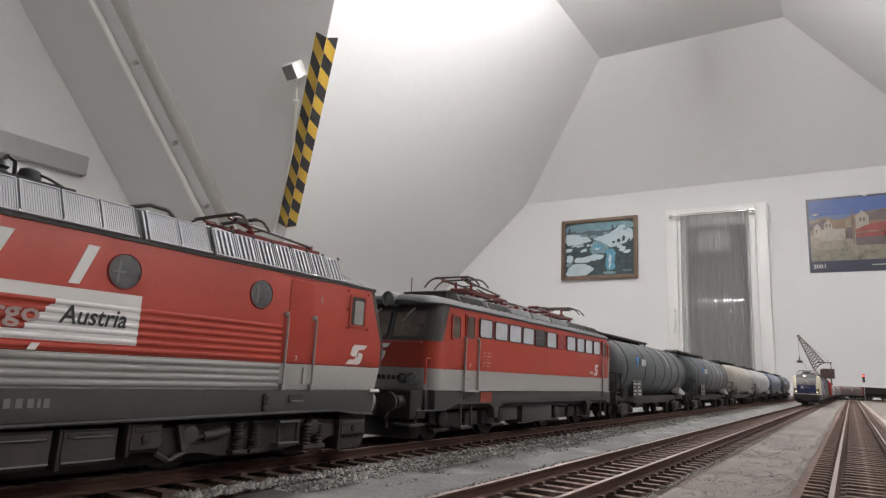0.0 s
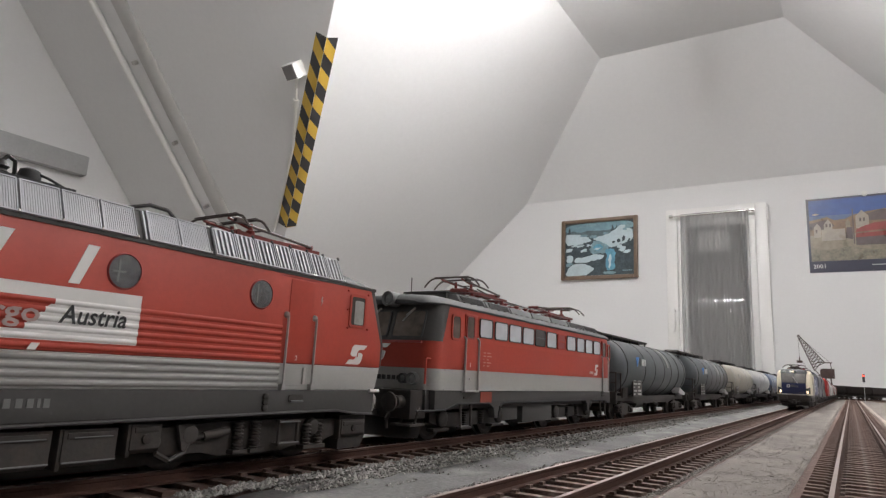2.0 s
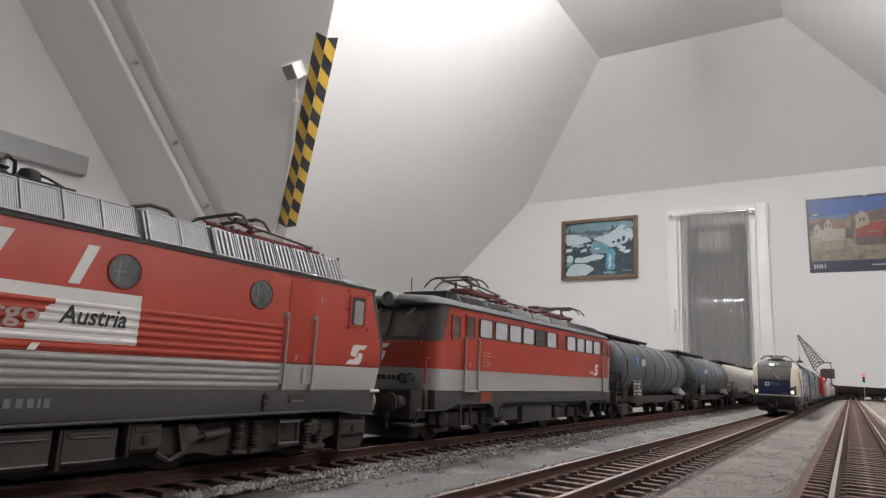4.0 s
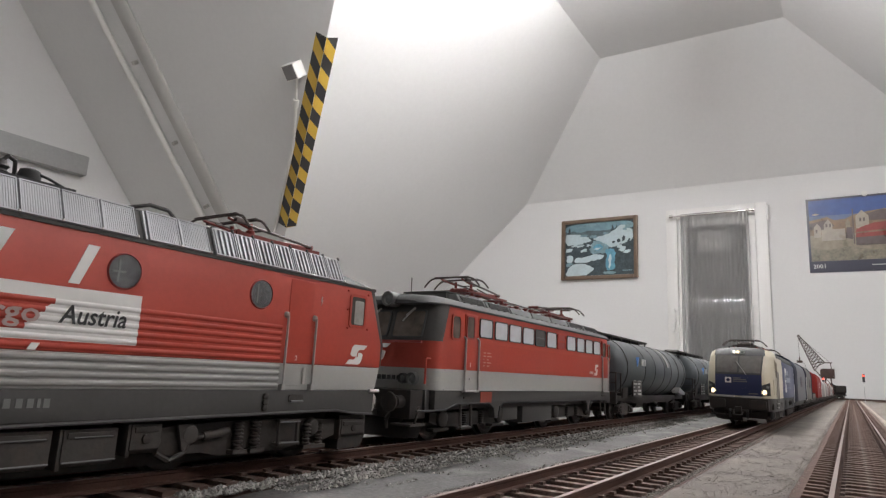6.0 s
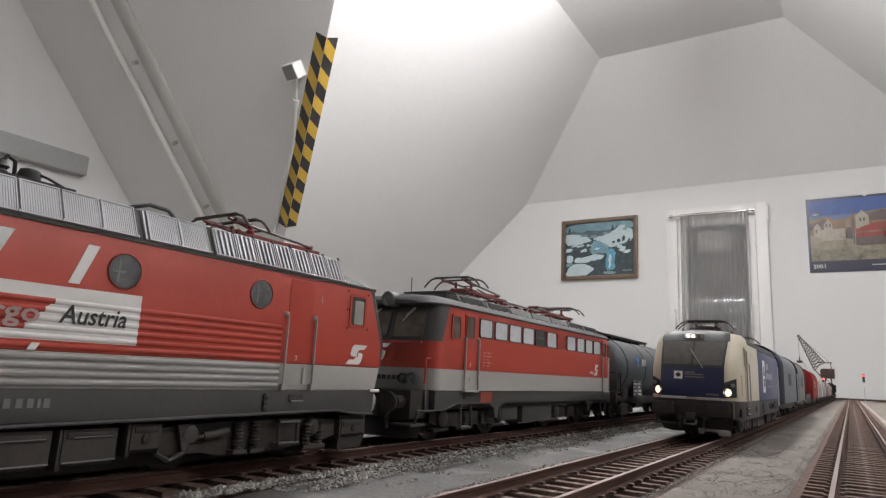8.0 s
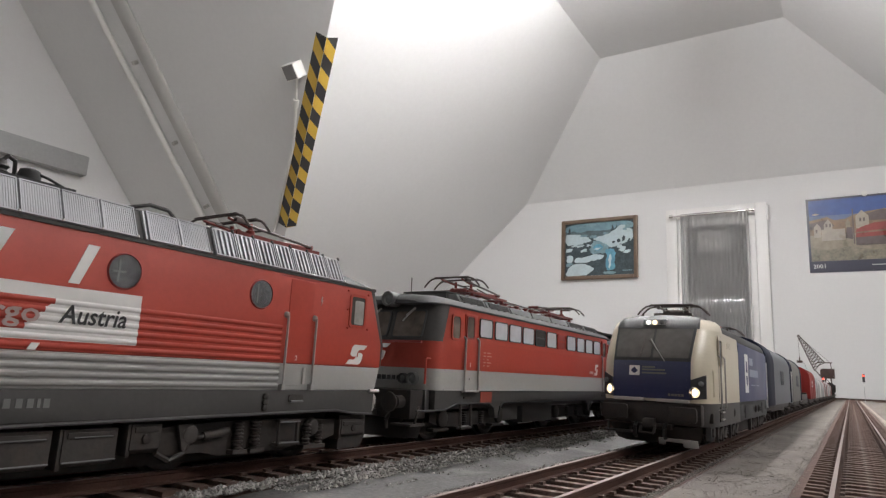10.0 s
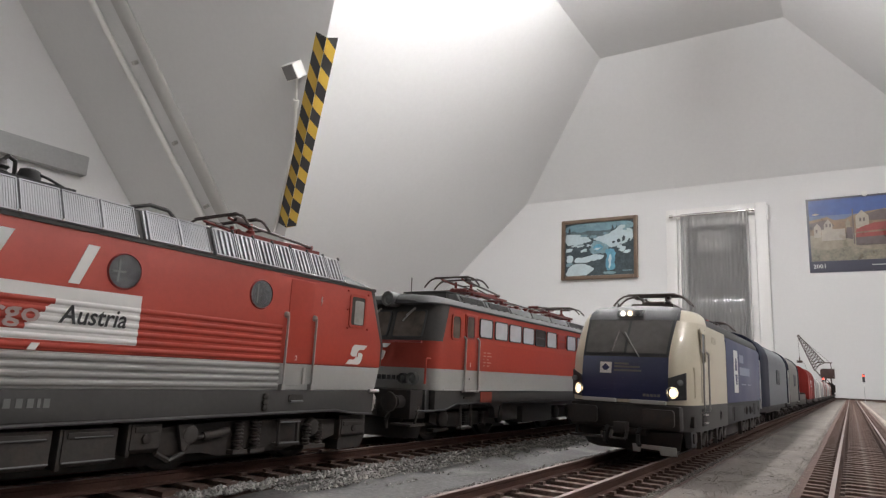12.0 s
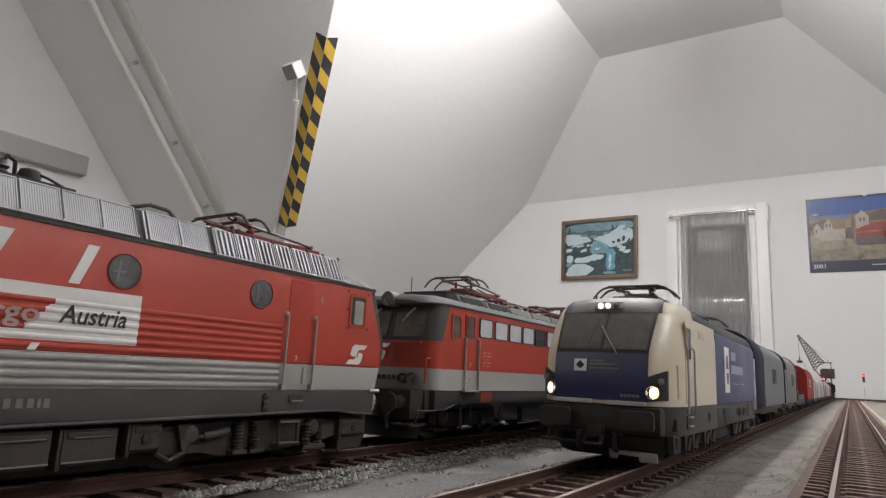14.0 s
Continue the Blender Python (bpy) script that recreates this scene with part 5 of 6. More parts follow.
        m.done("number_bar", WHITEPRINT, t, "white number bar")
    m = Mesh()
    for k, (dz, w) in enumerate(((0, 2.6), (1.1, 4.4), (2.2, 1.6), (3.3, 4.8), (4.4, 4.0))):
        m.box(195.0, 195.0 + w * .4, Y - .06, Y, 24.2 + dz, 24.6 + dz)
        m.box(197.6, 197.6 + w * .7, Y - .06, Y, 24.2 + dz, 24.6 + dz)
    m.done("print_block", surf("faded_pink_print", (0.52, 0.22, 0.18), .5), t, "tiny unreadable print")
    plate(t, "patch", rect(194.4, 202.6, 11.9, 15.6), -16.6, surf("orange_red_patch", (0.26, 0.045, 0.025), .5), "orange-red square on the skirt", .15)
    # roof
    prof = lambda w, zt: [(-w, 42.4), (-w - .1, 43.0), (-w * .86, 44.9), (-w * .6, 46.1), (0, 46.8 + zt), (w * .6, 46.1), (w * .86, 44.9), (w + .1, 43.0), (w, 42.4)]
    def squash(pts, k):
        return [(y, 42.4 + (z - 42.4) * k) for y, z in pts]
    m = Mesh()
    rows = [(162.2, 11.5, .30), (163.4, 14.2, .6), (166.5, 16.3, .85), (173, 16.9, 1.0), (330, 17.0, 1.0), (335.0, 16.7, .85), (338.6, 15.2, .6), (340.0, 12.5, .35)]
    m.rings([[(x, y, z) for y, z in squash(prof(w, 0), k)] for x, w, k in rows])
    m.done("roof", ROOFGREY, t, "light grey curved roof")
    m = Mesh()
    m.turned((165, 0, 43.9), (-1, 0, 0), [(-8, 1.4), (-5, 2.2), (3.2, 2.4), (3.8, 2.5), (4.2, 2.3), (3.8, 1.75), (2.8, 1.7)], 24)
    hl = m.done("top_lamp", ROOFLIGHT, t, "round lamp on the cab roof")
    m = Mesh()
    m.turned((162.0, 0, 43.9), (-1, 0, 0), [(-.2, 1.6), (.3, 1.4), (.5, .01)], 16)
    m.done("lens", LENS, hl)
    m = Mesh()
    m.rod((171, -2, 45), (171, -2, 52), .16, 5)
    m.turned((171, -2, 46), (0, 0, 1), [(0, .7), (.6, .7), (.8, .3)], 8)
    m.done("aerial", UNDER, t, "thin roof aerial")
    for k in range(7):          # sloping roof boxes
        a = 184 + 20.4 * k
        m = Mesh()
        m.rings([[(a, -13.2, 45.2), (a, -11.6, 48.0), (a, 11.6, 48.0), (a, 13.2, 45.2)], [(a + 19.4, -13.2, 45.2), (a + 19.4, -11.6, 48.0), (a + 19.4, 11.6, 48.0), (a + 19.4, 13.2, 45.2)]])
        hatch = m.done("roof_hatch", ROOFLIGHT, t, bevel=.3)
        slope = lambda x, d, h: (x, -13.2 + 1.6 * d - .87 * h, 45.2 + 2.8 * d + .5 * h)
        if k in (0, 1, 5, 6):          # dark ventilation grille let into the slope
            m = Mesh()
            m.rings([[slope(x, .14, .02), slope(x, .86, .02), slope(x, .86, .16), slope(x, .14, .16)] for x in (a + 1.6, a + 17.8)])
            for j in range(8):
                d = .2 + .08 * j
                m.rings([[slope(x, d, .1), slope(x, d + .04, .1), slope(x, d + .04, .3), slope(x, d, .3)] for x in (a + 1.8, a + 17.6)])
            m.done("grille", DARKGREY, hatch, "dark ventilation grille")
        m = Mesh()
        for j in range(4):
            m.box(a + 2 + 5 * j, a + 3.2 + 5 * j, -13.9, -13.0, 44.8, 45.4)
        m.done("clamp", DARKGREY, hatch)
    m = Mesh()
    m.box(182.5, 203, -8.5, 8.5, 46.4, 48.8)
    m.box(181.5, 204, -9, 9, 48.4, 49.0)
    m.done("roof_platform", DARKGREY, t, "dark roof box", bevel=.25)
    m = Mesh()
    m.box(197, 204.4, -9.2, -8.6, 47.9, 49.2)
    m.done("end_plate", CHROME, t, "bright metal plate")
    pantograph(t, 191, 240, 50.9, -1, PANTORED, 1.7)
    pantograph(t, 267, 317, 50.6, 1, PANTORED, 1.8)
    for x in (228, 236, 247, 256, 262):
        m = Mesh()
        m.turned((x, -4, 47.8), (0, 0, 1), [(0, 1.3), (.5, 1.3), (.7, .7), (1.1, .7), (1.3, 1.4), (1.7, 1.4), (1.9, .7), (2.3, .7), (2.5, 1.3), (3.0, 1.3), (3.2, .6)], 12)
        m.done("insulator", INSULATOR, t, "red-brown roof insulator")
    m = Mesh()
    m.path([(212, -4, 53.6), (228, -4, 51.6), (247, -4, 51.4), (262, -4, 51.2), (275, -4, 52.4)], .3, 6)
    m.done("roof_line", PANTO, t, "thin roof conductor")
    m = Mesh()
    m.path([(222, 3, 53), (240, 3, 52), (268, 3, 53)], .3, 6)
    m.done("roof_line", PANTO, t, "thin roof conductor")
    m = Mesh()
    m.box(243, 253, -3.4, 3.4, 48, 50.6)
    m.box(310, 330, -8, 8, 46.4, 48.2)
    m.done("roof_switch", PANTORED, t, bevel=.4)
    # running gear
    for x in (176, 214, 268, 308):
        wheel(t, x, 7.2)
    for xc in (195, 288):
        m = Mesh()
        for sg in (-1, 1):
            y = sg * 12.0
            m.prism([(xc - 26, 6.2), (xc - 19, 4.4), (xc + 19, 4.4), (xc + 26, 6.2), (xc + 26, 9), (xc - 26, 9)], "y", y - 1, y + 1)
            for dx in (-19.5, 19.5):
                m.turned((xc + dx, y, 7.2), (0, sg, 0), [(0, 2.8), (2.0, 2.8), (2.4, 2.2), (2.6, .8)], 16)
                m.box(xc + dx - 4.5, xc + dx + 4.5, y - 1.4, y + 1.4, 3.2, 4.2)
            for dx in (-6, 6):
                spring(m, xc + dx, y + sg * 1.4, 4.6, 9, 1.2, 6)
        m.box(xc - 8, xc + 8, -12, 12, 5, 8)
        m.done("bogie_frame", UNDER, t, bevel=.15)
    m = Mesh()
    m.box(233, 262, -14.5, 14.5, 3.8, 11.5)
    m.box(216, 229, -14.2, 14.2, 5.2, 11.0)
    m.done("equipment_box", DARKGREY, t, bevel=.4)


loco_windowed()


# ---- goods wagons: x from their front end at 0 ----
def tank_wagon(material, label, L=192.0):
    t = thing("tank_wagon", pose(0, T1, RAIL), label, "tank wagon", "standing tank wagons")
    zc, r = 29.2, 16.9
    m = Mesh()
    a, b = 9.0, L - 9.0
    m.turned((a, 0, zc), (1, 0, 0), [(-.1, .01), (0, 4), (.9, 9), (2.6, 13.4), (5.0, 15.7), (8, r), ((b - a) / 2, r + .25), (b - a - 8, r), (b - a - 5, 15.7), (b - a - 2.6, 13.4), (b - a - .9, 9), (b - a, 4), (b - a + .1, .01)], 48)
    tank = m.done("tank", material, t)
    for x in (22, 60, 84, 108, 128, 150, 170):
        m = Mesh()
        m.turned((x - .3, 0, zc), (1, 0, 0), [(0, r), (0, r + .34), (.6, r + .34), (.6, r)], 48)
        m.done("hoop", UNDER if material is TANKDARK else GREYPRINT, tank)
    m = Mesh()          # pale band between two hoops, on the upper side only
    arc = [radians(a_) for a_ in range(100, 172, 6)]
    m.rings([[(x, -(r + h) * math.sin(t_), zc - (r + h) * math.cos(t_)) for x, h in ((115.6, .05), (120.6, .05), (120.6, .5), (115.6, .5))] for t_ in arc])
    m.done("pale_band", LIGHTGREY, tank, "pale band round the upper side")
    # flat walkway on top
    m = Mesh()
    m.box(6, L * .56, -5.2, 5.2, 47.2, 47.8)
    for y in (-5.2, 5.2):
        m.rod((4, y, 48.0), (L * .56, y, 48.0), .45, 6)
        for k in range(6):
            x = 12 + (L * .54 - 12) * k / 5
            m.rod((x, y, 44.5), (x, y, 48.0), .4, 6)
    for k in range(36):
        x = 8 + (L * .56 - 9) * k / 35
        m.box(x - .5, x + .5, -5.0, 5.0, 47.8, 48.2)
    m.path([(4, -5.2, 48.0), (1, -5.2, 48.6), (1, 5.2, 48.6), (4, 5.2, 48.0)], .4, 6)
    m.done("walkway", UNDER, t, "dark top walkway")
    m = Mesh()
    m.turned((L * .5, 0, zc + r - .6), (0, 0, 1), [(0, 3.6), (1.6, 3.6), (1.9, 3.0), (2.4, 2.4)], 18)
    m.done("dome_hatch", UNDER, t)
    # frame
    m = Mesh()
    m.prism([(6, 10.2), (44, 10.2), (52, 8.6), (L - 52, 8.6), (L - 44, 10.2), (L - 6, 10.2), (L - 6, 13.2), (6, 13.2)], "y", -12.4, 12.4)
    for x in (30, L - 30):
        m.prism([(-13, 12), (13, 12), (13.5, 18), (9, 14.8), (-9, 14.8), (-13.5, 18)], "x", x - 5, x + 5)
    m.box(6, 8.5, -15, 15, 9, 15)
    m.box(L - 8.5, L - 6, -15, 15, 9, 15)
    m.done("frame", UNDER, t, "black frame", bevel=.2)
    # end platform and ladder
    m = Mesh()
    m.box(6, 14, -15, 15, 15, 15.6)
    for y in (-15, -5, 5, 15):
        m.rod((6.4, y, 15), (6.4, y, 26), .4, 6)
    m.rod((6.4, -15, 26), (6.4, 15, 26), .4, 6)
    m.rod((6.4, -15, 20.5), (6.4, 15, 20.5), .3, 6)
    m.path([(6.4, -15, 26), (14, -15.4, 26), (14, -15.4, 15)], .4, 6)
    m.done("platform", UNDER, t, "end platform with railings")
    m = Mesh()
    for y in (-4, 0):
        m.rod((7.6, y, 13), (10.5, y, 46), .35, 6)
    for k in range(10):
        m.rod((7.8 + .28 * k, -4, 15 + 3.2 * k), (7.8 + .28 * k, 0, 15 + 3.2 * k), .25, 5)
    m.done("ladder", UNDER, t)
    # boards, valves, print
    m = Mesh()
    m.box(38, 57, -15.4, -14.8, 13, 26)
    m.done("data_board", BOGIE, t, "dark board with fine print")
    m = Mesh()
    for k in range(6):
        m.box(39.5, 39.5 + (3.2, 6.6, 2.4, 7.2, 4.4, 7)[k], -15.5, -15.35, 13.8 + 2.0 * k, 14.7 + 2.0 * k)
        m.box(48.5, 48.5 + (7, 7, 3.4, 5.2, 6.4, 4)[k], -15.5, -15.35, 13.8 + 2.0 * k, 14.9 + 2.0 * k)
    m.done("print_block", GREYPRINT, t, "tiny unreadable print")
    m = Mesh()
    for k in range(3):
        m.box(50 + 3.4 * k, 52.4 + 3.4 * k, -17.35, -16.3, 31.2, 35.2)
    m.done("print_block", GREYPRINT, t, "pale letters worn to bars")
    m = Mesh()
    m.rings([[(x, -17.3, z), (x + .9, -17.3, z), (x + .9, -14.0, z), (x, -14.0, z)] for x, z in ((41.0, 30.5), (42.0, 33), (44.0, 36.0))])
    if material is TANKDARK:
        m.done("emblem", surf("bright_blue_print", (0.10, 0.24, 0.55), .45), t, "blue curved mark")
    m = Mesh()
    m.prism([(L * .78, 15), (L * .78 + 20, 13.4), (L * .78 + 22, 15), (L * .78 + 4, 19)], "y", -16.9, -12)
    m.done("valve_cover", LIGHTMETAL, t, "grey outlet cover plate")
    m = Mesh()
    m.rod((L * .5, -9, 10), (L * .5, -15, 7), 1.3, 10)
    m.done("outlet_pipe", UNDER, t)
    m = Mesh()
    m.rod((L * .5 - 8, 0, 7.8), (L * .5 + 8, 0, 7.8), 3.4, 14)
    m.done("brake_cylinder", UNDER, t)
    wagon_bogie(t, 30)
    wagon_bogie(t, L - 30)
    buffers(t, 6, -1)
    buffers(t, L - 6, 1)
    return t


TANKS = [(TANKDARK, "dark grey model tank wagon with hoops and top walkway"), (TANKDARK, ""), (TANKCREAM, "cream model tank wagon with a weathered tank"),
         (TANKSILVER, "silver model tank wagon with grey hoops"), (TANKBLUE, "blue-grey model tank wagon, half hidden in the row"), (TANKDARK, "")]
first_tank = None
for k, (mt, words) in enumerate(TANKS):
    at = pose(.3445 + .204 * k, T1, RAIL)
    if k == 0:
        first_tank = tank_wagon(mt, words)
        first_tank.matrix_basis = at
    elif not words:
        copy_thing(first_tank, at)
    else:
        tank_wagon(mt, words).matrix_basis = at


def goods_wagon(style, body_mat, end_mat, label, L, name="covered_wagon", height=None, hood=52.0):
    """Bogie wagon of the moving train. Styles: tarp (round hood), box (sliding walls), hopper (dark, ribbed)."""
    t = thing(name, pose(0, T2, RAIL), label, "goods wagon", "wagons of the moving train")
    m = Mesh()
    m.prism([(3, 9.8), (38, 9.8), (42, 8.8), (L - 42, 8.8), (L - 38, 9.8), (L - 3, 9.8), (L - 3, 13), (3, 13)], "y", -14.6, 14.6)
    m.done("frame", UNDER, t, "dark frame", bevel=.2)
    top, w = {"tarp": (47.0, 16.4), "box": (45.5, 16.6), "hopper": (39.5, 15.6)}[style]
    top = height or top
    if style == "hopper":
        prof = [(-9, 12), (-w, 20), (-w, top), (w, top), (w, 20), (9, 12)]
    else:
        prof = [(-w, 12.6), (-w, top - 12)] + [(-w * math.cos(radians(a)) ** .75 if a < 90 else 0, top - 12 + 12 * math.sin(radians(a))) for a in (15, 30, 45, 60, 75)] + [(0, top)]
        prof += [(-y, z) for y, z in reversed(prof[:-1])]
    m = Mesh()
    m.prism(prof, "x", 6, L - 6)
    body = m.done("body", body_mat, t)
    for x0, x1 in ((3.4, hood if style == "tarp" else 6.2), (L - 8.2, L - 3.4)):
        m = Mesh()
        m.prism([(y * 1.03, 12.6 + (z - 12.6) * 1.015) for y, z in prof], "x", x0, x1)
        m.done("end_wall", end_mat, t, bevel=.3)
    n = {"tarp": 1, "box": 3, "hopper": 9}[style]
    for i in range(1, n):
        x = 6 + (L - 12) * i / n
        m = Mesh()
        m.prism([(y * 1.018, 12.6 + (z - 12.6) * 1.008) for y, z in prof], "x", x - .5, x + .5)
        m.done("rib", body_mat if style != "tarp" else TARP, body)
    if style == "tarp":
        for x0 in (2.6, L - 3.5):
            m = Mesh()
            m.box(x0, x0 + .9, -16.8, -15.8, 12, 34)
            m.done("edge_post", WHITEPRINT, t, "pale end post")
        m = Mesh()
        for k in range(3):
            m.box(L * .52 + 7 * k, L * .52 + 7 * k + 5, -16.75, -16.3, 24, 32)
        m.done("print_block", surf("faded_dark_print", (0.085, 0.09, 0.10), .6), t, "dark faded print")
    if style == "box":
        m = Mesh()
        m.box(L * .45, L * .45 + 6, -17.1, -16.6, 28, 32)
        m.box(L * .45, L * .45 + 9, -17.1, -16.6, 25, 26.5)
        m.done("print_block", WHITEPRINT, t, "white print")
    for x0 in (2.5, L - 5):
        m = Mesh()
        m.box(x0, x0 + 2.5, -15, 15, 9.4, 14)
        m.done("headstock", BOGIE, t)
    wagon_bogie(t, 26)
    wagon_bogie(t, L - 26)
    buffers(t, 3, -1)
    buffers(t, L - 3, 1)
    return t


def flat_wagon(L):
    """Low wagon of the moving train with a pale load of drums and a crate."""
    t = thing("flat_wagon", pose(0, T2, RAIL), "low dark flat model wagon with a pale load", "goods wagon", "wagons of the moving train")
    m = Mesh()
    m.prism([(3, 9.4), (L - 3, 9.4), (L - 3, 13), (3, 13)], "y", -14.6, 14.6)
    m.done("frame", UNDER, t, "dark frame", bevel=.2)
    for x0, x1 in ((4, 6), (L - 6, L - 4)):
        m = Mesh()
        m.box(x0, x1, -14, 14, 13, 19)
        m.done("end_wall", BOGIE, t, "low end wall", bevel=.2)
    for y0, y1 in ((-14.6, -13.8), (13.8, 14.6)):
        m = Mesh()
        m.box(6, L - 6, y0, y1, 13, 17.5)
        m.done("side_wall", BOGIE, t, "low side wall", bevel=.15)
    m = Mesh()
    m.turned((40, -7, 13), (0, 0, 1), [(0, 4.4), (5, 5), (9, 4.8), (11, 3)], 16)
    m.turned((54, -7, 13), (0, 0, 1), [(0, 4.4), (6, 5), (11, 4.8), (13, 3)], 16)
    m.box(62, 80, -12, 2, 13, 22)
    m.done("load", WAGONGREY, t, "pale drums and a crate", bevel=.3)
    wagon_bogie(t, 24)
    wagon_bogie(t, L - 24)
    buffers(t, 3, -1)
    buffers(t, L - 3, 1)
    return t


WAGONS = []        # (thing, distance of its front behind the leading locomotive's front, length) in millimetres
WAGONS.append((goods_wagon("tarp", TARP, TARPDARK, "grey tarpaulin model wagon with a dark blue end", 163, hood=40.0), 154.0, 163))
WAGONS.append((goods_wagon("tarp", TARPGREY, TARPDARK, "plain grey tarpaulin model wagon with a thin dark end", 107, hood=6.0), 319.0, 107))
WAGONS.append((flat_wagon(126), 428.0, 126))
WAGONS.append((goods_wagon("box", WAGONRED, WAGONRED, "red covered model wagon with white print", 124), 556.0, 124))
d = 683.0
greyw = goods_wagon("box", WAGONGREY, WHITEPRINT, "pale grey covered model wagon with white ends", 150, height=39.5)
pinkw = goods_wagon("box", WAGONPINK, WAGONRED, "faded pinkish covered model wagon with red ends", 150, height=39.5)
for ob in (greyw, copy_thing(greyw, pose(0, T2, RAIL)), pinkw, copy_thing(greyw, pose(0, T2, RAIL)), copy_thing(pinkw, pose(0, T2, RAIL))):
    WAGONS.append((ob, d, 150))
    d += 153
hop = goods_wagon("hopper", WAGONBLACK, WAGONBLACK, "black ribbed open model wagon", 134, "open_wagon")
WAGONS.append((hop, d, 134))
for k in range(3):        # further dark wagons at the tail
    d += 137
    WAGONS.append((copy_thing(hop, pose(0, T2, RAIL)), d, 134))


# ---- the moving locomotive ----
def loco_blue():
    t = thing("electric_locomotive", pose(1.03, T2, RAIL), "cream and dark blue modern electric model locomotive with lit headlights", "locomotive", "")
    L = 176.0
    heights = [(9.0, 1.5, 1.0), (12.0, -.3, 1.0), (16.0, -1.6, 1.0), (20.0, -1.9, 1.0), (24.0, -1.6, 1.0), (28.4, -.8, 1.0), (34.0, 2.6, .995), (38.6, 6.2, .975), (41.0, 8.6, .94), (42.3, 11.8, .86), (42.9, 17.0, .72)]

    def front(z):
        for (z0, f0, _), (z1, f1, _) in zip(heights, heights[1:]):
            if z0 <= z <= z1:
                return f0 + (f1 - f0) * (z - z0) / (z1 - z0)
        return heights[0][1]

    def plan(z, f, k, back):
        half = [(f, 11.9), (f + 1.0, 13.4), (f + 3.2, 15.3), (f + 7.5, 16.7), (f + 14, 17.3)]
        pts = [(x, -y * k, z) for x, y in half]
        return pts + [(back, -17.3 * k, z), (back, 17.3 * k, z)] + [(x, y * k, z) for x, y in reversed(half)]

    m = Mesh()
    m.rings([plan(z, f, k, 64.0) for z, f, k in heights if 16 <= z <= 38.6])
    m.done("cab_body", CREAM, t, "cream cab")
    m = Mesh()
    m.rings([plan(z, f, k, 27.5) for z, f, k in heights if z >= 38.6])
    m.done("cab_crown", CREAM, t, "cream crown of the cab")
    m = Mesh()
    m.rings([plan(z, f, k * .995, 64.0) for z, f, k in heights if z <= 16] )
    m.done("cab_skirt", DARKGREY, t, "dark grey lower front")
    section = [(-17.3, 16), (-17.3, 36.5), (-16.2, 38.8), (-13.6, 40.2), (13.6, 40.2), (16.2, 38.8), (17.3, 36.5), (17.3, 16)]
    m = Mesh()
    m.prism(section, "x", 64.0, L - 3)
    m.done("body", BLUE, t, "blue machine room body", bevel=.2)
    m = Mesh()
    m.prism([(-16.9, 9), (-16.9, 16), (16.9, 16), (16.9, 9)], "x", 15, L - 4)
    m.done("frame", ROOFGREY, t, "grey frame", bevel=.3)
    m = Mesh()
    m.prism([(-16.75, 37.9), (-16.3, 39.6), (-14.9, 41.6), (-11.5, 42.8), (11.5, 42.8), (14.9, 41.6), (16.3, 39.6), (16.75, 37.9)], "x", 26, L - 5)
    m.done("roof", ROOFGREY, t, "grey roof", bevel=.3)

    def on_front(name, pts, material, out0, out1, label="", parent=None, bevel=0.0):
        m = Mesh()
        m.rings([[(front(z) - out0, y, z) for y, z in pts], [(front(z) - out1, y, z) for y, z in pts]])
        return m.done(name, material, parent or t, label, bevel)

    def strip_front(name, y0, y1, zs, material, out0, out1, label=""):
        """A panel that follows the curved front: y0, y1 are half-width functions of the height."""
        m = Mesh()
        rows = []
        for z in zs:
            rows.append([(front(z) + .3, y0(z), z), (front(z) - out1, y0(z), z), (front(z) - out1, y1(z), z), (front(z) + .3, y1(z), z)])
        m.rings(rows)
        return m.done(name, material, t, label)

    # dark cap over the windscreen, wrapped round the corners
    m = Mesh()
    cap = []
    for z, f, k in heights:
        if z >= 38.5:
            half = [(f - .34, 0), (f - .34, 6.0), (f - .32, 10.0), (f - .20, 12.4 * (.6 + .4 * k)), (f + .9, 13.2 * (.6 + .4 * k))]
            lift = lambda y: .15 + max(0, z - 39.5) * .30 * (1 - (y / 13.2) ** 2)
            cap.append([(x, -y, z + lift(y)) for x, y in reversed(half[1:])] + [(x, y, z + lift(y)) for x, y in half])
    m.rings(cap)
    m.done("front_cap", surf("black_gloss_cap", (0.04, 0.04, 0.042), 0.5, var=.1, s1=60, s2=600, spec=0.15), t, "glossy black cap over the windscreen")
    wide = lambda z: 11.7 + max(0, min(z, 39) - 29) * .07
    strip_front("front_panel", lambda z: -wide(z), wide, (16.8, 20, 24, 28.2), NAVY, 0, .30, "dark blue front panel")
    strip_front("windscreen_surround", lambda z: -wide(z), wide, (28.2, 31, 34, 37, 38.6, 39.8, 41.0, 41.7, 42.4, 42.7), BLACKPRINT, 0, .28, "black windscreen surround")
    strip_front("windscreen", lambda z: -wide(z) + .7, lambda z: -.35, (29.2, 31, 34, 37, 39.2), WINDSCREEN, 0, .42, "dark windscreen pane")
    strip_front("windscreen", lambda z: .35, lambda z: wide(z) - .7, (29.2, 31, 34, 37, 39.2), WINDSCREEN, 0, .42, "dark windscreen pane")
    for z in (18.9, 20.6, 22.6, 26.9):
        strip_front("panel_groove", lambda z: -10.6, lambda z: 10.6, (z, z + .28), NAVY, 0, .46)
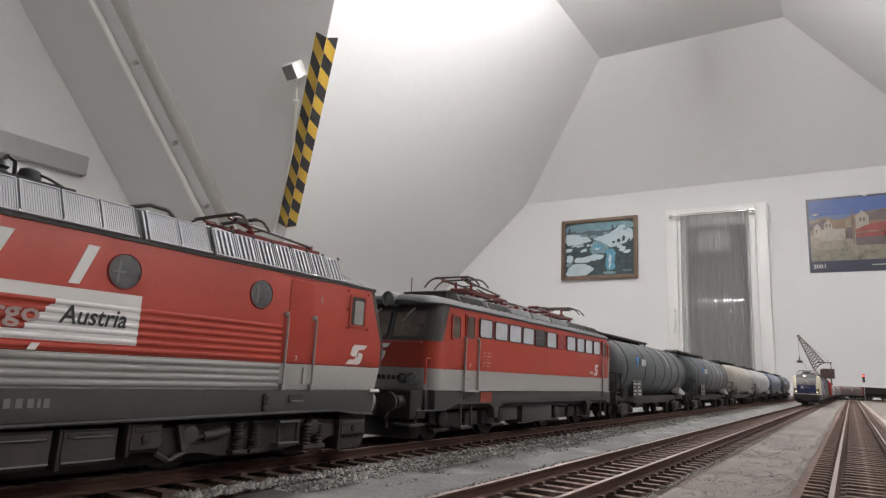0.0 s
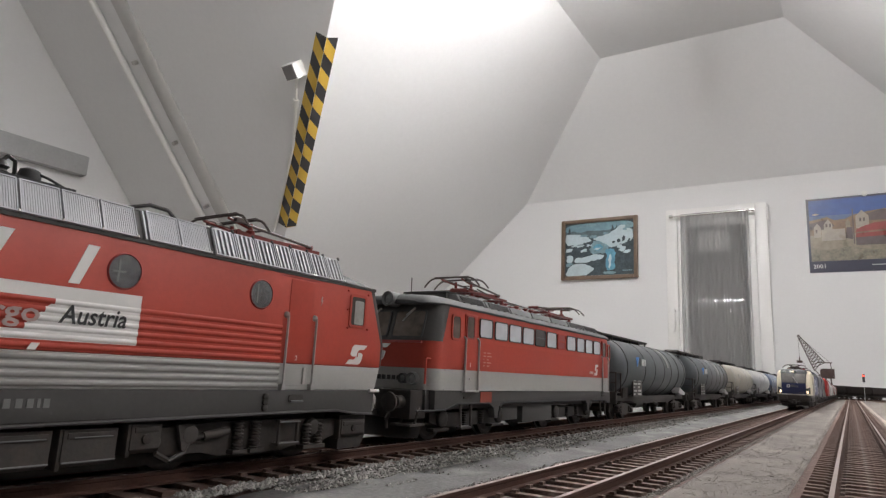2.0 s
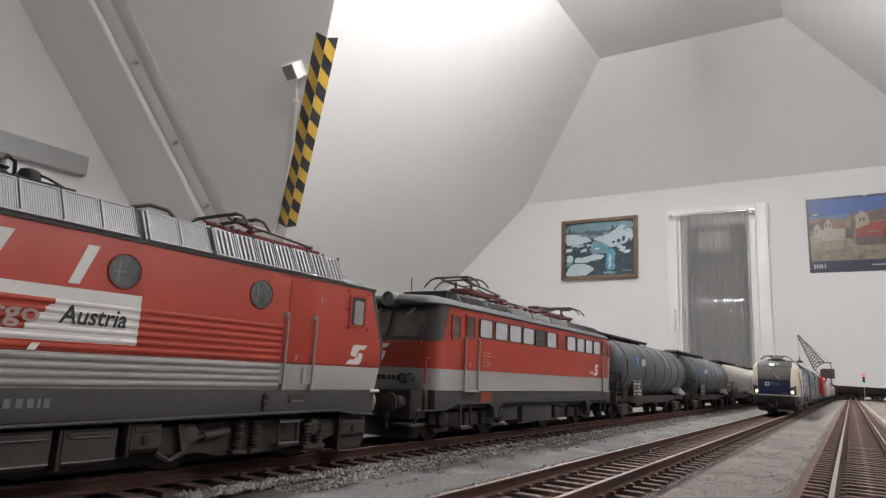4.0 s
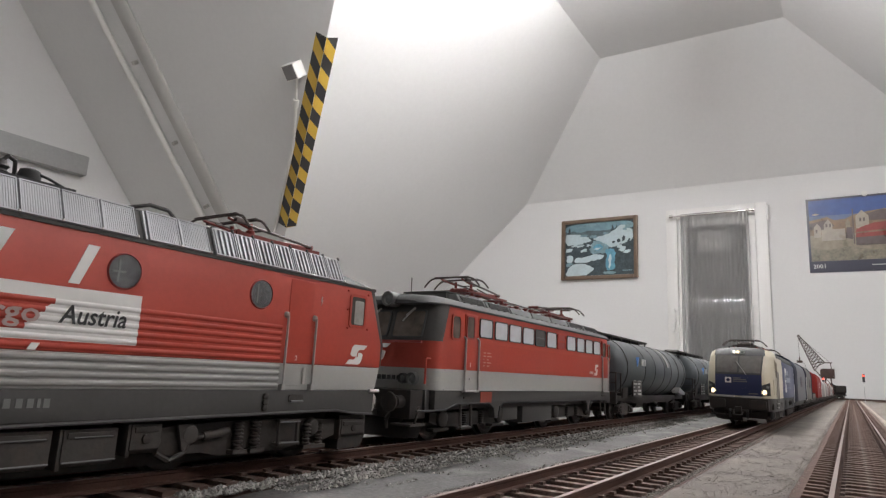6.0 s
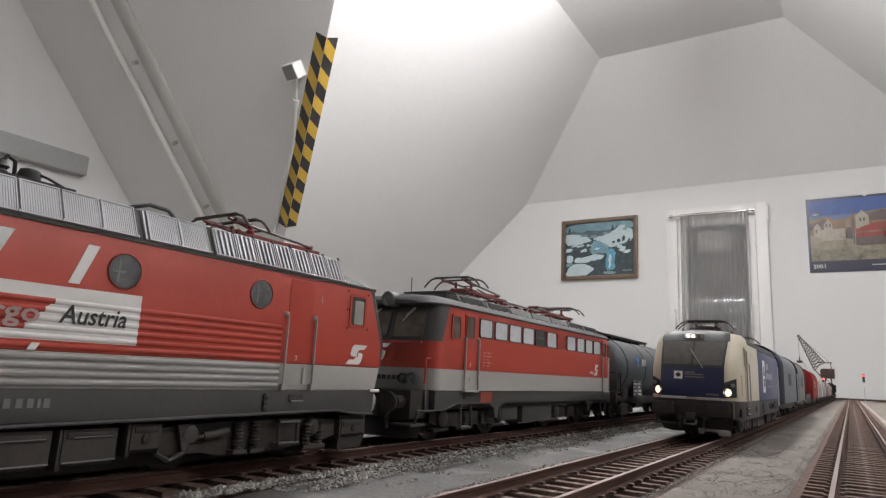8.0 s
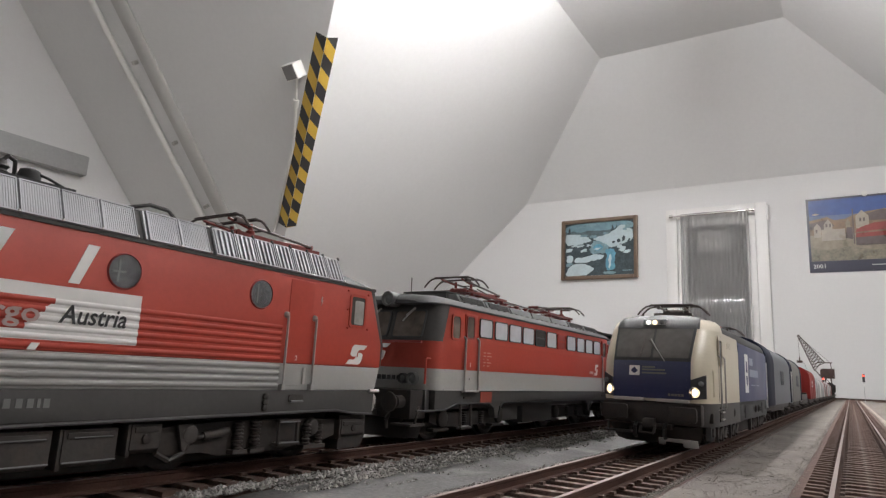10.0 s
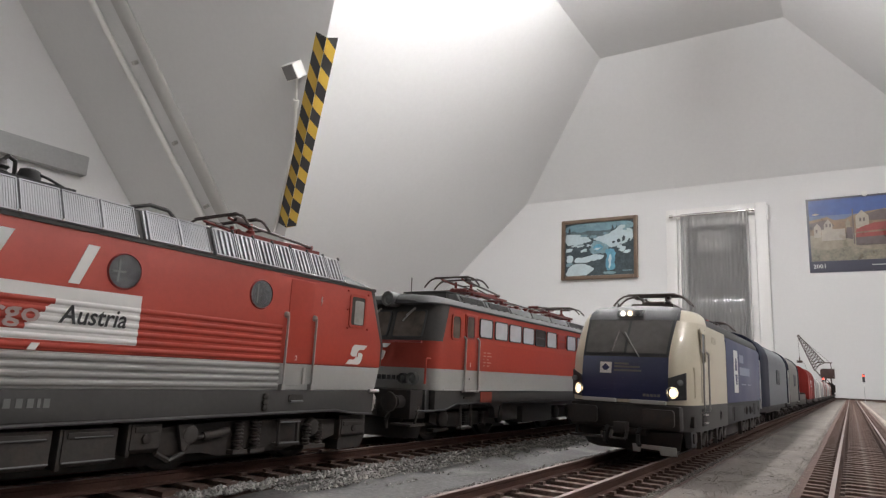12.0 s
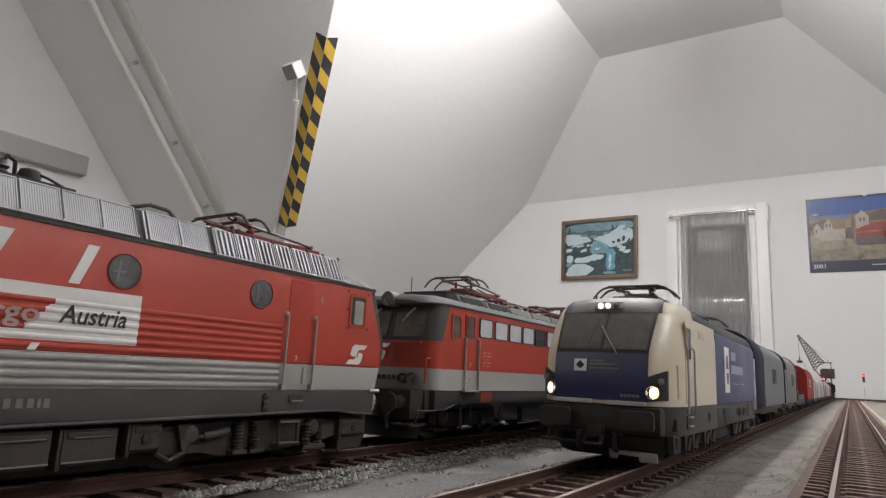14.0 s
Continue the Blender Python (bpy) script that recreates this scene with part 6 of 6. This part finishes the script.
    for pts in (((.9, 35.2), (-1.6, 31.6), (-4.1, 28.2)), ((1.5, 35.0), (-1.0, 31.8)), ((2.6, 35.6), (3.0, 33.0), (3.6, 29.6))):
        m = Mesh()
        m.path([(front(z) - .75, y, z) for y, z in pts], .15, 5)
        m.done("wiper", LIGHTMETAL if pts[0][0] == .9 else PANTO, t, "thin grey wiper")
    # lights
    m = Mesh()
    m.box(7.0, 10.4, -2.9, 4.3, 39.7, 41.9)
    m.done("top_light_box", SILVER, t, bevel=.3)
    for y, material in ((2.7, TOPLIGHT), (.7, HEADLIGHT), (-1.5, LENS)):
        m = Mesh()
        m.turned((7.1, y, 40.85), (-1, 0, 0), [(-.4, .75), (.2, .72), (.4, .4), (.46, .01)], 16)
        m.done("top_light", material, t, "lit top light" if material is not LENS else "dark unlit top light")
    for sg in (-1, 1):
        m = Mesh()
        m.rings([[(front(z) + ox + e, sg * y, z) for y, z, ox in ((11.7, 17.0, -.1), (15.5, 17.4, 3.3), (15.5, 24.4, 3.3), (11.8, 22.8, -.1))] for e in (.5, -.75)])
        m.done("lamp_housing", BLACKPRINT, t, "dark lamp cluster")
        m = Mesh()
        m.turned((-.9, sg * 12.2, 19.1), (-1, sg * .45, 0), [(-1.5, 1.6), (1.15, 1.6), (1.3, 1.45), (1.0, 1.25), (.9, 1.25)], 20)
        hl = m.done("headlight", CHROME, t, "round headlight")
        m = Mesh()
        m.turned((-.9, sg * 12.2, 19.1), (-1, sg * .45, 0), [(.9, 1.1), (1.1, .95), (1.2, .55), (1.24, .01)], 18)
        m.done("lens", HEADLIGHT, hl, "glowing warm white lens")
        m = Mesh()
        m.turned((.2, sg * 14.0, 21.8), (-1, sg * .45, 0), [(-1.0, .8), (1.25, .8), (1.4, .3)], 14)
        m.done("tail_light", LENS, t)
    # white bars, buffers, lower front
    for a, b in ((-11.2, -2.0), (2.0, 11.2)):
        m = Mesh()
        m.box(-3.4, -.6, a, b, 15.9, 16.9)
        m.done("white_bar", GREYPRINT, t, "white trim bar", bevel=.15)
    for y in (-10.0, 10.0):
        m = Mesh()
        m.turned((-1, y, 12.6), (-1, 0, 0), [(0, 2.8), (.4, 2.8), (.6, 2.0), (3.4, 2.0), (3.8, 1.5), (4.4, 1.5)], 16)
        m.prism(rounded(y - 4.0, y + 4.0, 10.4, 14.8, .9), "x", -6.6, -5.3)
        m.done("buffer", UNDER, t, "dark rectangular buffer", bevel=.25)
    m = Mesh()
    m.box(-2.6, 2, -14.6, 14.6, 9.4, 15.6)
    m.box(-2.6, 2, -6, 6, 7.6, 9.5)
    m.done("buffer_beam", UNDER, t, bevel=.6)
    m = Mesh()
    m.rings([[(5.8, -12.5, 3.2), (3.6, -9, 2.6), (3.6, 9, 2.6), (5.8, 12.5, 3.2)], [(1, -14, 8.8), (-.6, -10, 8.8), (-.6, 10, 8.8), (1, 14, 8.8)], [(2, -14, 8.8), (.6, -10, 8.8), (.6, 10, 8.8), (2, 14, 8.8)], [(6.8, -12.5, 3.2), (4.6, -9, 2.6), (4.6, 9, 2.6), (6.8, 12.5, 3.2)]])
    m.done("snow_plough", UNDER, t, "dark snow plough")
    m = Mesh()
    m.prism([(-12.8, 1.9), (-8.6, 1.9), (-8.4, 3.2), (-3.4, 3.4), (-3.2, 2.3), (-1.4, 2.3), (-1.2, 4.6), (-12.6, 4.4)], "x", 1.4, 2.2)
    m.done("plough_edge", LIGHTGREY, t, "pale plough edge", bevel=.1)
    m = Mesh()
    m.box(-2.6, 1, 6.0, 14.6, 5.8, 6.4)
    for y in (7, 14):
        m.rod((0, y, 6), (1, y, 10), .4, 6)
    m.done("shunter_step", BOGIE, t, "step below the front corner")
    m = Mesh()
    m.box(-6.5, -2, -1.6, 1.6, 8.4, 11.0)
    m.done("drawhook", UNDER, t, bevel=.3)
    for y in (-4.5, 4.2):
        m = Mesh()
        m.path([(-3, y, 9.5), (-5, y, 8), (-5, y, 5.5), (-3.4, y, 4.8)], .6, 6)
        m.done("brake_hose", RUBBER, t)
    m = Mesh()
    m.path([(-6, -2, 8.6), (-7.5, -2, 6.5), (-7.5, 2, 6.5), (-6, 2, 8.6)], .5, 6)
    m.done("coupling", UNDER, t)
    # emblem and print bars on the front
    strip_front("emblem", lambda z: 3.4, lambda z: 6.6, (23.6, 25, 26.6), WHITEPRINT, 0, .50, "white square emblem")
    m = Mesh()
    m.prism([(5.0, 24.0), (6.1, 25.1), (5.0, 26.2), (3.9, 25.1)], "x", front(25.1) - .62, front(25.1) - .3)
    m.done("emblem_ring", NAVY, t)
    m = Mesh()
    for z, y0, y1 in ((26.0, -1.2, 2.6), (25.2, -4.2, 2.6), (24.2, -4.6, 2.6)):
        m.box(front(z) - .52, front(z) - .2, y0, y1, z, z + .5)
    m.done("print_block", NUMPRINT, t, "pale print too small to read")
    for k in range(5):
        m = Mesh()
        m.box(front(18) - .42, front(18) - .2, -9.6 + .95 * k, -8.9 + .95 * k, 17.8, 18.5)
        m.done("number_bar", NUMPRINT, t, "dull number bar")
    # side: door, rails, panel, emblem
    Y = -17.3
    m = Mesh()
    m.prism(rounded(13.0, 20.5, 16.8, 37.0, .5), "y", Y - .12, Y + .3)
    m.done("door", CREAM, t, "cream cab door", bevel=.1)
    for x0, x1, z0, z1 in ((12.85, 13.0, 16.6, 37.2), (20.5, 20.65, 16.6, 37.2), (63.4, 63.9, 16.2, 35)):
        plate(t, "seam", rect(x0, x1, z0, z1), Y, BOGIE, "", .04)
    side_window(t, 13.4, 19.6, 27.4, 36.0, Y - .1, CREAM, CABGLASS, .8, .35, "door_window")
    m = Mesh()
    for x in (12.1, 21.5):
        handrail(m, x, 14.0, 31.0, Y, .26)
    m.done("handrail", LIGHTMETAL, t, "metal handrails")
    m = Mesh()
    handrail(m, 6.0, 17.6, 26.4, Y + 1.4, .32)
    m.done("grab_rail", CREAM, t, "cream grab rail")
    m = Mesh()
    m.prism(rounded(13.5, 19.9, 10.4, 15.0, .5), "y", Y - .1, Y + .6)
    m.done("step_recess", UNDER, t)
    for z in (11.0, 13.2):
        m = Mesh()
        m.box(14, 19.5, Y - .7, Y, z, z + .4)
        m.done("step", STEEL, t)
    m = Mesh()
    for k in range(5):
        m.box(33, 42, Y - .12, Y, 34.0 + .45 * k, 34.2 + .45 * k)
    m.done("side_grille", CREAM, t)
    plate(t, "emblem_panel", rect(83, 94, 19.4, 34.4), Y, WHITEPRINT, "white upright panel on the side")
    m = Mesh()
    m.prism([(86, 27.2), (91.5, 27.2), (90, 31.6), (87.6, 31.6)], "y", Y - .16, Y - .08)
    m.prism([(86.6, 25.8), (91.6, 25.8), (90.4, 22.2), (88, 22.2)], "y", Y - .16, Y - .08)
    m.done("emblem", NAVY, t, "dark blue emblem shapes")
    m = Mesh()
    for x0, x1, z0, z1 in ((99, 112, 30.4, 33.4), (99, 132, 25.8, 28.8), (104, 118, 22.2, 22.6), (124, 136, 22.2, 22.6)):
        m.box(x0, x1, Y - .07, Y, z0, z1)
    m.done("print_block", surf("faded_pale_print", (0.30, 0.33, 0.42), .5), t, "faded pale print")
    m = Mesh()
    m.box(L - 5, L - 4, -17.5, -16.9, 17, 25)
    m.box(L - 2.8, L - 2.2, -17.5, -16.9, 17, 25)
    m.done("end_rail", WHITEPRINT, t, "white end grab rail")
    for x in (48, 120, 132):
        m = Mesh()
        m.turned((x, -16.8, 12.6), (0, -1, 0), [(0, 1.6), (.4, 1.6), (.6, 1.1), (.3, .9)], 14)
        m.done("jack_point", UNDER, t)
    for x0, x1, z0, z1 in ((60, 76, 10.6, 15), (82, 110, 9.8, 14.6), (146, 158, 10.4, 15)):
        m = Mesh()
        m.box(x0, x1, -17.15, -16.6, z0, z1)
        m.done("frame_cover", ROOFGREY, t, bevel=.2)
    # dark blocks on the frame stand for the shade in small square recesses
    for x, z, w in ((24, 13.4, 2.2), (28, 11.2, 2.6), (34, 13.2, 1.6), (40, 12.0, 1.8), (54, 13.0, 2.4), (79, 13.2, 1.6), (114, 12.8, 2.8), (140, 12.6, 2.2), (163, 12.8, 2.4)):
        m = Mesh()
        m.box(x, x + w, -17.05, -16.7, z - 1.2, z + .8)
        m.done("fitting", UNDER, t, "small dark block for a shaded recess in the frame")
    for z in (10.2, 5.8):          # foothold openings at the front corner
        m = Mesh()
        m.prism(rounded(4.6, 8.4, z, z + 3.0, .5), "y", -16.6, -15.0)
        m.done("foothold", UNDER, t, "dark foothold opening", bevel=.1)
    m = Mesh()
    m.prism([(3.4, 4.6), (9.4, 4.6), (9.4, 9.2), (2.8, 9.2)], "y", -16.2, -14.6)
    m.done("corner_step", ROOFGREY, t, "grey corner step", bevel=.2)
    for xc in (42, 136):          # dusty dampers and brackets on the bogies
        for dx in (-21, -10, 9, 20):
            m = Mesh()
            m.prism([(xc + dx - 1.6, 9.2), (xc + dx + 1.6, 9.2), (xc + dx + .9, 3.0), (xc + dx - .9, 3.0)], "y", -15.6, -14.4)
            m.rod((xc + dx, -15.8, 4.0), (xc + dx + 4.5, -15.8, 7.6), .55, 8)
            m.done("damper", BOGIE, t, "dusty damper")
    # roof gear
    pantograph(t, 24, 66, 45.2, -1, PANTO, -.1)
    pantograph(t, 124, 172, 44.2, -1, PANTO)
    red_ins = surf("bright_red_insulator", (0.30, 0.04, 0.04), .3)
    for x in (66, 78, 92):
        m = Mesh()
        m.turned((x, -7, 42.6), (0, 0, 1), [(0, 1.4), (.6, 1.4), (.8, .8), (1.2, .8), (1.4, 1.5), (1.8, 1.5), (2.0, .8), (2.4, .8), (2.6, 1.4), (3.2, 1.0)], 12)
        m.done("insulator", red_ins, t, "bright red roof insulator")
    m = Mesh()
    m.path([(60, -7, 46.2), (78, -7, 45.9), (92, -7, 45.9), (132, -5, 47.5)], .3, 6)
    m.done("roof_line", UNDER, t)
    m = Mesh()
    m.rod((14, 6, 42.4), (14, 6, 44.6), .3, 5)
    m.done("aerial", UNDER, t)
    m = Mesh()
    m.box(14, 40, -8, 8, 42.6, 43.4)
    m.done("roof_plate", ROOFGREY, t)
    # bogies
    for xc in (42, 136):
        m = Mesh()
        for sg in (-1, 1):
            y = sg * 12.4
            m.prism([(xc - 24, 5.6), (xc - 17, 4.0), (xc - 8, 5.4), (xc + 8, 5.4), (xc + 17, 4.0), (xc + 24, 5.6), (xc + 22, 8.6), (xc - 22, 8.6)], "y", y - 1, y + 1)
            for dx in (-15, 15):
                m.turned((xc + dx, y, 7.2), (0, sg, 0), [(0, 2.6), (2.2, 2.6), (2.6, 1.8), (2.8, .6)], 14)
            for dx in (-5, 5):
                spring(m, xc + dx, y + sg * 1.5, 4.6, 9, 1.4, 5)
            m.rod((xc - 20, y + sg * 1.8, 9.4), (xc - 10, y + sg * 1.8, 6.0), .6, 8)
        m.box(xc - 8, xc + 8, -12, 12, 4.6, 8)
        m.done("bogie_frame", BOGIE, t, bevel=.15)
    wheels = [wheel(t, x, 7.2) for x in (27, 57, 121, 151)]
    m = Mesh()
    m.box(78, 118, -14, 14, 3.6, 9.5)
    m.done("equipment_box", UNDER, t, bevel=.5)
    buffers(t, L - 5, 1, 12.4)
    # the model is shortened behind the cab front
    short = lambda x: x if x < .010 else .010 + (x - .010) * .855
    for ob in t.children_recursive:
        if ob in wheels or ob.parent in wheels:
            continue
        for v in ob.data.vertices:
            v.co.x = short(v.co.x)
    for w in wheels:
        at = w.matrix_basis.translation.copy()
        at.x = short(at.x)
        w.matrix_basis = Matrix.Translation(at)
    return t, wheels


BLUE_LOCO, BLUE_WHEELS = loco_blue()


# ---- the moving train's models are a little over scale, and squat on their wheels ----
OVER = 1.0577


def enlarge(t, seen=set()):
    for ob in t.children_recursive:
        if ob.name.startswith("wheelset"):
            at = ob.matrix_basis.translation.copy()
            ob.matrix_basis = Matrix.Translation((at.x * OVER, at.y, at.z))
        elif ob.data.name not in seen:
            seen.add(ob.data.name)
            for v in ob.data.vertices:
                v.co.x, v.co.y = v.co.x * OVER, v.co.y * OVER
                v.co.z = v.co.z * OVER - .00124 * min(1, max(0, v.co.z) / .009)


enlarge(BLUE_LOCO)
for ob, back, length in WAGONS:
    enlarge(ob)


# ---- crane and signals at the far end ----
def crane():
    t = thing("harbour_crane", pose(2.75, .066, RAIL - .0044), "dark lattice model harbour crane with a raised jib", "crane")
    steel = surf("crane_grey_brown", (0.078, 0.053, 0.047), 0.7, spec=0.2, var=0.25, s1=60, s2=500)
    m = Mesh()
    for sx in (-14, 14):
        for sy in (-14, 14):
            m.rod((sx, sy, 0), (sx * .6, sy * .6, 72), 2.4, 6)
    for a, b in ((0, 24), (24, 48), (48, 72)):
        wa, wb = 14 * (1 - .4 * a / 72), 14 * (1 - .4 * b / 72)
        for s in (-1, 1):
            m.rod((s * wa, -wa, a), (s * wb, wb, b), 1.2, 5)
            m.rod((-wa, s * wa, a), (wb, s * wb, b), .8, 5)
            m.rod((s * wb, -wb, b), (s * wb, wb, b), .8, 5)
            m.rod((-wb, s * wb, b), (wb, s * wb, b), .8, 5)
    m.done("tower", steel, t, "lattice tower")
    m = Mesh()
    m.prism([(-21, 74), (24, 74), (24, 101), (18, 106), (-21, 106)], "x", -16, 16)
    m.done("cab", steel, t, "dark machinery house", bevel=1)
    m = Mesh()
    m.box(-15, 15, -20, 22, 71.5, 74)
    m.box(-8, 8, -15, 28, 126.5, 129.5)
    for x in (-7, 7):
        m.rod((x, 38, 98), (x, 22, 76), 1.8, 6)
        m.rod((x, -10, 127), (x, -12, 104), 1.3, 6)
    m.done("platform", steel, t)
    m = Mesh()          # lattice jib, towards +y and up
    foot, tip = Vector((0, 25, 113)), Vector((0, 90, 228))
    ax = (tip - foot)
    for sx in (-1, 1):
        for sz in (-1, 1):
            m.rod(foot + Vector((sx * 9, -sz * 17, sz * 15)), tip + Vector((sx * 1.2, -sz * 1.5, sz * 1.5)), 1.6, 5)
    n = 13
    for i in range(n):
        u, w = i / n, (i + 1) / n
        for s in (-1, 1):
            pu = lambda f, sx, sz: foot + ax * f + Vector((sx * (9 - 7.8 * f), -sz * (17 - 15.5 * f), sz * (15 - 13.5 * f)))
            m.rod(pu(u, s, -1), pu(w, s, 1), 1.0, 5)
            m.rod(pu(u, s, 1), pu(w, s, -1), .8, 5)
            m.rod(pu(u, -1, s), pu(w, 1, s), .9, 5)
    m.done("jib", steel, t, "lattice jib")
    m = Mesh()
    m.rod((0, 90, 228), (0, 88, 140), .5, 5)
    m.rod((0, -8, 129), (0, 90, 228), .5, 5)
    m.path([(0, 88, 132), (0, 74, 124), (0, 66, 100)], .4, 5)
    m.done("cable", steel, t)
    m = Mesh()
    m.box(-5, 5, 79, 98, 125, 134)
    m.rod((0, 88, 134), (0, 88, 146), 2.0, 8)
    m.done("hook_block", steel, t, "dark hook block", bevel=.8)


crane()


def signal(x, y, top, label):
    t = thing("signal", pose(x, y, RAIL - .0044), label, "signal", "railway signals")
    mast = surf("signal_mast_grey", (0.42, 0.42, 0.42), 0.45, var=0.1, s1=80, s2=600)
    m = Mesh()
    m.rod((0, 0, 0), (0, 0, top - 12), .8, 8)
    m.box(-2.2, 2.2, -2.2, 2.2, 0, 1.6)
    m.done("mast", mast, t)
    m = Mesh()
    m.box(-.9, -.7, -1.4, 1.4, top - 34, top - 26)
    m.done("mast_plate", WHITEPRINT, t, "white and red mast plate")
    m = Mesh()
    m.prism(rounded(-3.4, 3.4, top - 22, top + 2, 1.6), "x", -.8, .8)
    m.done("shield", BLACKPRINT, t, "black signal shield", bevel=.2)
    m = Mesh()
    m.turned((-.8, 0, top - 3), (-1, 0, 0), [(0, 2.5), (.6, 2.4), (.9, 1.4), (1.0, .01)], 16)
    m.done("lamp", SIGNALRED, t, "glowing red lamp")
    for z in (top - 10, top - 17):
        m = Mesh()
        m.turned((-.8, 0, z), (-1, 0, 0), [(0, 1.8), (.5, 1.7), (.6, .01)], 12)
        m.done("lamp", RUBBER, t, "dark unlit lamp")


signal(2.30, -.0352, 79.0, "small model signal showing a bright red light")
signal(2.45, .0735, 67.0, "model signal with red light behind the train")


# ---- the moving train: braking to a crawl ----
def motions():
    times = [0.0, 0.5, 1.0, 1.5, 2.0, 2.5, 3.0, 5.5, 6.0, 6.5, 7.0, 7.5, 8.0, 10.5, 11.0, 11.5, 12.0, 12.5, 13.0, 13.5, 14.0]
    place = [1.036, .975, .914, .856, .800, .746, .692, .4355, .389, .349, .3165, .2895, .2663, .1946, .1876, .1820, .1770, .1720, .1668, .1615, .1570]
    step = [(b - a) / (v - u) for a, b, u, v in zip(place, place[1:], times, times[1:])]
    slope = [step[0]] + [2 * a * b / (a + b) for a, b in zip(step, step[1:])] + [step[-1]]

    def front_at(t):
        i = max(k for k in range(len(times) - 1) if times[k] <= t) if t < times[-1] else len(times) - 2
        h = times[i + 1] - times[i]
        u = (t - times[i]) / h
        return ((2 * u ** 3 - 3 * u ** 2 + 1) * place[i] + (u ** 3 - 2 * u ** 2 + u) * h * slope[i]
                + (-2 * u ** 3 + 3 * u ** 2) * place[i + 1] + (u ** 3 - u ** 2) * h * slope[i + 1])

    def sits(s, length, inset):
        """Pose of a vehicle whose front is s metres along the track: both bogies stay on the track."""
        xa, ya, _ = on_track(T2, s + inset)
        xb, yb, _ = on_track(T2, s + length - inset)
        a = math.atan2(yb - ya, xb - xa)
        return pose(xa - inset * math.cos(a), ya - inset * math.sin(a), RAIL, 0, 0, math.degrees(a))

    beats = [k * 0.25 for k in range(57)]
    walk(BLUE_LOCO, [(t, sits(front_at(t) * OVER, .151 * OVER, .037 * OVER)) for t in beats])
    for ob, back, length in WAGONS:
        walk(ob, [(t, sits((front_at(t) + back * .001) * OVER, length * .001 * OVER, .026 * OVER)) for t in beats])
    # wheels roll with the way covered
    turning = [(w, .0072) for w in BLUE_WHEELS]
    for ob, back, length in WAGONS[:4]:
        turning += [(c, .0053) for c in ob.children if c.name.startswith("wheelset")]
    ticks = [k / 30 for k in range(270)] + [9 + k * .1 for k in range(51)]
    for ob, r in turning:
        at = ob.matrix_basis.translation.copy()
        walk(ob, [(t, Matrix.Translation(at) @ Euler((0, -((1.036 - front_at(t)) * OVER / r), 0)).to_matrix().to_4x4()) for t in ticks])


motions()
